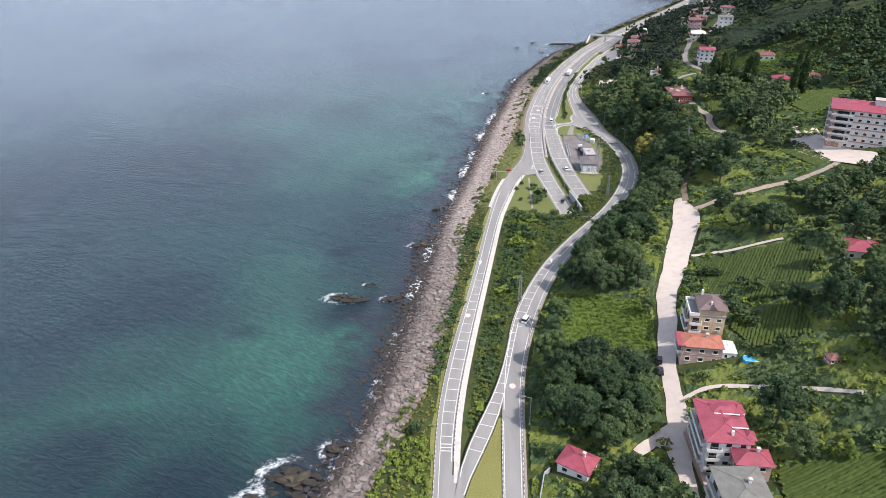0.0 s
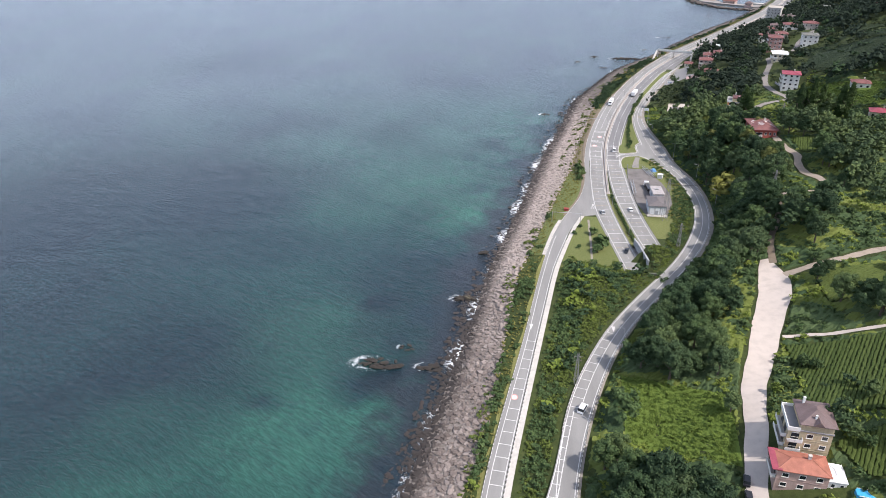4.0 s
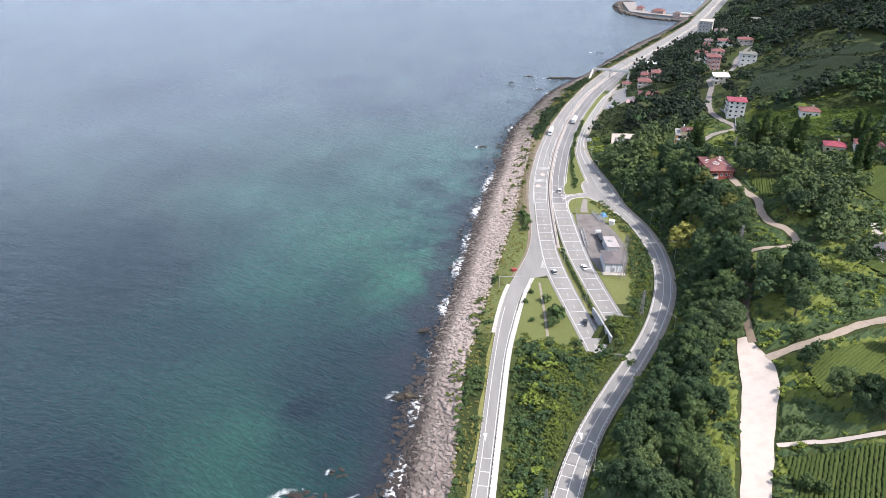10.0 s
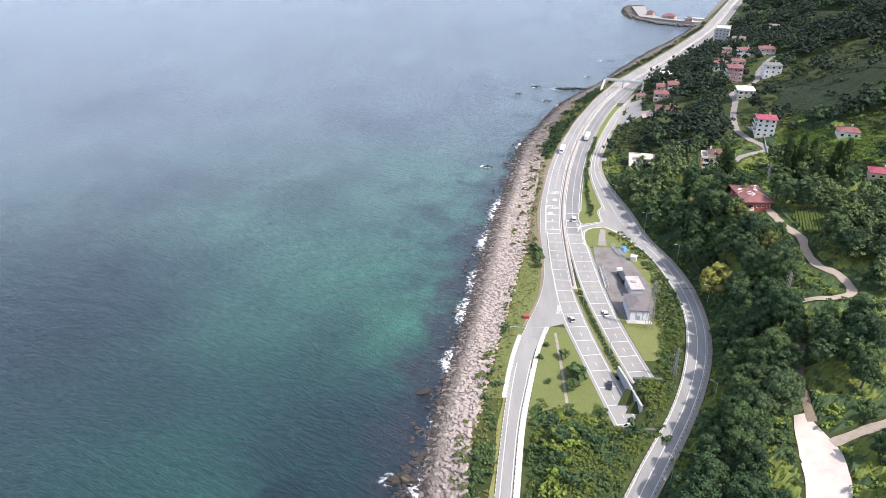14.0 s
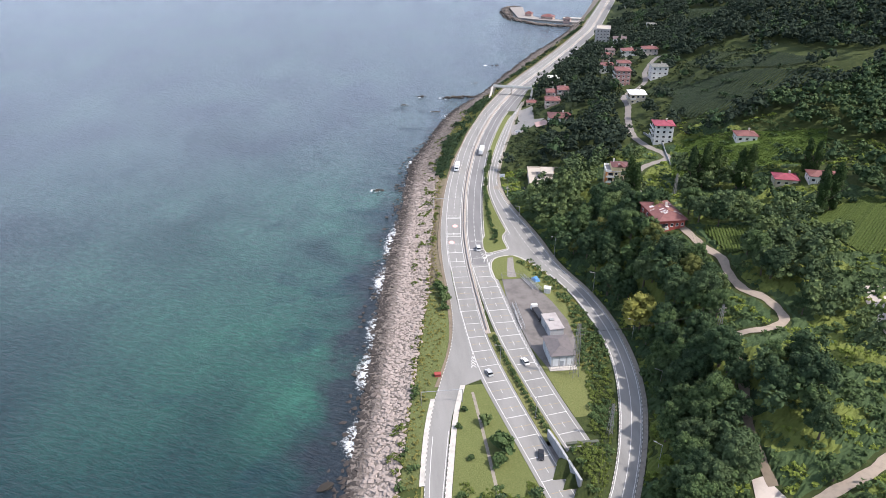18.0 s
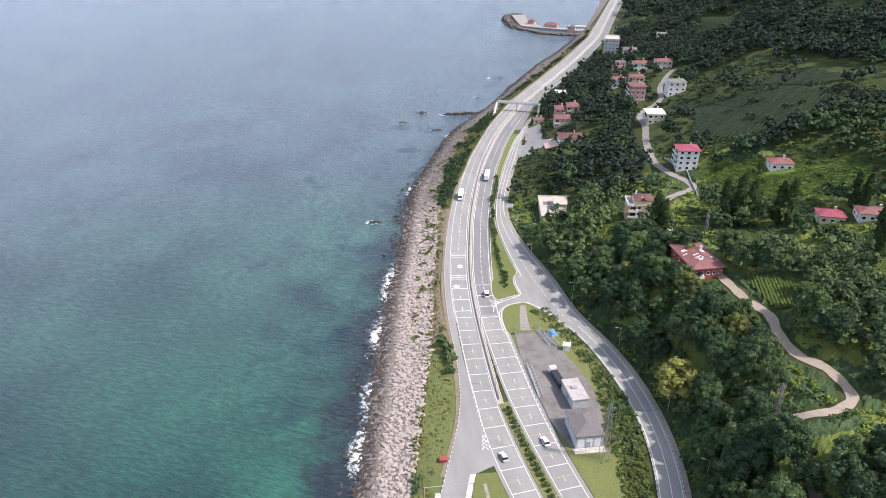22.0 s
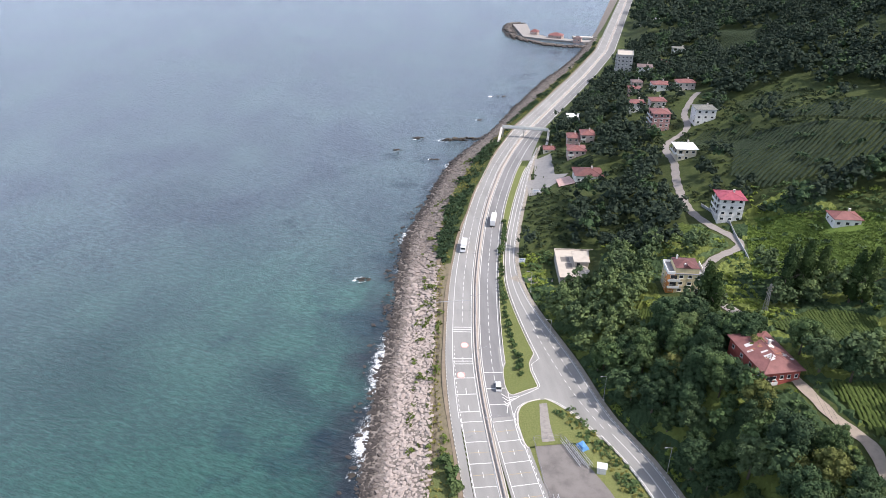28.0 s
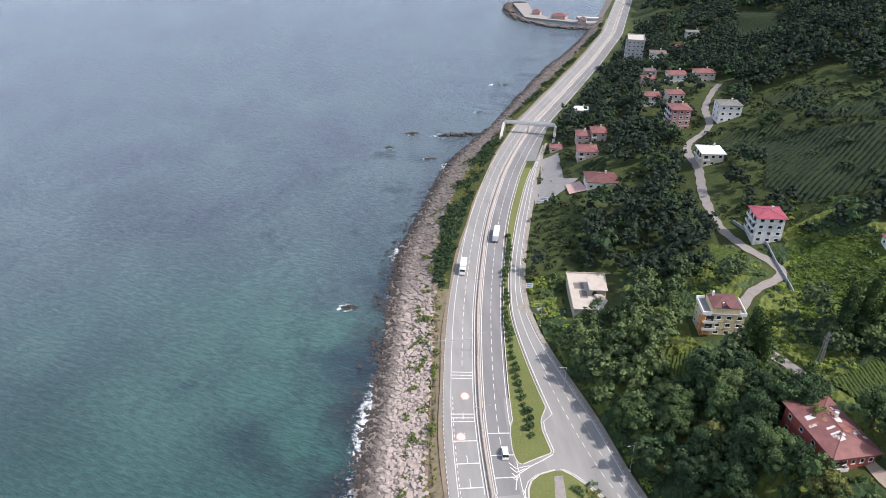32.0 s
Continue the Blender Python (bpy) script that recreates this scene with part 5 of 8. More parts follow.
part("stair_tower", [box_faces(17.0, 22.0, 6.5, 11.5, 18.8, 22.6)], wall_paint((0.66, 0.63, 0.6)), AB)
part("tower_roof", [box_faces(16.7, 22.3, 6.2, 11.8, 22.6, 22.85)], ROOFS["slab"], AB)
# along the hillside
house(151.3, 542.6, -12, 10.3, 10.0, 4, WHITE, "crimson", "white four storey house with a red hipped roof", 1.3, 0.9, "w", step_up=2.75, wins=3)
YH = house(106.3, 492.0, -12, 13.0, 9.0, 3, (0.60, 0.50, 0.30), "maroon", "yellow three storey house with maroon roof and white terraces", 1.2, 0.1, "s", accent=(0.62, 0.25, 0.07), step_up=2.8, roof_box=(2.6, 11.2, 0.3, 8.7))
part("parapet", [box_faces(13.1, 13.3, -0.3, 9.3, 8.1, 9.3), box_faces(11.4, 13.1, -0.3, -0.1, 8.1, 9.3)], WHITE_FRAME, YH)
RR = house(107.6, 427.6, 2, 11.5, 19, 2, (0.38, 0.09, 0.07), "red", "long red walled house with a patched red roof", 2.2, 0.9, "s", step_up=3.9, wins=5)
RUST, PALE = plain("rusty roof sheet", (0.30, 0.13, 0.08), 0.8, vary=0.4, scale=1.5), plain("pale roof sheet", (0.62, 0.58, 0.56), 0.7, vary=0.2, scale=1.0)
rp = random.Random(9)
for k in range(20):
    # odd sheets laid over the long slopes
    side, u, v_ = rp.choice((-1, 1)), rp.uniform(0.1, 0.72), rp.uniform(2.5, 15.0)
    w, l = rp.uniform(0.9, 2.4), rp.uniform(0.6, 1.5)
    half = 11.5 / 2 + 0.9
    xs = [11.5 / 2 + side * half * (1 - q) for q in (u, min(0.95, u + w / half))]
    zs = [7.8 + 2.2 * q + 0.05 for q in (u, min(0.95, u + w / half))]
    part("roof_sheet", [([(xs[0], v_, zs[0]), (xs[1], v_, zs[1]), (xs[1], v_ + l, zs[1]), (xs[0], v_ + l, zs[0])], [(0, 1, 2, 3) if side < 0 else (3, 2, 1, 0)])], PALE if k % 3 else RUST, RR)
house(183.5, 511.5, -12, 10.5, 8, 1, WHITE, "red", "small white hillside house with a red roof", 1.7, 0.6, "s", step_up=3.5)
house(176.0, 459.0, -18, 10, 8, 1, CREAM, "crimson", "low hillside house with a crimson roof", 1.6, 0.6, step_up=3.5)
house(188.0, 452.0, -18, 13, 8, 1, WHITE, "red", "low white hillside house with a red roof", 1.6, 0.6, step_up=3.5)
# the village by the road
house(142.5, 749.0, -12, 9.5, 9, 2, GREYW, "white", "grey two storey house with a white metal roof", 1.0, 0.5)
house(127.5, 694.5, -12, 7.5, 10, 2, PINK, "red", "pinkish two storey village house with a red roof", 1.7, 0.5)
house(135.5, 692.0, -12, 8.5, 11, 2, (0.5, 0.4, 0.36), "red", "two storey village house with a red roof", 1.7, 0.5, "s")
house(119.0, 664.5, -12, 10.5, 11, 2, (0.5, 0.38, 0.34), "red", "two storey village house with red roof and balcony", 1.7, 0.5, "s")
house(112.5, 627.0, -10, 15.0, 13, 1, WHITE, "maroon", "wide low white house with a maroon roof", 2.0, 0.7, step_up=4.0)
house(113.5, 699.0, -12, 7.5, 7, 1, CREAM, "red", "small bungalow beside a paved yard", 1.3, 0.5, step_up=3.0)
house(175.5, 678.0, -10, 10.5, 12, 4, (0.42, 0.22, 0.2), "red", "reddish four storey village block with a red roof", 1.6, 0.6, "w", trim=(0.6, 0.6, 0.6))
house(199.5, 671.0, -10, 12, 11, 3, WHITE, "grey", "white three storey village house with a grey roof", 1.2, 0.5, step_up=3.2)
house(162.0, 612.0, -10, 10.0, 10.5, 2, CREAM, "white", "two storey village house with a pale metal roof", 1.9, 0.9, "ws", step_up=3.3)
house(181.5, 731.0, -10, 10.5, 10, 2, WHITE, "red", "white two storey village house with a red roof", 1.6, 0.6, step_up=3.3)
house(193.0, 723.0, -10, 10.0, 10, 2, (0.6, 0.52, 0.48), "red", "pale two storey village house with a red roof", 1.6, 0.6, step_up=3.3)
# far along the coast
house(221.0, 868.0, -20, 13, 22, 7, (0.45, 0.44, 0.42), "slab", "unfinished grey six storey concrete block", 0.3, 0.2, "w", flat_top=True, category="apartment block")
house(228.0, 838.0, -20, 12, 12, 3, WHITE, "brown", "white three storey house near the far road", 1.4, 0.5)
house(209.0, 760.0, -10, 12.5, 10, 2, WHITE, "red", "white two storey hillside house with a red roof", 1.6, 0.6, step_up=3.3)
house(224.0, 752.0, -10, 12.5, 10, 2, (0.62, 0.54, 0.5), "red", "pale two storey hillside house with a red roof", 1.6, 0.6, step_up=3.3)
house(264.0, 872.0, -15, 12, 10, 1, CREAM, "crimson", "low hillside house with a bright red roof", 1.8, 0.7, step_up=4)
house(288.0, 905.0, -15, 14, 10, 2, WHITE, "grey", "white hillside house with a grey roof", 0.8, 0.5, flat_top=False)
house(197.0, 774.0, -12, 8.5, 8, 2, PINK, "red", "small village house with a red roof", 1.4, 0.5)
house(206.0, 792.0, -12, 8.0, 8, 2, (0.5, 0.42, 0.38), "brown", "small brown roofed village house", 1.4, 0.5)
house(97.0, 168.5, 8, 3.6, 3.0, 1, (0.35, 0.2, 0.16), "red", "tiny red shed among the tea bushes", 0.8, 0.3, step_up=2.2, chimney=False, name="shed", category="shed")
house(300.0, 800.0, -15, 12, 9, 2, WHITE, "red", "white house high on the hillside", 1.6, 0.5)


def unfinished_block(x, y, ang, sx, sy):
    """A bare ground floor with its roof slab and the stair core of the next storey."""
    z = ground_at(x + 6, y + 8) - 0.3
    ob = new("unfinished_building")
    ob.matrix_world = pose(x, y, z, 0, 0, ang)
    tagged(ob, "unfinished concrete ground floor with an open stair core", "building")
    h = 3.8
    part("wall", [box_faces(0.3, sx - 0.3, 0.3, sy - 0.3, -2.5, h)], wall_paint((0.42, 0.38, 0.33)), ob)
    part("roof_slab", [box_faces(0, sx, 0, sy, h, h + 0.4)], ROOFS["slab"], ob)
    part("parapet", [box_faces(-0.1, 0.15, 0, sy, h + 0.4, h + 1.0), box_faces(0.15, sx, sy - 0.25, sy, h + 0.4, h + 1.0), box_faces(sx - 0.25, sx, 0, sy - 0.25, h + 0.4, h + 0.9)], ROOFS["slab"], ob)
    core = part("stair_core", [box_faces(sx * 0.38, sx * 0.68, sy * 0.36, sy * 0.7, h + 0.4, h + 3.2)], ROOFS["slab"], ob)
    part("core_roof", [box_faces(sx * 0.35, sx * 0.71, sy * 0.33, sy * 0.73, h + 3.2, h + 3.45)], ROOFS["slab"], core)
    part("opening", [box_faces(sx * 0.42, sx * 0.5, sy * 0.36 - 0.03, sy * 0.36 - 0.005, h + 0.6, h + 2.6)], GLASS_DARK, core)
    part("ramp", [([(sx * 0.45, sy * 0.34, h + 1.6), (sx * 0.6, sy * 0.34, h + 1.6), (sx * 0.78, sy * 0.1, h + 0.42), (sx * 0.63, sy * 0.1, h + 0.42), (sx * 0.45, sy * 0.34, h + 0.42), (sx * 0.6, sy * 0.34, h + 0.42)], [(0, 3, 2, 1), (0, 4, 3), (1, 2, 5), (0, 1, 5, 4)])], ROOFS["slab"], ob)
    part("rubble_heap", [([(sx * 0.7 + 1.9 * math.cos(t) * q, sy * 0.72 + 2.2 * math.sin(t) * q, h + 0.42 + (1 - q) * 0.8) for q in (1.0, 0.55) for t in np.linspace(0, 5.6, 9)], [(i, (i + 1) % 9, 9 + (i + 1) % 9, 9 + i) for i in range(9)] + [tuple(range(9, 18))])], plain("brown rubble", (0.22, 0.15, 0.1), 0.95, vary=0.4, scale=1.5, bump=0.5), ob)
    part("slab_stain", [box_faces(sx * 0.1, sx * 0.3, sy * 0.55, sy * 0.72, h + 0.402, h + 0.41), box_faces(sx * 0.18, sx * 0.33, sy * 0.3, sy * 0.5, h + 0.402, h + 0.41)], plain("dark puddle stain", (0.16, 0.14, 0.12), 0.5, vary=0.3), ob)


unfinished_block(76.6, 528.6, -10, 19.5, 26.0)


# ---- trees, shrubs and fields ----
# far leaves: cloud shade and blue haze are painted into this darker green
LEAF_SHADED = foliage("green leaves with painted shade and haze", (0.016, 0.026, 0.018), (0.027, 0.042, 0.028), (0.042, 0.060, 0.037), False)
BARK = plain("grey brown bark", (0.10, 0.08, 0.06), 0.95, vary=0.3, scale=3, bump=0.4)
LEAF_DEEP = foliage("deep green leaves", (0.011, 0.023, 0.012), (0.040, 0.072, 0.032), (0.110, 0.155, 0.070))
LEAF_MID = foliage("green leaves", (0.019, 0.034, 0.015), (0.066, 0.108, 0.040), (0.160, 0.212, 0.084))
LEAF_OLIVE = foliage("yellow green leaves", (0.06, 0.07, 0.02), (0.12, 0.135, 0.04), (0.20, 0.205, 0.075))
LEAF_LIGHT = foliage("light green leaves", (0.075, 0.105, 0.020), (0.145, 0.195, 0.036), (0.24, 0.29, 0.07))
LEAF_BRUSH = foliage("mixed brush leaves", (0.045, 0.065, 0.016), (0.10, 0.135, 0.030), (0.18, 0.21, 0.06))
LEAF_CROP = foliage("bright crop leaves", (0.050, 0.082, 0.016), (0.118, 0.172, 0.034), (0.195, 0.26, 0.06))
LEAF_DRY = foliage("dry yellow green grass", (0.10, 0.105, 0.025), (0.18, 0.175, 0.05), (0.27, 0.25, 0.085))
LEAF_YELLOW = foliage("yellowing leaves", (0.11, 0.115, 0.025), (0.21, 0.21, 0.05), (0.32, 0.32, 0.10))
LEAF_POPLAR = foliage("dark poplar leaves", (0.014, 0.028, 0.010), (0.028, 0.052, 0.016), (0.055, 0.085, 0.025))
# bracken darkened and blued: cloud shade and haze painted into its colour
BRACKEN_SHADED = foliage("shade-painted bracken", (0.021, 0.033, 0.017), (0.038, 0.056, 0.026), (0.066, 0.086, 0.038))
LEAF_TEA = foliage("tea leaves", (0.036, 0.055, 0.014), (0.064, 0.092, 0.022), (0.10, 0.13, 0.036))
# the tea leaf colour darkened, with cloud shade painted in for the far fields
LEAF_TEA_SHADED = foliage("tea leaves with painted shade", (0.013, 0.022, 0.011), (0.024, 0.037, 0.018), (0.042, 0.057, 0.026))


def sprays(centres, radii, count, size, rng, squash=0.8, low=-0.45):
    """Leaf sprays over some rounded clumps: bent rhombs that face outwards and a little up, as corners (n, 4, 3)."""
    w = radii**2
    k = rng.choice(len(radii), count, p=w / w.sum())
    d = rng.normal(size=(count, 3))
    d /= np.linalg.norm(d, axis=1)[:, None]
    d[:, 2] = np.where(d[:, 2] < low, -d[:, 2], d[:, 2])
    p = centres[k] + d * radii[k][:, None] * rng.uniform(0.72, 1.08, (count, 1)) * [1, 1, squash]
    n = d + rng.normal(scale=0.7, size=(count, 3)) + [0, 0, 0.35]
    n /= np.linalg.norm(n, axis=1)[:, None]
    u = np.cross(n, rng.normal(size=(count, 3)))
    u /= np.linalg.norm(u, axis=1)[:, None]
    v = np.cross(n, u)
    s = size * rng.uniform(0.6, 1.35, (count, 1))
    return np.stack([p - u * s, p - v * s * 0.62 + n * s * 0.12, p + u * s, p + v * s * 0.62 - n * s * 0.1], 1)


def core(centres, radii, rng, squash, rings=4, around=7):
    """Lumpy inner bodies that close the crown."""
    vs, qs, n = [], [], 0
    for c, r in zip(centres, radii):
        t = np.linspace(0.15, np.pi - 0.15, rings)
        a = np.linspace(0, 2 * np.pi, around, endpoint=False)
        g = np.stack([np.sin(t)[:, None] * np.cos(a), np.sin(t)[:, None] * np.sin(a), np.cos(t)[:, None] * np.ones(around)], -1)
        g = g * r * 0.8 * rng.uniform(0.78, 1.1, (rings, around, 1)) * [1, 1, squash] + c
        i = np.arange(rings * around).reshape(rings, around) + n
        vs.append(g.reshape(-1, 3))
        qs.append(np.stack([i[:-1], np.roll(i[:-1], -1, 1), np.roll(i[1:], -1, 1), i[1:]], -1).reshape(-1, 4)[:, ::-1])
        n += rings * around
    return np.vstack(vs), np.vstack(qs)


def crown(seed, tall, wide, clumps, count, size, kind="round", rings=4, around=7):
    """A crown over a trunk that stands at 0: uneven clumps and leaf sprays with gaps. Corners and quads."""
    rng = np.random.RandomState(seed)
    if kind == "poplar":
        h = np.linspace(0.12, 0.96, clumps)
        r = wide * (0.35 + 0.65 * np.sin(np.pi * np.clip(h * 0.9 + 0.1, 0, 1)) ** 0.7) * rng.uniform(0.8, 1.15, clumps)
        c = np.stack([rng.normal(scale=wide * 0.22, size=clumps), rng.normal(scale=wide * 0.22, size=clumps), h * tall], -1)
        squash = 1.5
    else:
        # clumps set on an uneven dome, larger ones inside
        k = np.arange(clumps)
        a = k * 2.399 + rng.uniform(-0.35, 0.35, clumps)
        e = np.clip(1 - (k + 0.5) / clumps * 1.5, -0.5, 1) + rng.uniform(-0.1, 0.1, clumps)
        ring = np.sqrt(np.clip(1 - e * e, 0.02, 1))
        lump = rng.uniform(0.62, 1.02, clumps)
        c = np.stack([ring * np.cos(a) * wide * 0.78 * lump, ring * np.sin(a) * wide * 0.78 * lump, tall * 0.48 + e * tall * 0.40 * lump], -1)
        r = wide * rng.uniform(0.20, 0.36, clumps)
        c[-1], r[-1] = (0, 0, tall * 0.52), wide * 0.6
        squash = 0.85
    cv, cq = core(c, r, rng, squash, rings, around)
    sp = sprays(c, r, count, size, rng, squash).reshape(-1, 3)
    sq = np.arange(len(sp)).reshape(-1, 4) + len(cv)
    return np.vstack([cv, sp]), np.vstack([cq, sq])


def trunk(seed, tall, girth):
    """A tapered trunk with some limbs."""
    r = random.Random(seed)
    vs, fs = [], []

    def limb(a, b, ra, rb, sides=6):
        a, b = Vector(a), Vector(b)
        q = (b - a).to_track_quat("Z", "Y")
        n = len(vs)
        for p, rad in ((a, ra), ((a + b) / 2 + Vector((r.uniform(-0.1, 0.1), r.uniform(-0.1, 0.1), 0)), (ra + rb) / 2), (b, rb)):
            vs.extend(tuple(p + q @ Vector((rad * math.cos(6.283 * i / sides), rad * math.sin(6.283 * i / sides), 0))) for i in range(sides))
        for k in range(2):
            fs.extend((n + k * sides + i, n + k * sides + (i + 1) % sides, n + (k + 1) * sides + (i + 1) % sides, n + (k + 1) * sides + i) for i in range(sides))

    limb((0, 0, -0.8), (0, 0, tall * 0.72), girth, girth * 0.35)
    for i in range(5):
        t = 6.283 * i / 5 + r.uniform(-0.4, 0.4)
        z = tall * r.uniform(0.28, 0.5)
        limb((0, 0, z), (math.cos(t) * tall * 0.24, math.sin(t) * tall * 0.24, z + tall * 0.25), girth * 0.45, girth * 0.15)
    return vs, fs


def tree_kind(name, label, seed, tall, wide, clumps, count, size, leaf, kind="round", group="hillside trees"):
    ob = new(name)
    tagged(ob, label, "tree", group)
    put("trunk", mesh("trunk", *trunk(seed, tall * (0.95 if kind == "poplar" else 0.8), 0.22 + tall * 0.012), BARK), ob)
    put("crown", big_mesh("crown", *crown(seed, tall, wide, clumps, count, size, kind, 4, 6), leaf), ob)
    return ob


KINDS = [
    tree_kind("broadleaf_tree", "dense deep green broadleaf tree on the slope", 1, 13.5, 5.0, 24, 2300, 0.29, LEAF_DEEP),
    tree_kind("broadleaf_tree", "dense deep green broadleaf tree on the slope", 2, 11.5, 4.3, 20, 1900, 0.28, LEAF_DEEP),
    tree_kind("broadleaf_tree", "rounded green broadleaf tree on the slope", 3, 10.0, 4.0, 18, 1700, 0.28, LEAF_MID),
    tree_kind("broadleaf_tree", "rounded green broadleaf tree on the slope", 4, 15.0, 5.4, 27, 2500, 0.30, LEAF_MID),
    tree_kind("young_tree", "small light green bushy tree on the slope", 5, 5.8, 2.9, 14, 700, 0.32, LEAF_LIGHT),
    tree_kind("young_tree", "small green bushy tree on the slope", 6, 5.4, 2.8, 13, 650, 0.32, LEAF_MID),
]
POPLAR = tree_kind("poplar", "tall narrow dark green poplar", 7, 23.0, 2.4, 24, 1700, 0.40, LEAF_POPLAR, "poplar", "poplars on the hillside")
YELLOW = tree_kind("yellowing_tree", "rounded tree with yellowing leaves beside the road", 8, 12.0, 5.2, 28, 1900, 0.36, LEAF_YELLOW, group="trees beside the road")
OLIVE = tree_kind("broadleaf_tree", "tall rounded yellow green tree above the road", 18, 13.0, 5.4, 28, 1900, 0.36, LEAF_OLIVE)
SHRUB = tree_kind("shrub", "low rounded green shrub in the grass", 9, 1.7, 1.1, 6, 200, 0.24, LEAF_MID, group="roadside shrubs")
SHRUB["category"] = "shrub"


def plant(kind, x, y, s=1.0, z=None, turn=None):
    """A copy of a plant that stands on the ground."""
    m = pose(x, y, ground_at(x, y) if z is None else z, 0, 0, turn if turn is not None else (x * 37 + y * 91) % 360) @ Matrix.Diagonal((s, s, s, 1))
    return copy_thing(kind, m)


for k, (x, y, s) in enumerate(((36, 166, 1.1), (43, 171, 0.95), (30, 158, 0.95), (38, 156, 0.8), (27, 157, 0.75), (100, 293, 0.85))):
    ob = KINDS[k]
    ob.matrix_world = pose(x, y, ground_at(x, y), 0, 0, 40 * k) @ Matrix.Diagonal((s, s, s, 1))
POPLAR.matrix_world = pose(111, 473, ground_at(111, 473))
YELLOW.matrix_world = pose(88.0, 389, ground_at(88, 389)) @ Matrix.Diagonal((1.75, 1.75, 1.35, 1))
OLIVE.matrix_world = pose(107.0, 394, ground_at(107, 394))
SHRUB.matrix_world = pose(-21.5, 157, ground_at(-21.5, 157)) @ Matrix.Diagonal((2.4, 2.4, 2.4, 1))
for x, y, s in ((144, 478, 0.95), (147, 481, 0.8), (150.5, 478, 1.0), (155, 476, 0.9), (163, 468.5, 0.9), (166.5, 466.5, 0.95), (181, 425, 0.95), (175, 423, 0.85), (178, 428, 0.9), (192, 463, 0.75), (195, 460, 0.7), (113.5, 470, 0.85)):
    plant(POPLAR, x, y, s)

for k, x, y, s in ((5, 80.2, 233.5, 1.1), (5, 83.5, 231.5, 0.9), (4, 68.9, 219, 0.9), (5, 72, 221, 0.8), (2, 55.1, 212, 0.85), (5, 81.5, 197, 1.05), (5, 84.5, 193.5, 0.9), (2, 88.5, 180, 0.8), (5, 91, 211.5, 1.2), (2, 94, 203, 0.9), (0, 97, 195, 0.75),
                   (2, 102.4, 185.5, 0.9), (3, 126.6, 284, 0.9), (0, 133.3, 270, 1.0), (3, 149.2, 278, 1.0), (1, 141, 274, 0.95), (5, 81.7, 138, 0.9), (4, 89.2, 135, 1.0), (2, 100.5, 282, 0.8), (1, 97, 279, 0.8), (2, 112, 178, 0.9), (0, 116, 190, 1.0), (3, 121, 202, 0.9), (1, 109, 165, 0.9)):
    plant(KINDS[k], x, y, s)
for x, y, s in ((91, 450, 0.9), (86, 444, 0.8), (101, 398, 0.9), (80, 452, 0.75), (112, 441, 0.8), (103, 421.5, 0.95)):
    plant(OLIVE, x, y, s)

HOUSE_BOX = []
for o in scene.objects:
    if o.type == "EMPTY" and o.name.split(".")[0] in ("house", "unfinished_building"):
        big = max((c for c in o.children if c.name.split(".")[0] == "wall"), key=lambda c: c.dimensions.x if c.dimensions.x else 1)
        co = np.array([v.co[:] for v in big.data.vertices])
        HOUSE_BOX.append((o.matrix_world.inverted(), co[:, 0].max(), co[:, 1].max()))
YARD = [(43.5, 438), (57, 441), (64, 430), (66, 408), (64.5, 388), (59, 368), (47, 367), (45, 386), (43, 417)]


VILLAGE_YARD = [(88, 632), (94, 630), (104, 626), (114, 626), (114, 645), (108, 652), (117, 694), (106, 692), (97, 656), (92, 656)]


def is_free(x, y, margin=2.0, front=2.5):
    margin = float(margin)
    """Where no house, lane, drive or yard lies."""
    x, y = np.asarray(x, float), np.asarray(y, float)
    ok = ~inside(x, y, YARD) & ~inside(x, y, VILLAGE_YARD)
    ok &= ~((x > DRIVE_L(y) - 1.9 * margin) & (x < DRIVE_R(y) + 1.4 * margin) & (y < 300 + margin) & (y > 90))
    for key, (pts, w) in LANES.items():
        ok &= near_line(x, y, pts) > w / 2 + margin * (0.25 if key == "track" else 2.0 if key in ("bend", "upper", "village") else 1.0)
    if front > 5:
        # nothing tall stands right before the open lanes
        for key in ("bend", "upper", "village"):
            for d in (5, 9, 13):
                ok &= near_line(x, y + d, LANES[key][0]) > LANES[key][1] / 2 + 2.5
    for m, sx, sy in HOUSE_BOX:
        lx = m[0][0] * x + m[0][1] * y + m[0][3]
        ly = m[1][0] * x + m[1][1] * y + m[1][3]
        ok &= ~((lx > -margin - 1.2) & (lx < sx + margin) & (ly > -margin - front * (1 if m.inverted().translation.y < 560 else 2.2)) & (ly < sy + margin))
    ok &= ~((x > 155) & (x < 200) & (y > 300) & (y < 352) & (x - 155 < 45))
    return ok


def in_fields(x, y):
    hit = np.zeros(np.shape(x), bool)
    for poly, _, _ in FIELDS:
        hit |= inside(x, y, poly)
    return hit


WOOD_EDGE = along([(296, 76), (305, 88), (330, 98), (350, 94), (362, 92), (375, 106), (392, 115), (405, 115), (425, 106), (450, 110), (470, 118), (490, 98), (505, 92), (520, 88), (535, 76)])

MEADOW = [(113.5, 345), (115, 352), (127, 353), (146, 352), (152, 344), (126, 297), (105, 298), (110, 316), (117, 334)]  # open grass above the bend of the lane
GLADE = [(74, 284), (79, 276), (69, 236), (58, 236), (50, 250), (58, 258), (66, 268)]  # open grass beside the wide drive


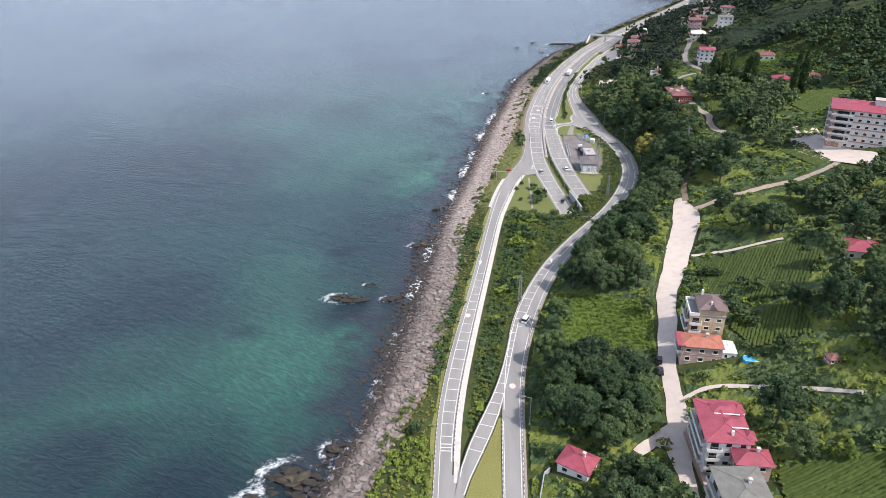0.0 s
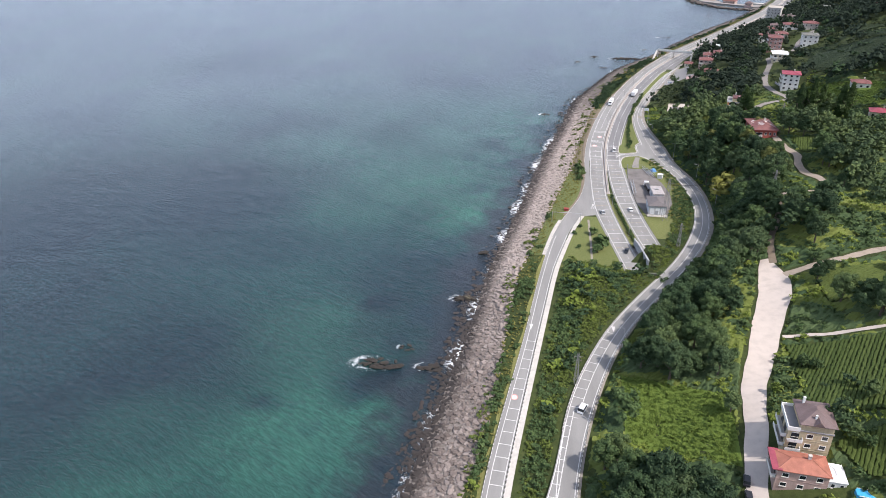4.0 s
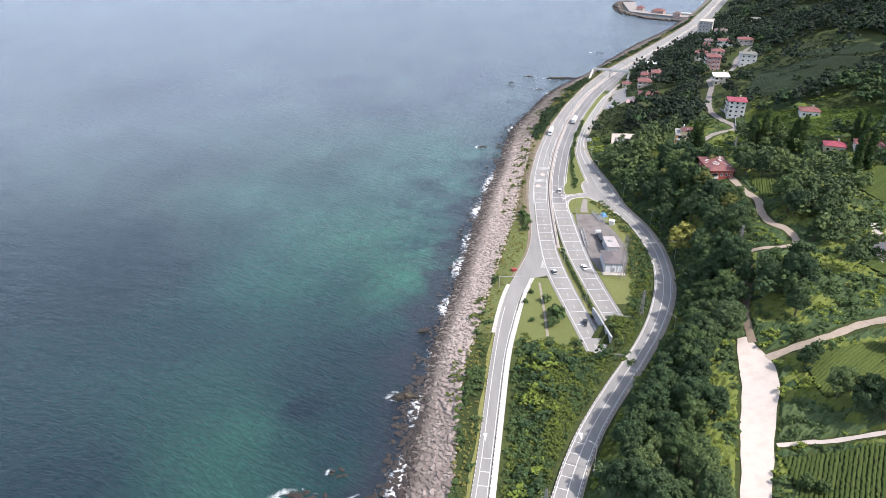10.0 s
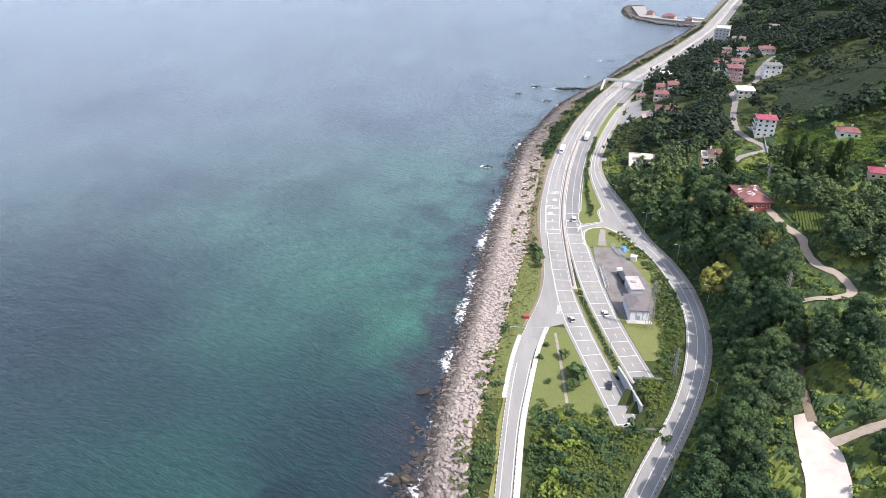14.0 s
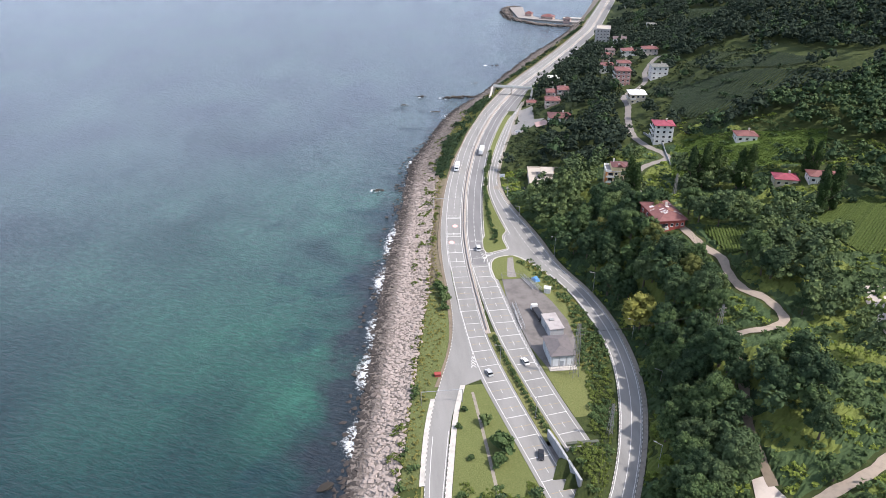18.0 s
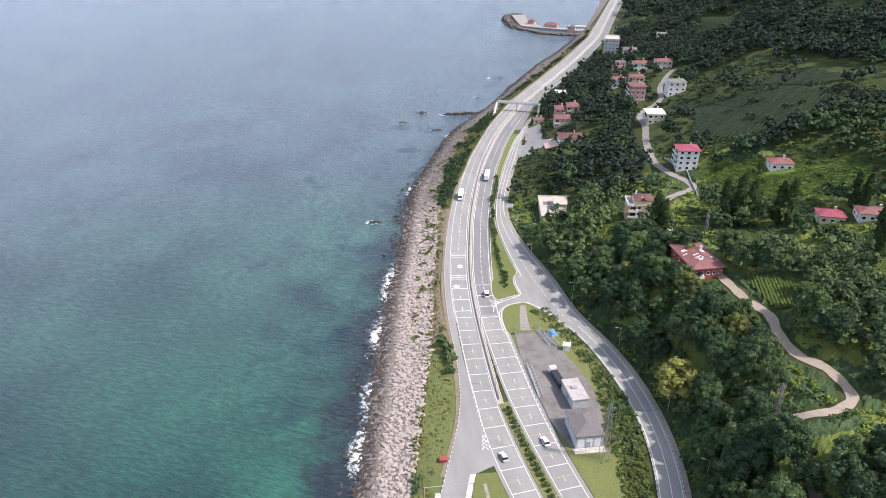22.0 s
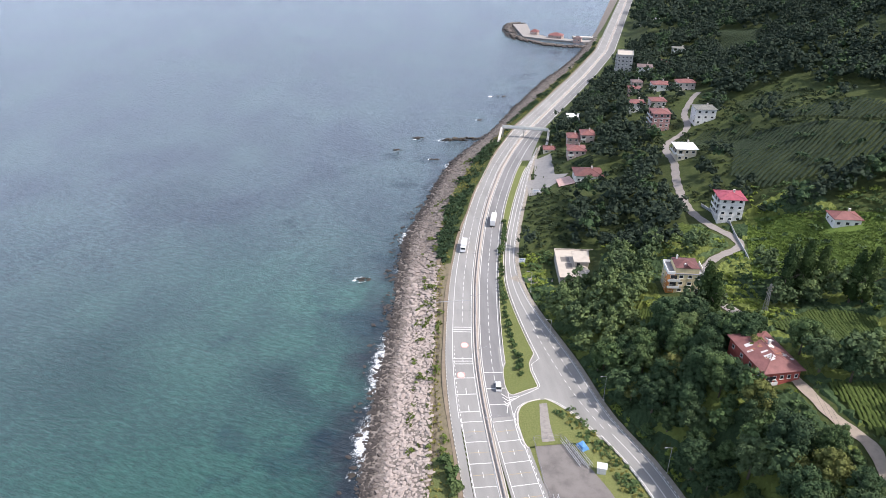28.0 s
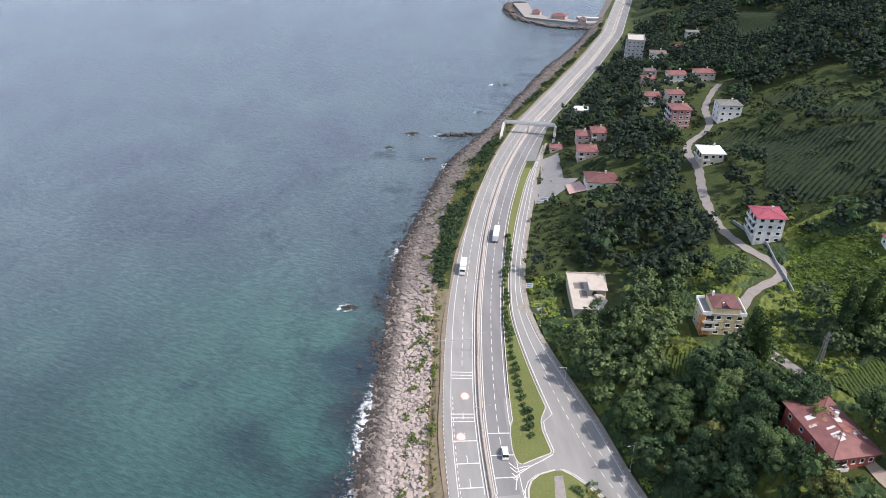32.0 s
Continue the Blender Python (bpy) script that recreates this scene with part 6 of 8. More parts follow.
def wood(x, y):
    """How thick the trees stand, from 0 to 1."""
    d = x - INLAND(y) - 3
    out = np.zeros(np.shape(x))
    out = np.where((y > 292) & (y < 528) & (x < WOOD_EDGE(y)), 1.0, out)
    out = np.where((y >= 185) & (y <= 296) & (d < 11 + 6 * wave(x, y, 40, 9)), 0.85, out)
    out = np.where((y > 112) & (y < 186) & (x < 46), 0.75, out)
    out = np.where((y > 112) & (y <= 150) & (x > 20) & (x < 30), 0.2, out)
    out = np.where((y > 128) & (y <= 150) & (x > 34) & (x < 44), 0.5, out)
    n = wave(x, y, 55, 21)
    out = np.where((y > 228) & (y < 300) & (x < DRIVE_L(y) - 5) & ((d < 22) | (n > -0.3)), 0.9, out)
    right = (x > DRIVE_R(y) + 4) & (y < 300)
    out = np.where(right, np.where((n > 0.05) & (x > 100 - 0.05 * (y - 200)), 0.9, 0.05), out)
    out = np.where((np.hypot(x - 88, y - 389) < 7) | (np.hypot(x - 107, y - 394) < 6), 0, out)
    up = (y >= 300) & (x >= WOOD_EDGE(y)) & (y < 528)
    out = np.where(up, np.where(n > 0.12, 0.85, 0.10), out)
    out = np.where((y > 304) & (y < 349) & (x > 92) & (x < 150) & (n > -0.75), 0.95, out)
    out = np.where((y > 362) & (y < 425) & (x > 128) & (x < 164) & (n > -0.6), 0.95, out)
    far = (y >= 528)
    out = np.where(far, np.where((n > -0.5) & (d > 8), 0.9, 0.15), out)
    high = x - INLAND(y) > 150
    out = np.where(high, np.where(wave(x, y, 90, 33) > -0.35, 0.92, 0.25), out)
    out = np.where((d > 4) & (d < 24) & (y > 545) & (y < 620), 0.05, out)
    out = np.where((d > 4) & (d < 36) & (y > 620) & (y < 705), 0.08, out)
    out = np.where((y > 536) & (y < 690) & (x > 168) & (x < 275) & (wave(x, y, 40, 34) < 0.55), 0.10, out)
    out = np.where((x > 97) & (x < 113) & (y > 374) & (y < 388), 0.9, out)
    out = np.where(inside(x, y, MEADOW), 0.03, out)
    out = np.where(inside(x, y, GLADE), 0.02, out)
    out = np.where((x < 74) & (y > 517) & (y < 545), 0, out)
    out = np.where((x > 90) & (x < 104) & (y > 473) & (y < 489), 0, out)
    out = np.where((x > 104) & (x < 123) & (y > 404) & (y < 429), 0, out)
    return np.where(d < 1.5, 0, out)


def candidates(x0, x1, y0, y1, gap, seed):
    rng = np.random.RandomState(seed)
    gx, gy = np.meshgrid(np.arange(x0, x1, gap), np.arange(y0, y1, gap))
    x, y = gx.ravel() + rng.uniform(-0.42, 0.42, gx.size) * gap, gy.ravel() + rng.uniform(-0.42, 0.42, gx.size) * gap
    return x, y, rng.uniform(0, 1, x.size), rng


# single trees where the camera passes nearest
x, y, u, rng = candidates(10, 130, 120, 470, 5.2, 4)
keep = (u < wood(x, y)) & is_free(x, y, 2.2, 9) & ~in_fields(x, y) & (x > INLAND(y) + np.where(y < 335, 6.0, 4.5))
x, y = x[keep], y[keep]
order = rng.permutation(len(x))[:270]
for i in order:
    k = [0, 1, 2, 3, 0, 3, 5, 1][rng.randint(8)]
    if x[i] - INLAND(y[i]) < (9 if y[i] < 335 else 6):
        k = [4, 5, 2][rng.randint(3)]
    plant(KINDS[k], float(x[i]), float(y[i]), float(rng.uniform(0.85, 1.3)), turn=float(rng.uniform(0, 360)))
left = np.ones(len(x), bool)
left[order] = False

# the rest of the woods
THIN = [crown(40 + k, t, w, c, n, 0.55, "round", 3, 6) for k, (t, w, c, n) in enumerate(((12.5, 4.8, 12, 230), (11.0, 4.2, 11, 200), (14.0, 5.2, 13, 260), (8.0, 3.4, 8, 130)))]
SPARSE = [crown(50 + k, t, w, c, n, 0.80, "round", 3, 5) for k, (t, w, c, n) in enumerate(((11.5, 5.0, 6, 56), (10.0, 4.4, 6, 50), (13.0, 5.4, 7, 62), (8.0, 3.8, 5, 40)))]


def woods(name, x, y, mats, label, seed, lo=0.7, hi=1.1, kinds=THIN):
    rng = np.random.RandomState(seed)
    z = height(x, y)
    for m, (mat, share) in enumerate(mats):
        pick = (rng.uniform(0, 1, len(x)) < share) if m < len(mats) - 1 else np.ones(len(x), bool)
        items = [(int(rng.randint(4)), (px, py, pz - 0.6), (s, s, s * rng.uniform(0.85, 1.15)), rng.uniform(0, 6.28)) for px, py, pz, s in zip(x[pick], y[pick], z[pick], rng.uniform(lo, hi, pick.sum()))]
        if items:
            put(name, big_mesh(name, *scatter(items, kinds), mat), None, label, "woods", "", "stuff")
        x, y, z = x[~pick], y[~pick], z[~pick]


woods("woods", x[left], y[left], [(LEAF_DEEP, 0.45), (LEAF_MID, 1)], "thick green wood above the landside road", 8, 0.85, 1.25)
x, y, u, rng = candidates(22, 330, -40, 530, 5.8, 5)
keep = (u < wood(x, y)) & is_free(x, y, 2.5, 9) & ~in_fields(x, y) & (x > INLAND(y) + 5) & ~((x < 130) & (y < 470) & (y > 120))
near_ = keep & (x < 165)
woods("woods", x[near_], y[near_], [(LEAF_DEEP, 0.55), (LEAF_MID, 1)], "clumps of green trees between the tea fields", 9, 0.85, 1.3)
far_ = keep & (x >= 165)
woods("woods", x[far_], y[far_], [(LEAF_DEEP, 0.6), (LEAF_MID, 1)], "clumps of green trees higher on the slope", 11, 0.9, 1.35, SPARSE)
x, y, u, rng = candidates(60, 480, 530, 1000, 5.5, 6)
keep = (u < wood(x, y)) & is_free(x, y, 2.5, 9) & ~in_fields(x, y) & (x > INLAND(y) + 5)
# most of these crowns carry cloud shade in their leaf colour
woods("woods", x[keep], y[keep], [(LEAF_SHADED, 0.9), (LEAF_DEEP, 1)], "green woods round the village, most leaves painted shaded", 10, 0.85, 1.3, SPARSE)
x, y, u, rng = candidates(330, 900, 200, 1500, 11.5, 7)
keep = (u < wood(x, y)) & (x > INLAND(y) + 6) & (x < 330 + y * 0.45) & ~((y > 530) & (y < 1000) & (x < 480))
woods("woods", x[keep], y[keep], [(LEAF_SHADED, 0.85), (LEAF_DEEP, 1)], "woods on the far upper hillside, most leaves painted shaded", 12, 1.4, 2.1, SPARSE)

# bushes that cover the ground between
BUSHES = []
for k, (w, n) in enumerate(((1.0, 22), (1.3, 28), (0.8, 18))):
    rng = np.random.RandomState(70 + k)
    c = np.stack([rng.uniform(-0.5, 0.5, 3) * w, rng.uniform(-0.5, 0.5, 3) * w, rng.uniform(0.3, 0.6, 3) * w], -1)
    sp = sprays(c, np.full(3, 0.6 * w), n, 0.40, rng, 0.8, 0.0).reshape(-1, 3)
    BUSHES.append((sp, np.arange(len(sp)).reshape(-1, 4)))


def bushes(name, x, y, mat, label, seed, lo, hi):
    rng = np.random.RandomState(seed)
    z = height(x, y)
    items = [(int(rng.randint(3)), (px, py, pz), (s, s, s * rng.uniform(0.7, 1.1)), rng.uniform(0, 6.28)) for px, py, pz, s in zip(x, y, z, rng.uniform(lo, hi, len(x)))]
    put(name, big_mesh(name, *scatter(items, BUSHES), mat), None, label, "undergrowth", "", "stuff")


x, y, u, rng = candidates(8, 260, -40, 760, 2.3, 14)
d = x - INLAND(y)
keep = (d > 2.6) & is_free(x, y, 0.6) & ~in_fields(x, y) & (wood(x, y) < 0.8) & (u < np.where(y > 560, 0.42, 0.75))
x, y = x[keep], y[keep]
n = wave(x, y, 28, 41) + 0.4 * wave(x, y, 9, 42)
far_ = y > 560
# the cloud shade over this slope lies in the bracken's colour
bushes("undergrowth", x[far_], y[far_], BRACKEN_SHADED, "shade-painted bracken on the slope round the village", 13, 0.9, 1.9)
x, y, n = x[~far_], y[~far_], n[~far_]
bushes("undergrowth", x[n > -0.05], y[n > -0.05], LEAF_LIGHT, "bright green brush on the open slope", 15, 0.8, 1.6)
bushes("undergrowth", x[n <= -0.05], y[n <= -0.05], LEAF_MID, "green brush and bracken on the slope", 16, 0.8, 1.8)
# a lumpy cover of low brush and bracken over the open slopes
bx, by = np.meshgrid(np.arange(0, 128, 0.95), np.arange(112, 545, 0.95))
bx = bx + INLAND(by) + 2.2
rng = np.random.RandomState(77)
jx, jy = bx + rng.uniform(-0.3, 0.3, bx.shape), by + rng.uniform(-0.3, 0.3, bx.shape)
rough_ = rng.uniform(0, 1, bx.shape)
soft_ = (rough_ + np.roll(rough_, 1, 0) + np.roll(rough_, 1, 1) + np.roll(np.roll(rough_, 1, 0), 1, 1)) / 4
rise_ = 0.1 + 0.55 * rough_ + 1.1 * np.clip(soft_ - 0.35, 0, 1) + 0.35 * wave(jx, jy, 12, 78)
keep_ = is_free(jx, jy, 0.7) & ~in_fields(jx, jy)
grid = np.arange(bx.size).reshape(bx.shape)
quad = np.stack([grid[:-1, :-1], grid[:-1, 1:], grid[1:, 1:], grid[1:, :-1]], -1).reshape(-1, 4)
lumps = np.stack([jx, jy, height(jx, jy) + np.where(keep_, rise_, -0.4)], -1).reshape(-1, 3)
open_q = keep_.ravel()[quad].any(1)
tone = (wave(jx, jy, 34, 79) + 0.6 * wave(jx, jy, 11, 80)).ravel()[quad[:, 0]]
for pick, mat, lab in ((tone > 0.15, LEAF_BRUSH, "low bright green brush covering the slope"), (tone <= 0.15, LEAF_MID, "low green bracken covering the slope")):
    use, inv = np.unique(quad[open_q & pick], return_inverse=True)
    put("undergrowth", big_mesh("undergrowth", lumps[use], inv.reshape(-1, 4), mat), None, lab, "undergrowth", "", "stuff")
# thicket over the tunnel between the two roads
x, y, u, rng = candidates(-8, 74, 140, 372, 1.25, 17)
over = (x > RAMP_R(y) + 2.3) & (x < LINK_L(y) - 1.9) & is_free(x, y, 0.2)
over &= np.where(y > 306, (x > RC_R(y) + 4) | ((x < LC_L(y) - 2.5) & (y < 318 + 4 * wave(x, y, 14, 77))) | ((x > LC_R(y) + 4.5) & (y < 329)), True)
over &= ~((y < 212) & (x < LINK_B(y) + 1.2) & (x > LINK_A(y) - 1.2)) & ~((y < 164) & (x > LINK_B(y)))
over &= ~((y > 336) & (x < np.interp(y, [336, 350, 372], [52, 56.5, 61])))
over |= (x > LC_R(y) + 2.4) & (x < LC_R(y) + 5) & (y < 313) & (y > 300)
x, y = x[over], y[over]
n = wave(x, y, 22, 51) + 0.5 * wave(x, y, 7, 52)
tuft = rng.uniform(0, 1, len(x))
bushes("thicket", x[n > -0.15], y[n > -0.15], LEAF_BRUSH, "dense bright green thicket between the two roads", 18, 0.5, 1.0)
bushes("thicket", x[n <= -0.15], y[n <= -0.15], LEAF_MID, "dense dark green thicket between the two roads", 19, 0.55, 1.25)
inner = (x > RAMP_R(y) + 5.5) & (x < LINK_L(y) - 5.0) & (y < 318)
tall_ = (tuft < 0.05) & (n < 0.5) & inner
bushes("thicket", x[tall_], y[tall_], LEAF_DEEP, "taller dark shrubs standing out of the thicket", 29, 1.6, 2.8)
tall_ = (tuft > 0.96) & (n > -0.3) & inner
bushes("thicket", x[tall_], y[tall_], LEAF_LIGHT, "taller light green shrubs standing out of the thicket", 30, 1.3, 2.2)
# scrub on the bank below the curve and on the strip above the boulders
x, y, u, rng = candidates(44, 84, 372, 452, 1.5, 20)
over = (x > np.interp(y, [372, 390, 410, 430, 441, 452], [58.5, 64, 65.5, 62.5, 58, 54])) & (x < LINK_L(y) - 0.8)
mix_ = rng.uniform(0, 1, x.size) < 0.25
bushes("thicket", x[over & mix_], y[over & mix_], LEAF_DRY, "dry yellowing scrub on the bank inside the curve", 25, 0.6, 1.0)
over &= ~mix_
bushes("thicket", x[over], y[over], LEAF_MID, "hedge like scrub on the bank inside the curve", 21, 0.7, 1.3)
x, y, u, rng = candidates(-75, 290, -40, 1080, 1.6, 22)
t = (x - ROCKTOP(y)) / np.maximum(2, sea_edge(y) - np.where(y < 322, 1.0, 2.6) - ROCKTOP(y))
t = np.where(x < ROCKTOP(y), (x - ROCKTOP(y)) / 18, t)
n = wave(x, y, 30, 61) + 0.6 * wave(x, y, 8, 62)
over = (t > 0.03) & (t < 0.97)
tall_ = over & (n > np.where(y > 540, -0.2, np.where(y > 430, 0.3, np.where(y > 330, 0.7, np.where(y < 185, -0.2, 0.3))))) & (u < 0.85)
low_ = over & ~tall_ & (u < 0.8)
bushes("verge_scrub", x[tall_ & (y < 185)], y[tall_ & (y < 185)], LEAF_LIGHT, "bright green bushes below the slip road", 27, 0.7, 1.4)
tall_ &= y >= 185
bushes("verge_scrub", x[tall_ & (y < 430)], y[tall_ & (y < 430)], LEAF_MID, "green bushes along the top of the boulders", 23, 0.7, 1.5)
mid_ = tall_ & (y >= 430) & (y < 560)
bushes("verge_scrub", x[mid_], y[mid_], LEAF_BRUSH, "yellowish green bushes dotted over the dry strip", 33, 0.6, 1.4)
bushes("verge_scrub", x[tall_ & (y >= 560)], y[tall_ & (y >= 560)], LEAF_DEEP, "dark green bushes along the top of the far boulders", 28, 0.8, 1.9)
bushes("verge_grass", x[low_], y[low_], LEAF_DRY, "rough yellow green grass above the boulders", 24, 0.35, 0.75)

# shrubs that root between the upper boulders
n = wave(x, y, 17, 63) + 0.7 * wave(x, y, 6, 64)
up_ = (t > np.where(y > 430, -0.42, -0.22)) & (t <= 0.04) & (n > np.where(y > 430, 0.45, 0.55)) & (y > 120) & (y < 700) & (u < 0.7)
bushes("verge_scrub", x[up_], y[up_], LEAF_BRUSH, "green shrubs rooted between the upper boulders", 26, 0.6, 1.2)

# tea rows and brush fields
for poly, turn, sort in FIELDS:
    a = radians(turn)
    ux, uy = np.array([math.cos(a), math.sin(a)]), np.array([-math.sin(a), math.cos(a)])
    P = np.array(poly, float)
    c = P.mean(0)
    lu, lv = (P - c) @ ux, (P - c) @ uy
    rng = np.random.RandomState(int(turn * 7 + P[0, 0]))
    if sort == 1:
        vs, qs, n = [], [], 0
        wide = 2.3 if c[1] > 545 else 1.0
        for w in np.arange(lv.min(), lv.max(), 1.08 * wide):
            s = np.arange(lu.min(), lu.max(), 0.9)
            p = c + s[:, None] * ux + (w + rng.normal(scale=0.08, size=len(s)))[:, None] * uy
            ok = inside(p[:, 0], p[:, 1], poly) & is_free(p[:, 0], p[:, 1], 0.8)
            runs = np.split(np.arange(len(s)), np.where(np.diff(ok.astype(int)) != 0)[0] + 1)
            for g in runs:
                if len(g) < 4 or not ok[g[0]]:
                    continue
                q = p[g]
                z = height(q[:, 0], q[:, 1])
                top = (0.75 + rng.uniform(-0.16, 0.16, len(g))) * wide ** 0.6
                prof = [(-0.54, 0.68), (-0.34, 0.93), (0.0, 1.0), (0.34, 0.93), (0.54, 0.68)]
                for off_, f in prof:
                    o = off_ * (0.5 + 0.5 * wide) * (0.82 if wide > 1 else 1) + rng.normal(scale=0.07 * wide, size=len(g))
                    vs.append(np.column_stack([q + o[:, None] * uy, z + top * f]))
                i = np.arange(5 * len(g)).reshape(5, len(g)) + n
                qs.append(np.stack([i[:-1, :-1], i[:-1, 1:], i[1:, 1:], i[1:, :-1]], -1).reshape(-1, 4))
                n += 5 * len(g)
        if vs:
            # beyond y 545 the rows take the colour with painted cloud shade
            put("tea_field", big_mesh("tea_field", np.vstack(vs), np.vstack(qs), LEAF_TEA_SHADED if c[1] > 545 else LEAF_TEA, False), None, "close rows of clipped green tea bushes", "tea field", "tea fields on the hillside", "stuff")
    else:
        gx, gy = np.meshgrid(np.arange(P[:, 0].min(), P[:, 0].max(), 1.15), np.arange(P[:, 1].min(), P[:, 1].max(), 1.15))
        gx, gy = gx.ravel() + rng.uniform(-0.5, 0.5, gx.size), gy.ravel() + rng.uniform(-0.5, 0.5, gx.size)
        ok = inside(gx, gy, poly) & is_free(gx, gy, 0.8)
        edge = np.concatenate([np.linspace(p, q, 7)[:-1] for p, q in zip(P, np.roll(P, -1, 0))])
        v = np.concatenate([c + (edge - c) * f for f in np.linspace(1, 0.02, 12)])
        v = np.column_stack([v, height(v[:, 0], v[:, 1]) + 0.12])
        i = np.arange(len(v)).reshape(12, -1)
        put("crop_floor", big_mesh("crop_floor", v, np.stack([i[:-1], np.roll(i[:-1], -1, 1), np.roll(i[1:], -1, 1), i[1:]], -1).reshape(-1, 4), LEAF_CROP, True), None, "low bright green crop cover", "field", "", "structure")
        bushes("brush_field", gx[ok], gy[ok], LEAF_CROP, "bright green field of knee high crops", 31, 0.5, 0.85)

# bushes dotted over the terraces and the open fields
x, y, u, rng = candidates(70, 275, 180, 690, 6.5, 61)
spot_ = in_fields(x, y) & is_free(x, y, 1.0) & (u < np.where(y > 545, 0.22, 0.12)) & ~((x < 60) & (y < 240))
bushes("terrace_shrubs", x[spot_], y[spot_], LEAF_DEEP, "dark shrubs dotted over the tea terraces", 62, 1.2, 2.8)

x, y, u, rng = candidates(140, 230, 468, 540, 3.2, 63)
spot_ = in_fields(x, y) & is_free(x, y, 1.0) & (u < 0.3 + 0.25 * wave(x, y, 25, 64))
bushes("terrace_shrubs", x[spot_], y[spot_], LEAF_MID, "green shrubs scattered over the bright field", 65, 0.8, 1.9)

# hedge and shrubs in the grass strips
rng = np.random.RandomState(3)
for y in np.arange(340, 394, 2.1):
    x = float(LC_R(np.array(y)) * 0.5 + RC_L(np.array(y)) * 0.5) + 0.3
    plant(SHRUB, x, float(y), float(rng.uniform(0.32, 0.5)), ROAD_Z)
for y in np.arange(472, 600, 3.4):
    x = float(med(np.array(y), 9.9)) * 0.62 + float(LINK_L(np.array(y))) * 0.38 + rng.uniform(-0.8, 0.8)
    plant(SHRUB, x, float(y), float(rng.uniform(0.35, 0.72)), ROAD_Z)
for x, y, s in ((21, 346, 1.0), (23.5, 336, 1.2), (24.5, 333, 1.6), (22, 328, 1.1), (15, 353, 0.5), (12, 345, 0.5), (14, 331, 0.5), (17, 421, 1.0), (16.5, 427, 1.1), (15.5, 415, 0.8), (15, 432, 1.0), (16, 424, 0.8)):
    plant(SHRUB, x, y, s)


# ---- compound beside the right carriageway ----
def prism(pts, z0, z1):
    """A block over a plan outline given counter-clockwise."""
    n = len(pts)
    v = [(x, y, z0) for x, y in pts] + [(x, y, z1) for x, y in pts]
    return v, [tuple(reversed(range(n))), tuple(range(n, 2 * n))] + [(i, (i + 1) % n, n + (i + 1) % n, n + i) for i in range(n)]


def bar(a, b, r, sides=5):
    """A round bar between two points."""
    a, b = Vector(a), Vector(b)
    q = (b - a).to_track_quat("Z", "Y")
    ring = [q @ Vector((r * math.cos(6.283 * i / sides), r * math.sin(6.283 * i / sides), 0)) for i in range(sides)]
    v = [tuple(p + o) for p in (a, b) for o in ring]
    return v, [(i, (i + 1) % sides, sides + (i + 1) % sides, sides + i) for i in range(sides)] + [tuple(reversed(range(sides))), tuple(range(sides, 2 * sides))]


YARD_TAR = plain("dark stained yard tarmac", (0.17, 0.155, 0.145), 0.9, vary=0.35, scale=0.25, bump=0.2)
yard_poly = [(48.5, 371), (58.5, 371.5), (63, 389), (63.5, 402), (61, 416), (56, 433), (52.6, 439.3), (43.9, 439.3), (42.6, 420), (44.7, 386)]
put("yard", mesh("yard", *prism(yard_poly, 4.6, 5.47), YARD_TAR), None, "dark stained tarmac yard inside a fence", "yard", "", "structure")
PANEL = plain("pale grey wall panels", (0.42, 0.43, 0.44), 0.7, vary=0.15, scale=0.5, grime=0.5)
hall = new("service_building")
hall.location = (49.2, 372.8, 5.47)
tagged(hall, "grey panelled service building with a dark hipped roof", "building")
part("wall", [box_faces(0, 8.4, 0, 12, -0.4, 5)], PANEL, hall)
part("roof", [hip_roof(8.4, 12, 5, 1.5, 0.5)], plain("dark grey roof sheeting", (0.14, 0.125, 0.125), 0.8, vary=0.2, scale=0.7), hall)
for k in range(6):
    part("wall_panel", [box_faces(-0.08, -0.005, 0.5 + k * 1.9, 1.9 + k * 1.9, 0.5, 4.4)], wall_paint((0.52, 0.55, 0.58)), hall)
for k in range(3):
    part("wall_panel", [box_faces(0.6 + k * 2.6, 2.6 + k * 2.6, -0.08, -0.005, 0.3, 3.9)], wall_paint((0.62, 0.64, 0.66)), hall)
part("door", [box_faces(3.2, 4.6, -0.14, -0.085, 0, 2.4)], wall_paint((0.3, 0.32, 0.34)), hall)
part("step", [box_faces(-0.8, 9.2, -2.4, -0.1, -0.3, 0.12)], CONCRETE, hall)
shed = new("service_building")
shed.matrix_world = pose(53.3, 390.4, 5.47, 0, 0, 4)
tagged(shed, "low pale flat roofed service building", "building")
part("wall", [box_faces(0, 5.4, 0, 10.8, -0.4, 3.8)], PANEL, shed)
part("roof", [box_faces(-0.25, 5.65, -0.25, 11.05, 3.8, 4.15)], plain("pale bitumen roof", (0.38, 0.35, 0.34), 0.85, vary=0.25, scale=0.5), shed)
part("vent", [box_faces(1.6, 3.4, 5.4, 6.8, 4.15, 4.6)], wall_paint((0.3, 0.3, 0.3)), shed)
part("door", [box_faces(-0.05, -0.005, 4.0, 6.4, 0, 2.6)], wall_paint((0.25, 0.27, 0.3)), shed)
cabin = new("site_cabin")
cabin.matrix_world = pose(59.2, 423.4, 5.47, 0, 0, -20)
tagged(cabin, "small white flat roofed site cabin", "cabin")
part("wall", [box_faces(0, 2.6, 0, 2.2, -0.3, 2.2)], wall_paint((0.7, 0.69, 0.66)), cabin)
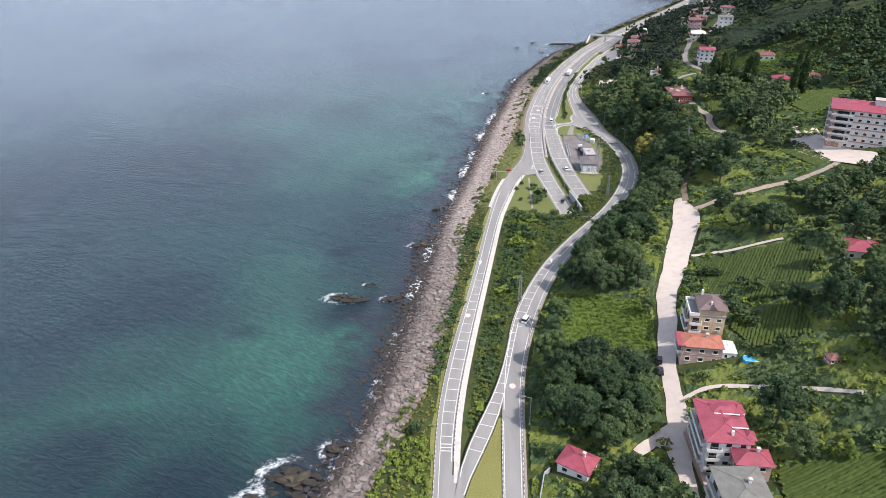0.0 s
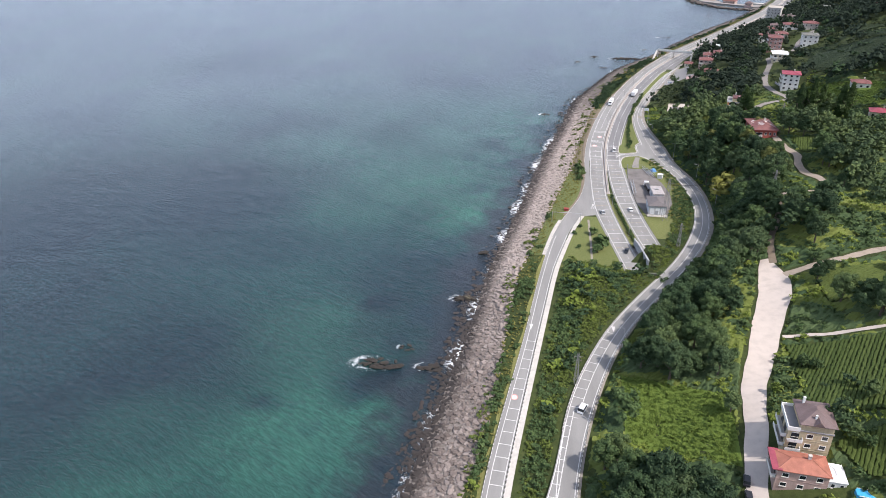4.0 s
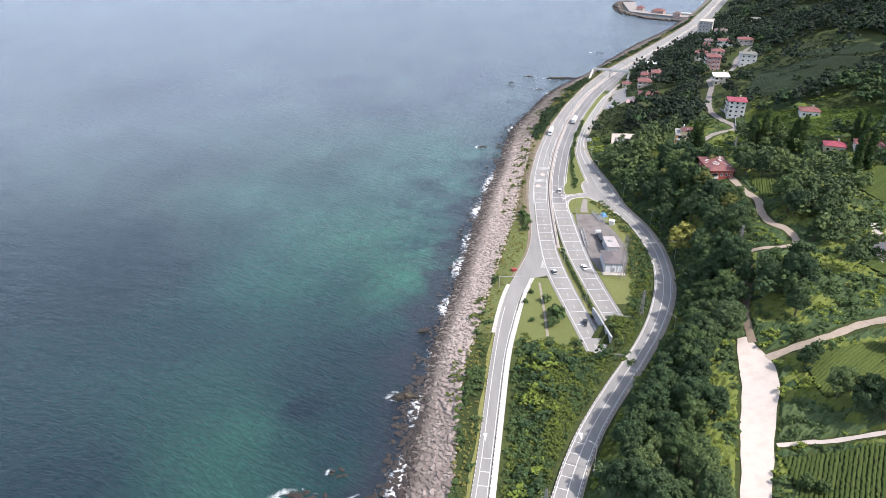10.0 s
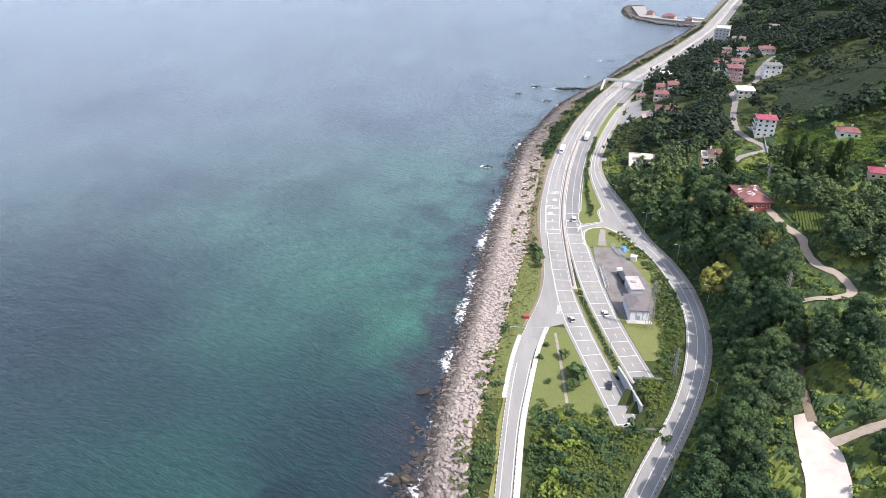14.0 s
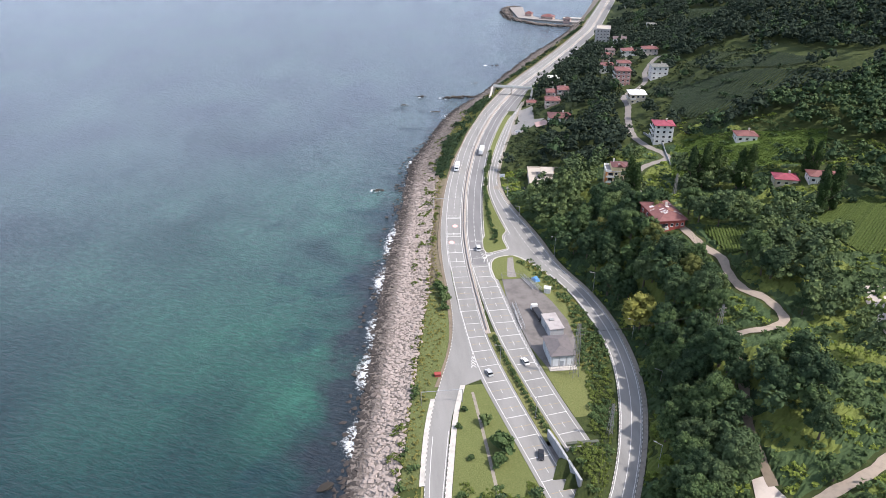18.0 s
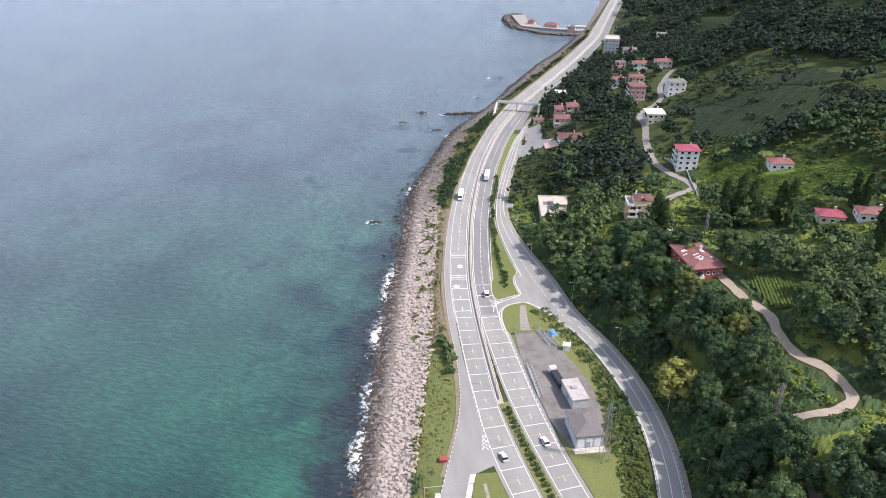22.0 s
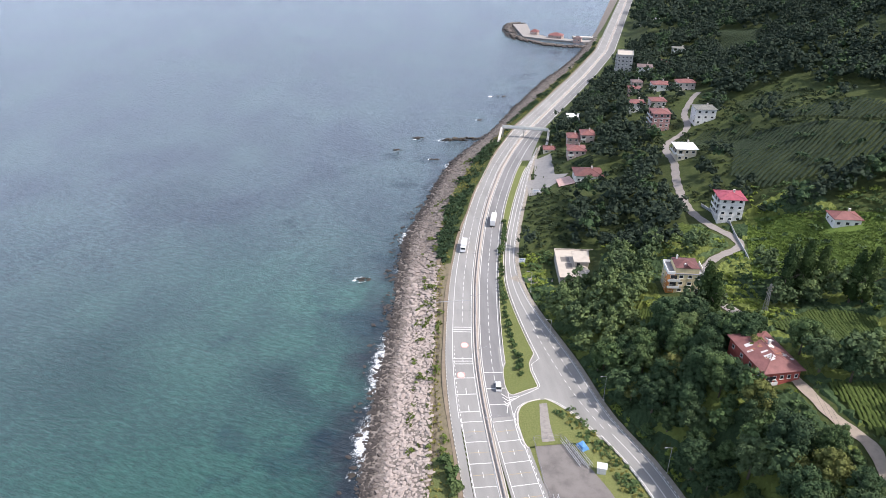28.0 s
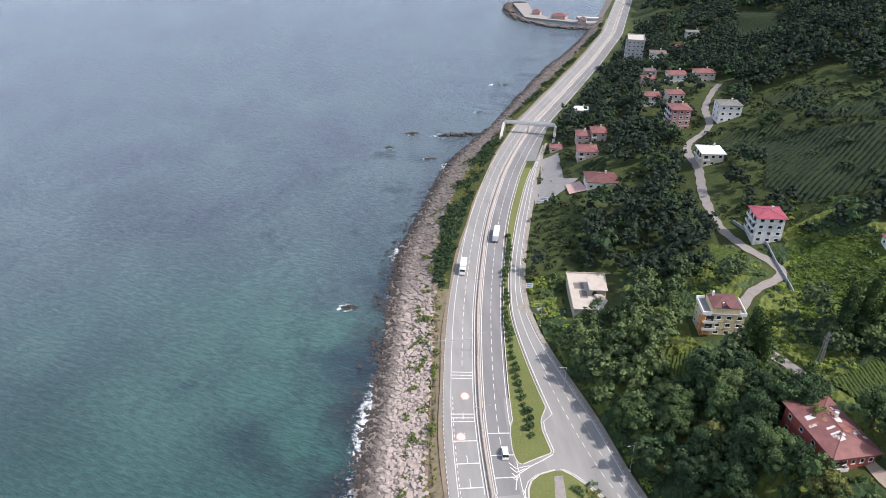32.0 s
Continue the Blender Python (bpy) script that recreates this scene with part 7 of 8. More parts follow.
part("roof", [box_faces(-0.2, 2.8, -0.2, 2.4, 2.2, 2.38)], ROOFS["white"], cabin)

TARP = plain("blue tarpaulin", (0.10, 0.26, 0.52), 0.6, vary=0.25, scale=1.2, bump=0.5)
TYRE = plain("black rubber", (0.02, 0.02, 0.02), 0.9)


def wheel(parent, x, y, r=0.5, w=0.3):
    t = part("wheel", [bar((x - w / 2, y, r), (x + w / 2, y, r), r, 12)], TYRE, parent)
    part("rim", [bar((x - w / 2 - 0.01, y, r), (x + w / 2 + 0.01, y, r), r * 0.5, 10)], STEEL, t)


def stacked_frames(x, y, ang, length, label):
    """Steel lattice sections lying in the yard."""
    ob = new("lattice_section")
    ob.matrix_world = pose(x, y, 5.47, 0, 0, ang)
    tagged(ob, label, "steel frame", "steel frames in the yard")
    for px, pz in ((0, 0.15), (1.4, 0.15), (0, 1.2), (1.4, 1.2)):
        part("chord", [bar((px, 0, pz), (px, length, pz), 0.09)], STEEL, ob)
    for k in range(int(length / 1.8)):
        a, b = k * 1.8, (k + 1) * 1.8
        part("brace", [bar((0, a, 1.2), (1.4, b, 1.2), 0.06)], STEEL, ob)
        part("brace", [bar((0, a, 0.15), (0, b, 1.2), 0.06)], STEEL, ob)


stacked_frames(43.9, 397.5, 0, 18.5, "long galvanised lattice section lying by the fence")
stacked_frames(55.2, 426.5, 14, 12, "galvanised lattice section lying by the bank")
stacked_frames(57.4, 425.5, 14, 10, "galvanised lattice section lying by the bank")
tarp = new("covered_pile")
tarp.matrix_world = pose(57.6, 432.5, 5.47, 0, 0, 20)
tagged(tarp, "pile of goods under a blue tarpaulin", "covered pile")
part("cover", [([(0, 0, -0.1), (2.8, 0, -0.1), (2.8, 3.6, -0.1), (0, 3.6, -0.1), (0.5, 0.6, 1.2), (2.2, 0.5, 1.0), (2.4, 3.0, 1.3), (0.6, 3.1, 0.9)], [(0, 1, 5, 4), (1, 2, 6, 5), (2, 3, 7, 6), (3, 0, 4, 7), (4, 5, 6, 7)])], TARP, tarp)


def paint_of(name, c):
    return plain(name, c, 0.3, 0.1, vary=0.05)


CAR_WHITE, CAR_BLACK, CAR_SILVER = paint_of("white car paint", (0.75, 0.75, 0.74)), paint_of("black car paint", (0.025, 0.025, 0.03)), paint_of("silver car paint", (0.45, 0.46, 0.47))


def car(x, y, z, ang, paint, label, van=False):
    """A parked or passing car that points along +y of its own."""
    ob = new("van" if van else "car")
    ob.matrix_world = pose(x, y, z, 0, 0, ang)
    tagged(ob, label, "van" if van else "car", "vehicles on the roads")
    w, n, h = (0.95, 2.4, 1.95) if van else (0.88, 2.15, 1.45)
    b = h * 0.52
    part("body", [([(-w, -n, 0.3), (w, -n, 0.3), (w, n, 0.3), (-w, n, 0.3), (-w, -n + 0.1, b), (w, -n + 0.1, b), (w, n - 0.15, b - 0.12), (-w, n - 0.15, b - 0.12)], [(3, 2, 1, 0), (4, 5, 6, 7), (0, 1, 5, 4), (1, 2, 6, 5), (2, 3, 7, 6), (3, 0, 4, 7)])], paint, ob)
    y0, y1 = (-n + 0.15, n - 0.9) if van else (-n + 0.5, n - 1.2)
    k = 0.12
    part("window_band", [([(-w + 0.03, y0, b), (w - 0.03, y0, b), (w - 0.03, y1, b - 0.05), (-w + 0.03, y1, b - 0.05), (-w + k, y0 + 0.25, h - 0.06), (w - k, y0 + 0.25, h - 0.06), (w - k, y1 - 0.55, h - 0.06), (-w + k, y1 - 0.55, h - 0.06)], [(4, 5, 6, 7), (0, 1, 5, 4), (1, 2, 6, 5), (2, 3, 7, 6), (3, 0, 4, 7)])], GLASS_DARK, ob)
    part("roof", [box_faces(-w + k - 0.01, w - k + 0.01, y0 + 0.24, y1 - 0.54, h - 0.06, h)], paint, ob)
    for sx in (-1, 1):
        for py in (-n * 0.6, n * 0.6):
            wheel(ob, sx * (w - 0.1), py, 0.32, 0.22)
        part("headlight", [box_faces(sx * w * 0.7 - 0.15, sx * w * 0.7 + 0.15, n - 0.02, n + 0.03, b - 0.35, b - 0.18)], WHITE_FRAME, ob)
    return ob


def truck(x, y, z, ang, label, length=9.0, box=None):
    ob = new("lorry")
    ob.matrix_world = pose(x, y, z, 0, 0, ang)
    tagged(ob, label, "lorry", "vehicles on the roads")
    part("cargo_box", [box_faces(-1.25, 1.25, -length + 2.2, 2.0, 1.1, 2.2 if box else 3.7)], box or CAR_WHITE, ob)
    cab = part("cab", [([(-1.2, 2.2, 0.6), (1.2, 2.2, 0.6), (1.2, 4.1, 0.6), (-1.2, 4.1, 0.6), (-1.2, 2.2, 3.1), (1.2, 2.2, 3.1), (1.2, 3.7, 3.0), (-1.2, 3.7, 3.0)], [(3, 2, 1, 0), (4, 5, 6, 7), (0, 1, 5, 4), (1, 2, 6, 5), (2, 3, 7, 6), (3, 0, 4, 7)])], CAR_WHITE, ob)
    part("windscreen", [([(-1.05, 3.92, 1.9), (1.05, 3.92, 1.9), (1.05, 3.76, 2.8), (-1.05, 3.76, 2.8)], [(0, 1, 2, 3)])], GLASS_DARK, cab)
    part("chassis", [box_faces(-0.5, 0.5, -length + 2.3, 3.6, 0.6, 1.1)], TYRE, ob)
    for py in (-length + 3.2, -length + 4.5, 3.0):
        for sx in (-1, 1):
            wheel(ob, sx * 1.05, py, 0.5, 0.3)


car(54.8, 187.0, ground_at(54.8, 187) + 0.24, -12, CAR_BLACK, "black car parked at the side of the lane")
car(54.2, 181.8, ground_at(54.2, 181.8) + 0.24, -8, CAR_BLACK, "second black car parked at the side of the lane")
car(13.0, 215.5, 8.05, -22, CAR_WHITE, "white van on the landside road", True)
car(26.5, 371.5, 5.54, 12, CAR_SILVER, "silver car on the seaward carriageway")
car(35.2, 330.0, 5.54, 168, CAR_BLACK, "black car on the seaward carriageway")
car(37.9, 466.0, 5.54, -6, CAR_WHITE, "white van on the landward carriageway", True)
truck(41.6, 571.0, 5.54, 166, "white box lorry on the seaward carriageway", 7.5)
truck(62.2, 602.0, 5.54, -16, "white lorry on the landward carriageway", 11.0)
truck(52.2, 407.5, 5.47, 8, "lorry with a dark low load in the yard", 8.5, CAR_BLACK)
car(40.6, 376.5, 5.54, 10, CAR_WHITE, "white car leaving the tunnel carriageway")

# ---- tunnel walls ----
wall_mat = plain("stained concrete wall", (0.36, 0.37, 0.385), 0.9, vary=0.25, scale=0.4, bump=0.2, grime=0.6)
beam_mat = plain("mossy dark concrete", (0.10, 0.11, 0.085), 0.95, vary=0.3, scale=0.6)
tunnel = new("tunnel_portal")
tagged(tunnel, "grey concrete tunnel walls under a green mound", "tunnel portal", kind="structure")
ys = np.arange(315.5, 338, 2.0)
x0 = LC_R(ys) + 2.1
for i in range(len(ys) - 1):
    part("wall_panel", [prism([(x0[i], ys[i] + 0.04), (x0[i] + 0.5, ys[i] + 0.04), (x0[i + 1] + 0.5, ys[i + 1]), (x0[i + 1], ys[i + 1])], 3.5, 9.4 - 0.9 * max(0.0, (ys[i] - 330) / 8))], wall_mat, tunnel)
part("coping", [prism([(x0[i] - 0.12, ys[i]), (x0[i] + 0.62, ys[i]), (x0[i + 1] + 0.62, ys[i + 1]), (x0[i + 1] - 0.12, ys[i + 1])], 9.4 - 0.9 * max(0.0, (ys[i] - 330) / 8), 9.55 - 0.9 * max(0.0, (ys[i] - 330) / 8)) for i in range(len(ys) - 1)], wall_mat, tunnel)
a, b = float(LC_L(np.array(305.0))), float(LC_R(np.array(305.0)))
part("portal_beam", [prism([(a - 3, 304.6), (b + 2.4, 304.6), (b + 2.4, 305.6), (a - 3, 305.6)], 8.2, 9.1)], beam_mat, tunnel)
a, b = float(RC_L(np.array(331.0))), float(RC_R(np.array(331.0)))
part("portal_beam", [prism([(a - 1.2, 330.4), (b + 1.6, 330.4), (b + 1.6, 331.4), (a - 1.2, 331.4)], 8.2, 9.1)], beam_mat, tunnel)
# ground strip beside the wall; the wall's shadow is laid in as dark colour
slab("gutter", off(LC_R, 0.95), off(LC_R, 2.1), np.arange(302, 338, 2.0), 0.05, YARD_TAR, flat, "dark ground strip below the tunnel wall, wall shadow painted in", "gutter")
# a drain along the lawn
slab("drain", along([(312, 19.0), (340, 19.1), (364, 18.6)]), along([(312, 20.0), (340, 20.1), (364, 19.6)]), np.arange(314, 364, 3.0), 0.06, GRAVEL, flat, "narrow stone drain across the lawn", "drain")


# ---- poles, masts and signs ----
LAMP_STEEL = plain("grey lamp steel", (0.32, 0.32, 0.32), 0.6, 0.2, vary=0.12)


def street_lamp(x, y, z, ang, arms=1, tall=10.0):
    ob = new("street_lamp")
    ob.matrix_world = pose(x, y, z, 0, 0, ang)
    tagged(ob, "galvanised street lamp with %s beside the road" % ("one arm" if arms == 1 else "two arms"), "street lamp", "street lamps")
    part("base", [box_faces(-0.25, 0.25, -0.25, 0.25, -0.3, 0.3)], CONCRETE, ob)
    part("pole", [bar((0, 0, 0.2), (0, 0, tall), 0.085, 8)], LAMP_STEEL, ob)
    for k in range(arms):
        s = 1 if k == 0 else -1
        arm = part("arm", [bar((0, 0, tall - 0.1), (s * 1.9, 0, tall + 0.5), 0.06, 6)], LAMP_STEEL, ob)
        part("lamp_head", [([(s * 1.7, -0.16, tall + 0.42), (s * 2.6, -0.12, tall + 0.58), (s * 2.6, 0.12, tall + 0.58), (s * 1.7, 0.16, tall + 0.42), (s * 1.7, -0.1, tall + 0.6), (s * 2.6, -0.08, tall + 0.7), (s * 2.6, 0.08, tall + 0.7), (s * 1.7, 0.1, tall + 0.6)], [(0, 1, 2, 3), (4, 5, 6, 7), (0, 1, 5, 4), (1, 2, 6, 5), (2, 3, 7, 6), (3, 0, 4, 7)])], LAMP_STEEL, arm)
    return ob


for x, y, a in ((70.8, 455.5, 200), (78.6, 421, 190), (61.5, 491, 195), (82.0, 384, 180), (79.5, 352, 165), (65.5, 318, 150), (44.0, 284, 150), (26.0, 248, 155), (12.3, 200, 165), (11.2, 160, 180), (63.0, 528, 190)):
    street_lamp(x + 1.2, y, float(road_z(np.array(float(y)))), a)
for y in (405, 440, 476, 512, 548, 584, 620, 660, 700):
    street_lamp(float(med(np.array(float(y)), 0.0)), float(y), ROAD_Z + 0.1, 8, 2, 9.5)
street_lamp(31.2, 375.5, ROAD_Z, 10, 2, 9.0)
street_lamp(37.5, 347.0, ROAD_Z, 15, 2, 9.0)


MAST_STEEL = plain("dull galvanised steel", (0.24, 0.24, 0.24), 0.7, 0.2, vary=0.15)


def mast(x, y, z, tall, label):
    """A lattice power mast: four legs, rings, braces and cross arms."""
    ob = new("power_mast")
    ob.matrix_world = pose(x, y, z, 0, 0, 12)
    tagged(ob, label, "power mast", "power masts")
    w0, w1 = tall * 0.055, tall * 0.016
    for sx, sy in ((-1, -1), (1, -1), (1, 1), (-1, 1)):
        part("leg", [bar((sx * w0, sy * w0, -0.5), (sx * w1, sy * w1, tall), 0.09, 4)], MAST_STEEL, ob)
    n = 8
    lev = [tall * i / n for i in range(n + 1)]
    wd = [w0 + (w1 - w0) * i / n for i in range(n + 1)]
    for i in range(n):
        a, b, z0, z1 = wd[i], wd[i + 1], lev[i], lev[i + 1]
        part("bracing", [bar((-a, -a, z0), (b, -b, z1), 0.05, 4), bar((a, -a, z0), (b, b, z1), 0.05, 4), bar((a, a, z0), (-b, b, z1), 0.05, 4), bar((-a, a, z0), (-b, -b, z1), 0.05, 4)], MAST_STEEL, ob)
    for q in (0.78, 0.9):
        arm = part("cross_arm", [bar((-tall * 0.11, 0, tall * q), (tall * 0.11, 0, tall * q), 0.05, 4)], MAST_STEEL, ob)
        for s in (-1, 0.6, 1):
            part("insulator", [bar((s * tall * 0.105, 0, tall * q), (s * tall * 0.105, 0, tall * q - 0.6), 0.05, 6)], wall_paint((0.4, 0.3, 0.25)), arm)
    return ob


mast(56.2, 367.3, 5.3, 22, "lattice steel power mast beside the service building")
mast(58.5, 336, ground_at(58.5, 336), 12, "small lattice power mast in the thicket")
mast(100.3, 357, ground_at(100.3, 357), 13, "lattice power mast at the edge of a tea garden")
mast(11.0, 229, ground_at(11, 229), 12, "slim lattice power mast among green bushes")
mast(133, 470, ground_at(133, 470), 12, "lattice power mast beside the poplars")


def road_sign(x, y, z, w, h, color, label, lift=1.2):
    ob = new("road_sign")
    ob.matrix_world = pose(x, y, z, 0, 0, -8)
    tagged(ob, label, "road sign")
    for s in (-0.35, 0.35):
        part("post", [bar((s * w, 0.05, -0.3), (s * w, 0.05, lift + h), 0.05)], STEEL, ob)
    part("panel", [box_faces(-w / 2, w / 2, -0.04, 0.0, lift, lift + h)], wall_paint(color), ob)
    part("lettering", [box_faces(-w * 0.35, w * 0.35, -0.06, -0.045, lift + h * 0.6, lift + h * 0.75), box_faces(-w * 0.35, w * 0.2, -0.06, -0.045, lift + h * 0.28, lift + h * 0.42)], wall_paint((0.12, 0.2, 0.4)), ob)


road_sign(66.0, 553, 5.4, 3.0, 2.2, (0.72, 0.74, 0.76), "white information board beside the road")
road_sign(92.5, 633, 5.6, 4.5, 2.2, (0.72, 0.72, 0.7), "wide white board in front of the village")


def gantry(x0, x1, y, label):
    """Two posts and a thin beam that spans a road."""
    ob = new("height_gantry")
    ob.location = (x0, y, ROAD_Z)
    tagged(ob, label, "gantry")
    w = x1 - x0
    for px in (0, w):
        part("post", [bar((px, 0, -0.3), (px, 0, 5.4), 0.12, 8)], STEEL, ob)
    part("beam", [bar((-0.1, 0, 5.3), (w + 0.1, 0, 5.3), 0.1, 6)], STEEL, ob)


gantry(1.2, 15.0, 357.5, "thin steel gantry across the slip road")
gantry(21.6, 36.0, 516, "thin steel gantry across the seaward carriageway")
chest = new("grit_box")
chest.location = (7.2, 371.6, 5.3)
tagged(chest, "red box on the grass above the boulders", "box")
part("bin", [box_faces(0, 2.2, 0, 1.4, -0.2, 1.2)], wall_paint((0.28, 0.05, 0.045)), chest)
part("lid", [box_faces(-0.1, 2.3, -0.1, 1.5, 1.2, 1.35)], wall_paint((0.32, 0.06, 0.05)), chest)
pool = new("paddling_pool")
pool.matrix_world = pose(77.6, 178.6, ground_at(80, 180) + 0.5, 0, 0, -6)
tagged(pool, "bright blue covered pool behind the house", "pool")
part("cover", [prism([(0, 0.4), (0.5, 0), (4.6, 0), (5.2, 0.7), (5.2, 2.0), (4.6, 2.6), (0.5, 2.6), (0, 2.2)], -1.2, 0.35)], plain("bright blue sheet", (0.05, 0.36, 0.62), 0.5, vary=0.15), pool)
part("rim", [box_faces(0.4, 4.6, -0.1, -0.01, 0.2, 0.42), box_faces(0.4, 4.6, 2.61, 2.7, 0.2, 0.42)], WHITE_FRAME, pool)
tent = new("garden_shelter")
tent.matrix_world = pose(100.0, 203.0, ground_at(100, 203), 0, 0, 15)
tagged(tent, "small shelter under a pale blue tarpaulin", "shelter")
part("sheet", [([(0, 0, 1.6), (2.6, 0, 1.6), (2.6, 2.4, 1.6), (0, 2.4, 1.6), (1.3, 0, 2.3), (1.3, 2.4, 2.3)], [(0, 4, 5, 3), (4, 1, 2, 5)])], TARP, tent)
for px, py in ((0.1, 0.1), (2.5, 0.1), (2.5, 2.3), (0.1, 2.3)):
    part("post", [bar((px, py, -0.4), (px, py, 1.7), 0.05)], BARK, tent)


def wall_run(name, pts, tall, mat, label, category, thick=0.25):
    ob = new(name)
    tagged(ob, label, category)
    for (ax, ay), (bx, by) in zip(pts, pts[1:]):
        n = max(1, int(math.hypot(bx - ax, by - ay) / 3.0))
        for i in range(n):
            p, q = (ax + (bx - ax) * i / n, ay + (by - ay) * i / n), (ax + (bx - ax) * (i + 1) / n, ay + (by - ay) * (i + 1) / n)
            g = min(ground_at(*p), ground_at(*q))
            d = Vector((q[0] - p[0], q[1] - p[1])).normalized()
            o = Vector((-d.y, d.x)) * thick / 2
            part("section", [prism([(p[0] + o.x, p[1] + o.y), (p[0] - o.x, p[1] - o.y), (q[0] - o.x, q[1] - o.y), (q[0] + o.x, q[1] + o.y)], g - 0.6, g + tall + 0.4)], mat, ob)
    return ob


wall_run("garden_wall", [(55.6, 121), (55.9, 136.5), (55.4, 154.5)], 1.0, wall_paint((0.38, 0.24, 0.2)), "low reddish wall between yard and lane", "wall")
wall_run("retaining_wall", [(13.5, 128), (15.5, 139), (17.2, 141)], 1.6, wall_mat, "grey retaining wall below the small house", "wall")
wall_run("garden_wall", [(146, 505), (156, 540), (152, 560)], 0.9, wall_mat, "low grey wall along the village road", "wall")
put("forecourt", mesh("forecourt", *prism([(56.0, 119), (58.2, 119), (57.5, 137), (56.4, 155), (55.6, 155)], 8, 13.1), plain("reddish paving", (0.42, 0.3, 0.25), 0.9, vary=0.2, scale=0.6)), None, "reddish paved strip before the white house", "forecourt", "", "structure")


def apron(pts, mat, label, lift=0.35):
    """Paving draped over the ground inside an outline."""
    P = np.array(pts, float)
    edge = np.concatenate([np.linspace(p, q, 5)[:-1] for p, q in zip(P, np.roll(P, -1, 0))])
    c, n, rings = P.mean(0), len(edge), 9
    v = np.concatenate([c + (edge - c) * q for q in np.linspace(1, 0.04, rings)])
    v = np.column_stack([v, height(v[:, 0], v[:, 1]) + lift])
    i = np.arange(n * rings).reshape(rings, n)
    f = np.stack([i[:-1], np.roll(i[:-1], -1, 1), np.roll(i[1:], -1, 1), i[1:]], -1).reshape(-1, 4)
    put("paving", big_mesh("paving", v, f, mat, True), None, label, "paving", "", "structure")


apron([(147, 336), (152, 316), (166, 304), (184, 306), (176, 322), (164, 333), (158, 336), (164, 352), (166, 364), (156, 368), (150, 352)], DRIVE_MAT, "pale concrete forecourt of the apartment block", 0.6)
apron([(88, 632), (94, 630), (104, 637), (114, 645), (108, 652), (117, 694), (106, 692), (97, 656), (92, 656)], plain("grey paved yard", (0.24, 0.23, 0.22), 0.9, vary=0.2), "grey paved yard of the village houses", 0.3)
apron([(104, 628), (113, 626), (113, 640), (106, 642)], plain("pink terrace tiles", (0.5, 0.33, 0.29), 0.85, vary=0.2), "pinkish terrace in front of a low house", 0.8)
apron([(53.4, 162), (53.4, 142), (50.6, 140), (49.4, 148.5), (46.4, 150.6), (47.6, 153.4), (51.0, 157)], DRIVE_MAT, "pale concrete mouth of a short lane", 0.24)
apron([(57.5, 541), (62, 543.5), (68, 539.5), (76, 536), (75, 532), (66, 534.5), (61, 537)], GRAVEL, "pale gravel track to the unfinished building", 0.3)



fence = new("fence")
tagged(fence, "thin steel mesh fence round the yard", "fence")
for (ax, ay), (bx, by) in zip(yard_poly[5:] + yard_poly[:1], yard_poly[6:] + yard_poly[:2]):
    n = max(1, int(math.hypot(bx - ax, by - ay) / 3.0))
    for i in range(n):
        part("post", [bar((ax + (bx - ax) * i / n, ay + (by - ay) * i / n, 5.2), (ax + (bx - ax) * i / n, ay + (by - ay) * i / n, 7.3), 0.05, 5)], MAST_STEEL, fence)
    for z in (5.9, 6.6, 7.25):
        part("rail", [bar((ax, ay, z), (bx, by, z), 0.03, 4)], MAST_STEEL, fence)

# power cables from mast to mast
def cable(a, b, sag=2.0):
    pts = [Vector(a).lerp(Vector(b), i / 12) - Vector((0, 0, sag * (1 - (i / 6 - 1) ** 2))) for i in range(13)]
    side = Vector((b[1] - a[1], a[0] - b[0], 0)).normalized() * 0.028
    up = Vector((0, 0, 0.028))
    v = [tuple(p + k) for p in pts for k in (side, up, -side, -up)]
    f = [(4 * i + j, 4 * i + (j + 1) % 4, 4 * i + 4 + (j + 1) % 4, 4 * i + 4 + j) for i in range(12) for j in range(4)]
    return v, f + [(3, 2, 1, 0), (48, 49, 50, 51)]


wires = new("power_cable")
tagged(wires, "thin dark power cables strung between the masts", "cable")
for dx in (-1.2, 0.0, 1.2):
    for a, b in (((56.2 + dx, 367.3, 24), (100.3 + dx, 357, ground_at(100.3, 357) + 11.5)), ((58.5 + dx, 336, ground_at(58.5, 336) + 10.6), (11.0 + dx, 229, ground_at(11, 229) + 10.6)), ((56.2 + dx, 367.3, 22.5), (58.5 + dx, 336, ground_at(58.5, 336) + 10.6)), ((100.3 + dx, 357, ground_at(100.3, 357) + 11.5), (133 + dx, 470, ground_at(133, 470) + 10.6))):
        part("wire", [cable(a, b)], TYRE, wires)

# ---- footbridge over the coast road ----
foot = new("footbridge")
tagged(foot, "pale concrete footbridge over the coast road", "footbridge")
A, B = Vector((95.0, 741.5)), Vector((124.5, 731.0))
d = (B - A).normalized()
o = Vector((-d.y, d.x))


def along_deck(u0, u1, w0, w1):
    return [tuple(A + d * u0 + o * w0), tuple(A + d * u1 + o * w0), tuple(A + d * u1 + o * w1), tuple(A + d * u0 + o * w1)]


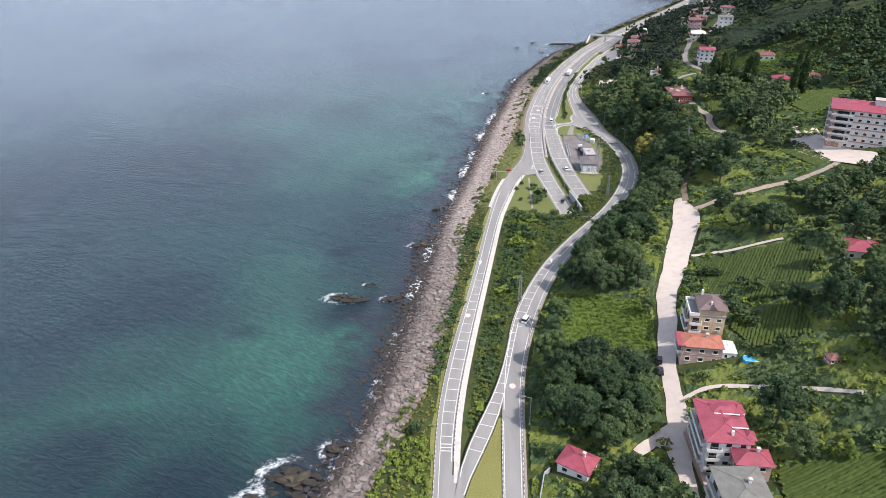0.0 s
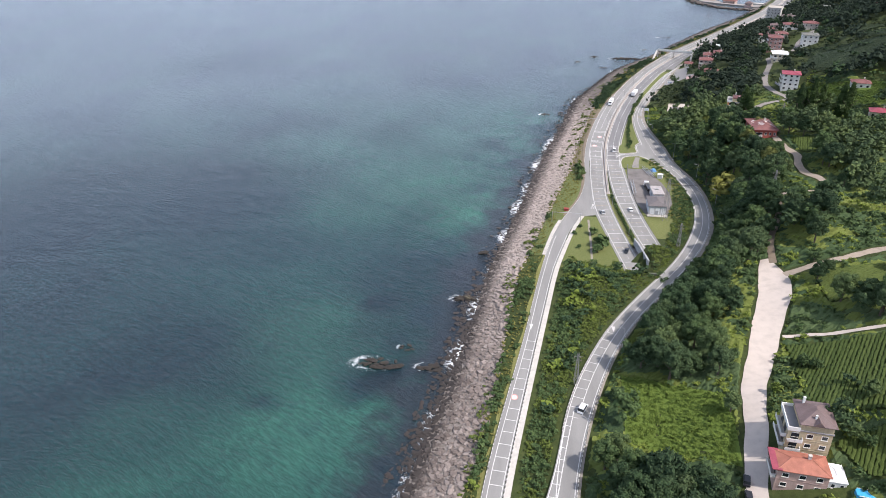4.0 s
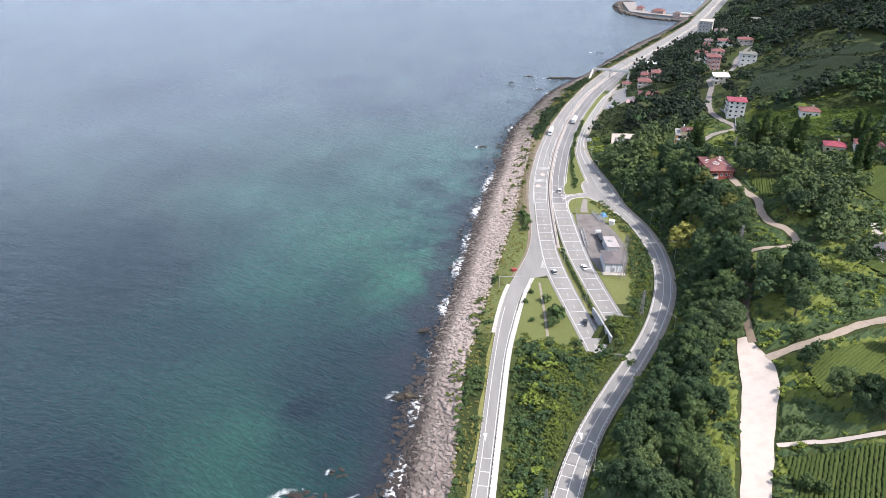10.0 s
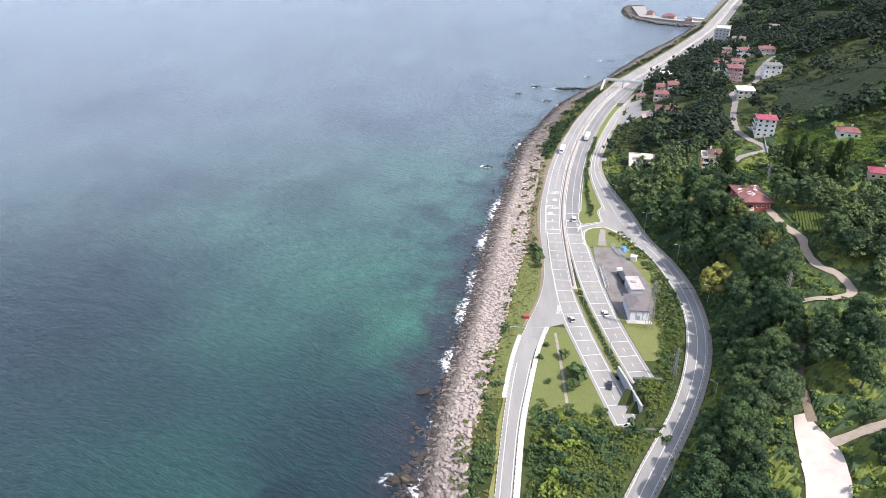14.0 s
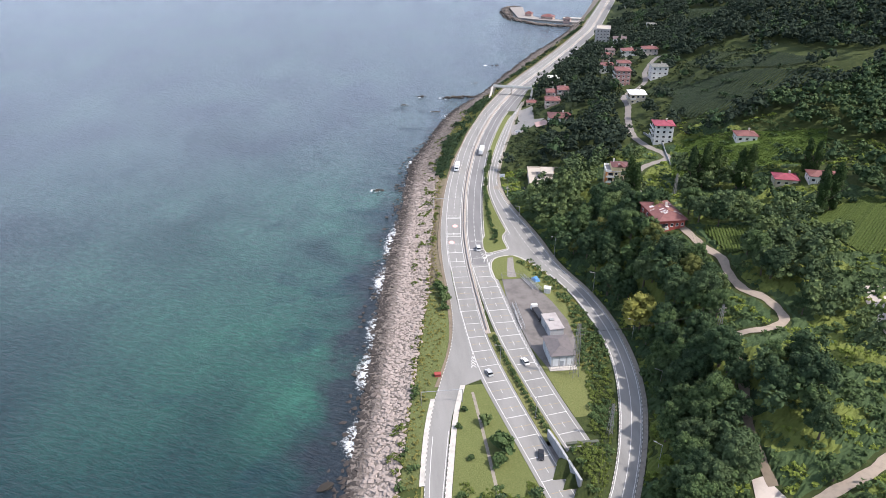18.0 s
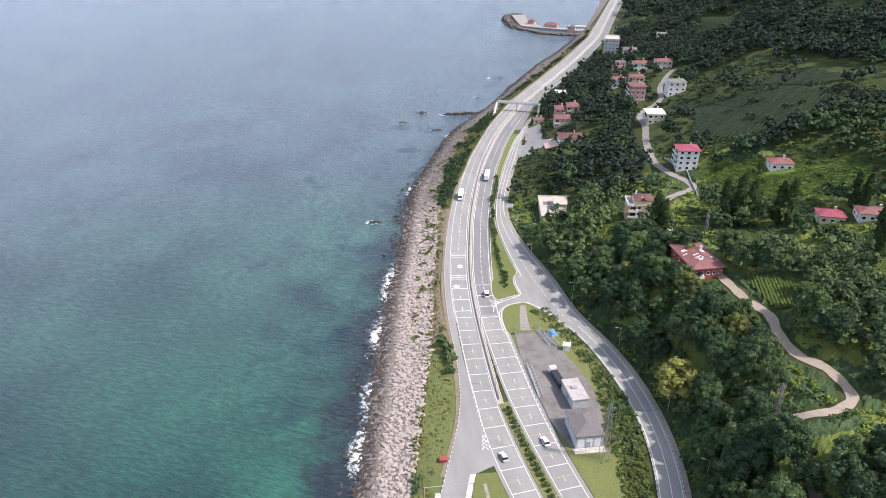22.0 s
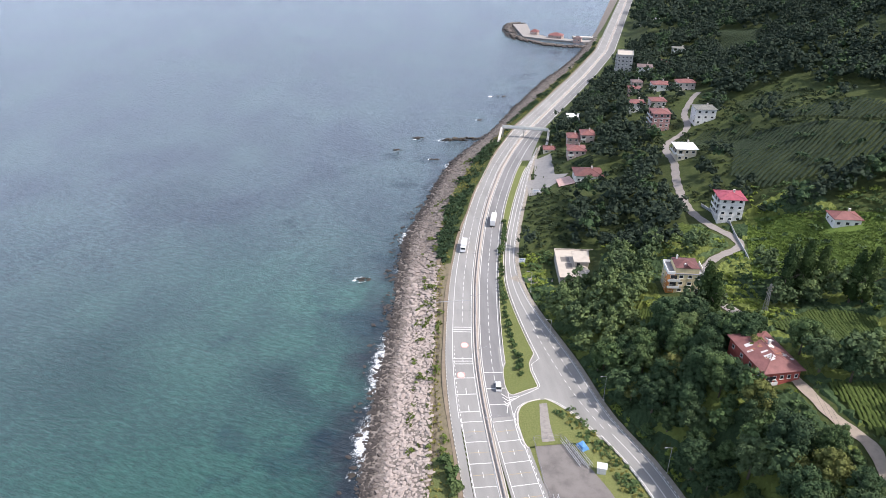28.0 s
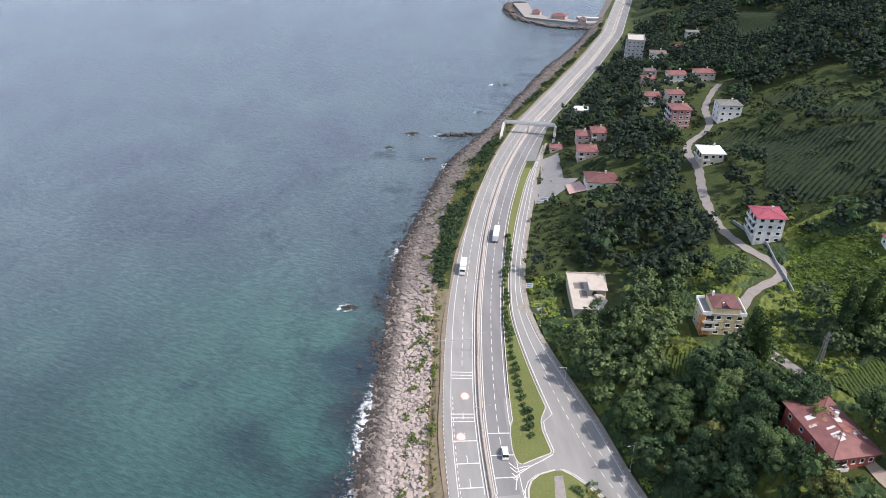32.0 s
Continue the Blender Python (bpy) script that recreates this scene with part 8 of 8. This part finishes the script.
L = (B - A).length
part("deck", [prism(along_deck(-0.5, L + 0.5, -1.3, 1.3), 11.4, 12.0)], CONCRETE, foot)
part("railing", [prism(along_deck(-0.5, L + 0.5, -1.3, -1.2), 12.0, 13.1)], wall_paint((0.62, 0.63, 0.6)), foot)
part("railing", [prism(along_deck(-0.5, L + 0.5, 1.2, 1.3), 12.0, 13.1)], wall_paint((0.62, 0.63, 0.6)), foot)
for u in (-0.3, L * 0.46, L - 0.3):
    part("pier", [prism(along_deck(u, u + 0.7, -0.9, 0.9), 4.6, 11.4)], CONCRETE, foot)
for u, s in ((-0.8, -1), (L + 0.8, -1)):
    base = A + d * u
    v = [(base.x - d.x * 0.8, base.y - d.y * 0.8, 11.9), (base.x + d.x * 0.8, base.y + d.y * 0.8, 11.9)]
    end = base + o * -16
    v += [(end.x + d.x * 0.8, end.y + d.y * 0.8, 5.4), (end.x - d.x * 0.8, end.y - d.y * 0.8, 5.4)]
    part("stair", [(v + [(p[0], p[1], p[2] - 0.6) for p in v], [(0, 1, 2, 3), (7, 6, 5, 4), (0, 3, 7, 4), (1, 5, 6, 2), (0, 4, 5, 1), (2, 6, 7, 3)])], CONCRETE, foot)

# ---- harbour far along the coast ----
mole = new("breakwater")
tagged(mole, "curved breakwater of grey boulders", "breakwater")
pts = [(262, 1072), (238, 1076), (214, 1092), (196, 1122), (190, 1150), (194, 1195), (205, 1232), (224, 1240)]
items = []
rng_ = random.Random(3)
for (ax, ay), (bx, by) in zip(pts, pts[1:]):
    n = int(math.hypot(bx - ax, by - ay) / 2.2)
    for i in range(n):
        for w in range(5):
            t = i / n
            q = rng_.uniform(-8, 8) if ay > 1100 else rng_.uniform(-5.5, 5.5)
            nx, ny_ = -(by - ay), bx - ax
            m = math.hypot(nx, ny_)
            s = rng_.uniform(2.6, 4.4)
            items.append((rng_.randrange(10), (ax + (bx - ax) * t + nx / m * q, ay + (by - ay) * t + ny_ / m * q, 1.8 - abs(q) * 0.25), (s, s, s), rng_.uniform(0, 6.28)))
put("rubble", big_mesh("rubble", *scatter(items, BOULDERS), ROCK), mole, kind="stuff")
put("quay", mesh("quay", *prism([(200, 1135), (222, 1118), (262, 1092), (285, 1092), (285, 1104), (262, 1106), (228, 1132), (216, 1160), (226, 1226), (206, 1224)], -3, 2.0), plain("weathered quay concrete", (0.27, 0.25, 0.23), 0.9, vary=0.25)), None, "grey concrete quay behind the breakwater", "quay", "", "structure")
for x, y, sx, sy, roof, lab in ((228, 1122, 16, 12, "red", "long red roofed harbour shed"), (212, 1148, 9, 8, "red", "small red roofed harbour shed"), (252, 1098, 9, 7, "brown", "small harbour shed with a brown roof")):
    house(x, y, -30, sx, sy, 1, (0.5, 0.35, 0.3), roof, lab, 2.6, 0.6, base=2.0, step_up=3.5, chimney=False, name="harbour_shed", category="shed")
put("jetty", mesh("jetty", *prism([(262, 1128), (292, 1118), (292, 1126), (262, 1136)], -2, 1.6), CONCRETE), None, "pale concrete jetty inside the harbour", "jetty", "", "structure")
canopy = new("station_canopy")
canopy.matrix_world = pose(347, 1135, ground_at(355, 1138), 0, 0, -12)
tagged(canopy, "white roofed canopy beside the far road", "canopy")
part("roof", [hip_roof(26, 16, 7.0, 1.2, 0.2)], ROOFS["white"], canopy)
for px in (2, 24):
    for py in (2, 14):
        part("post", [bar((px, py, -2), (px, py, 7), 0.4, 6)], CONCRETE, canopy)
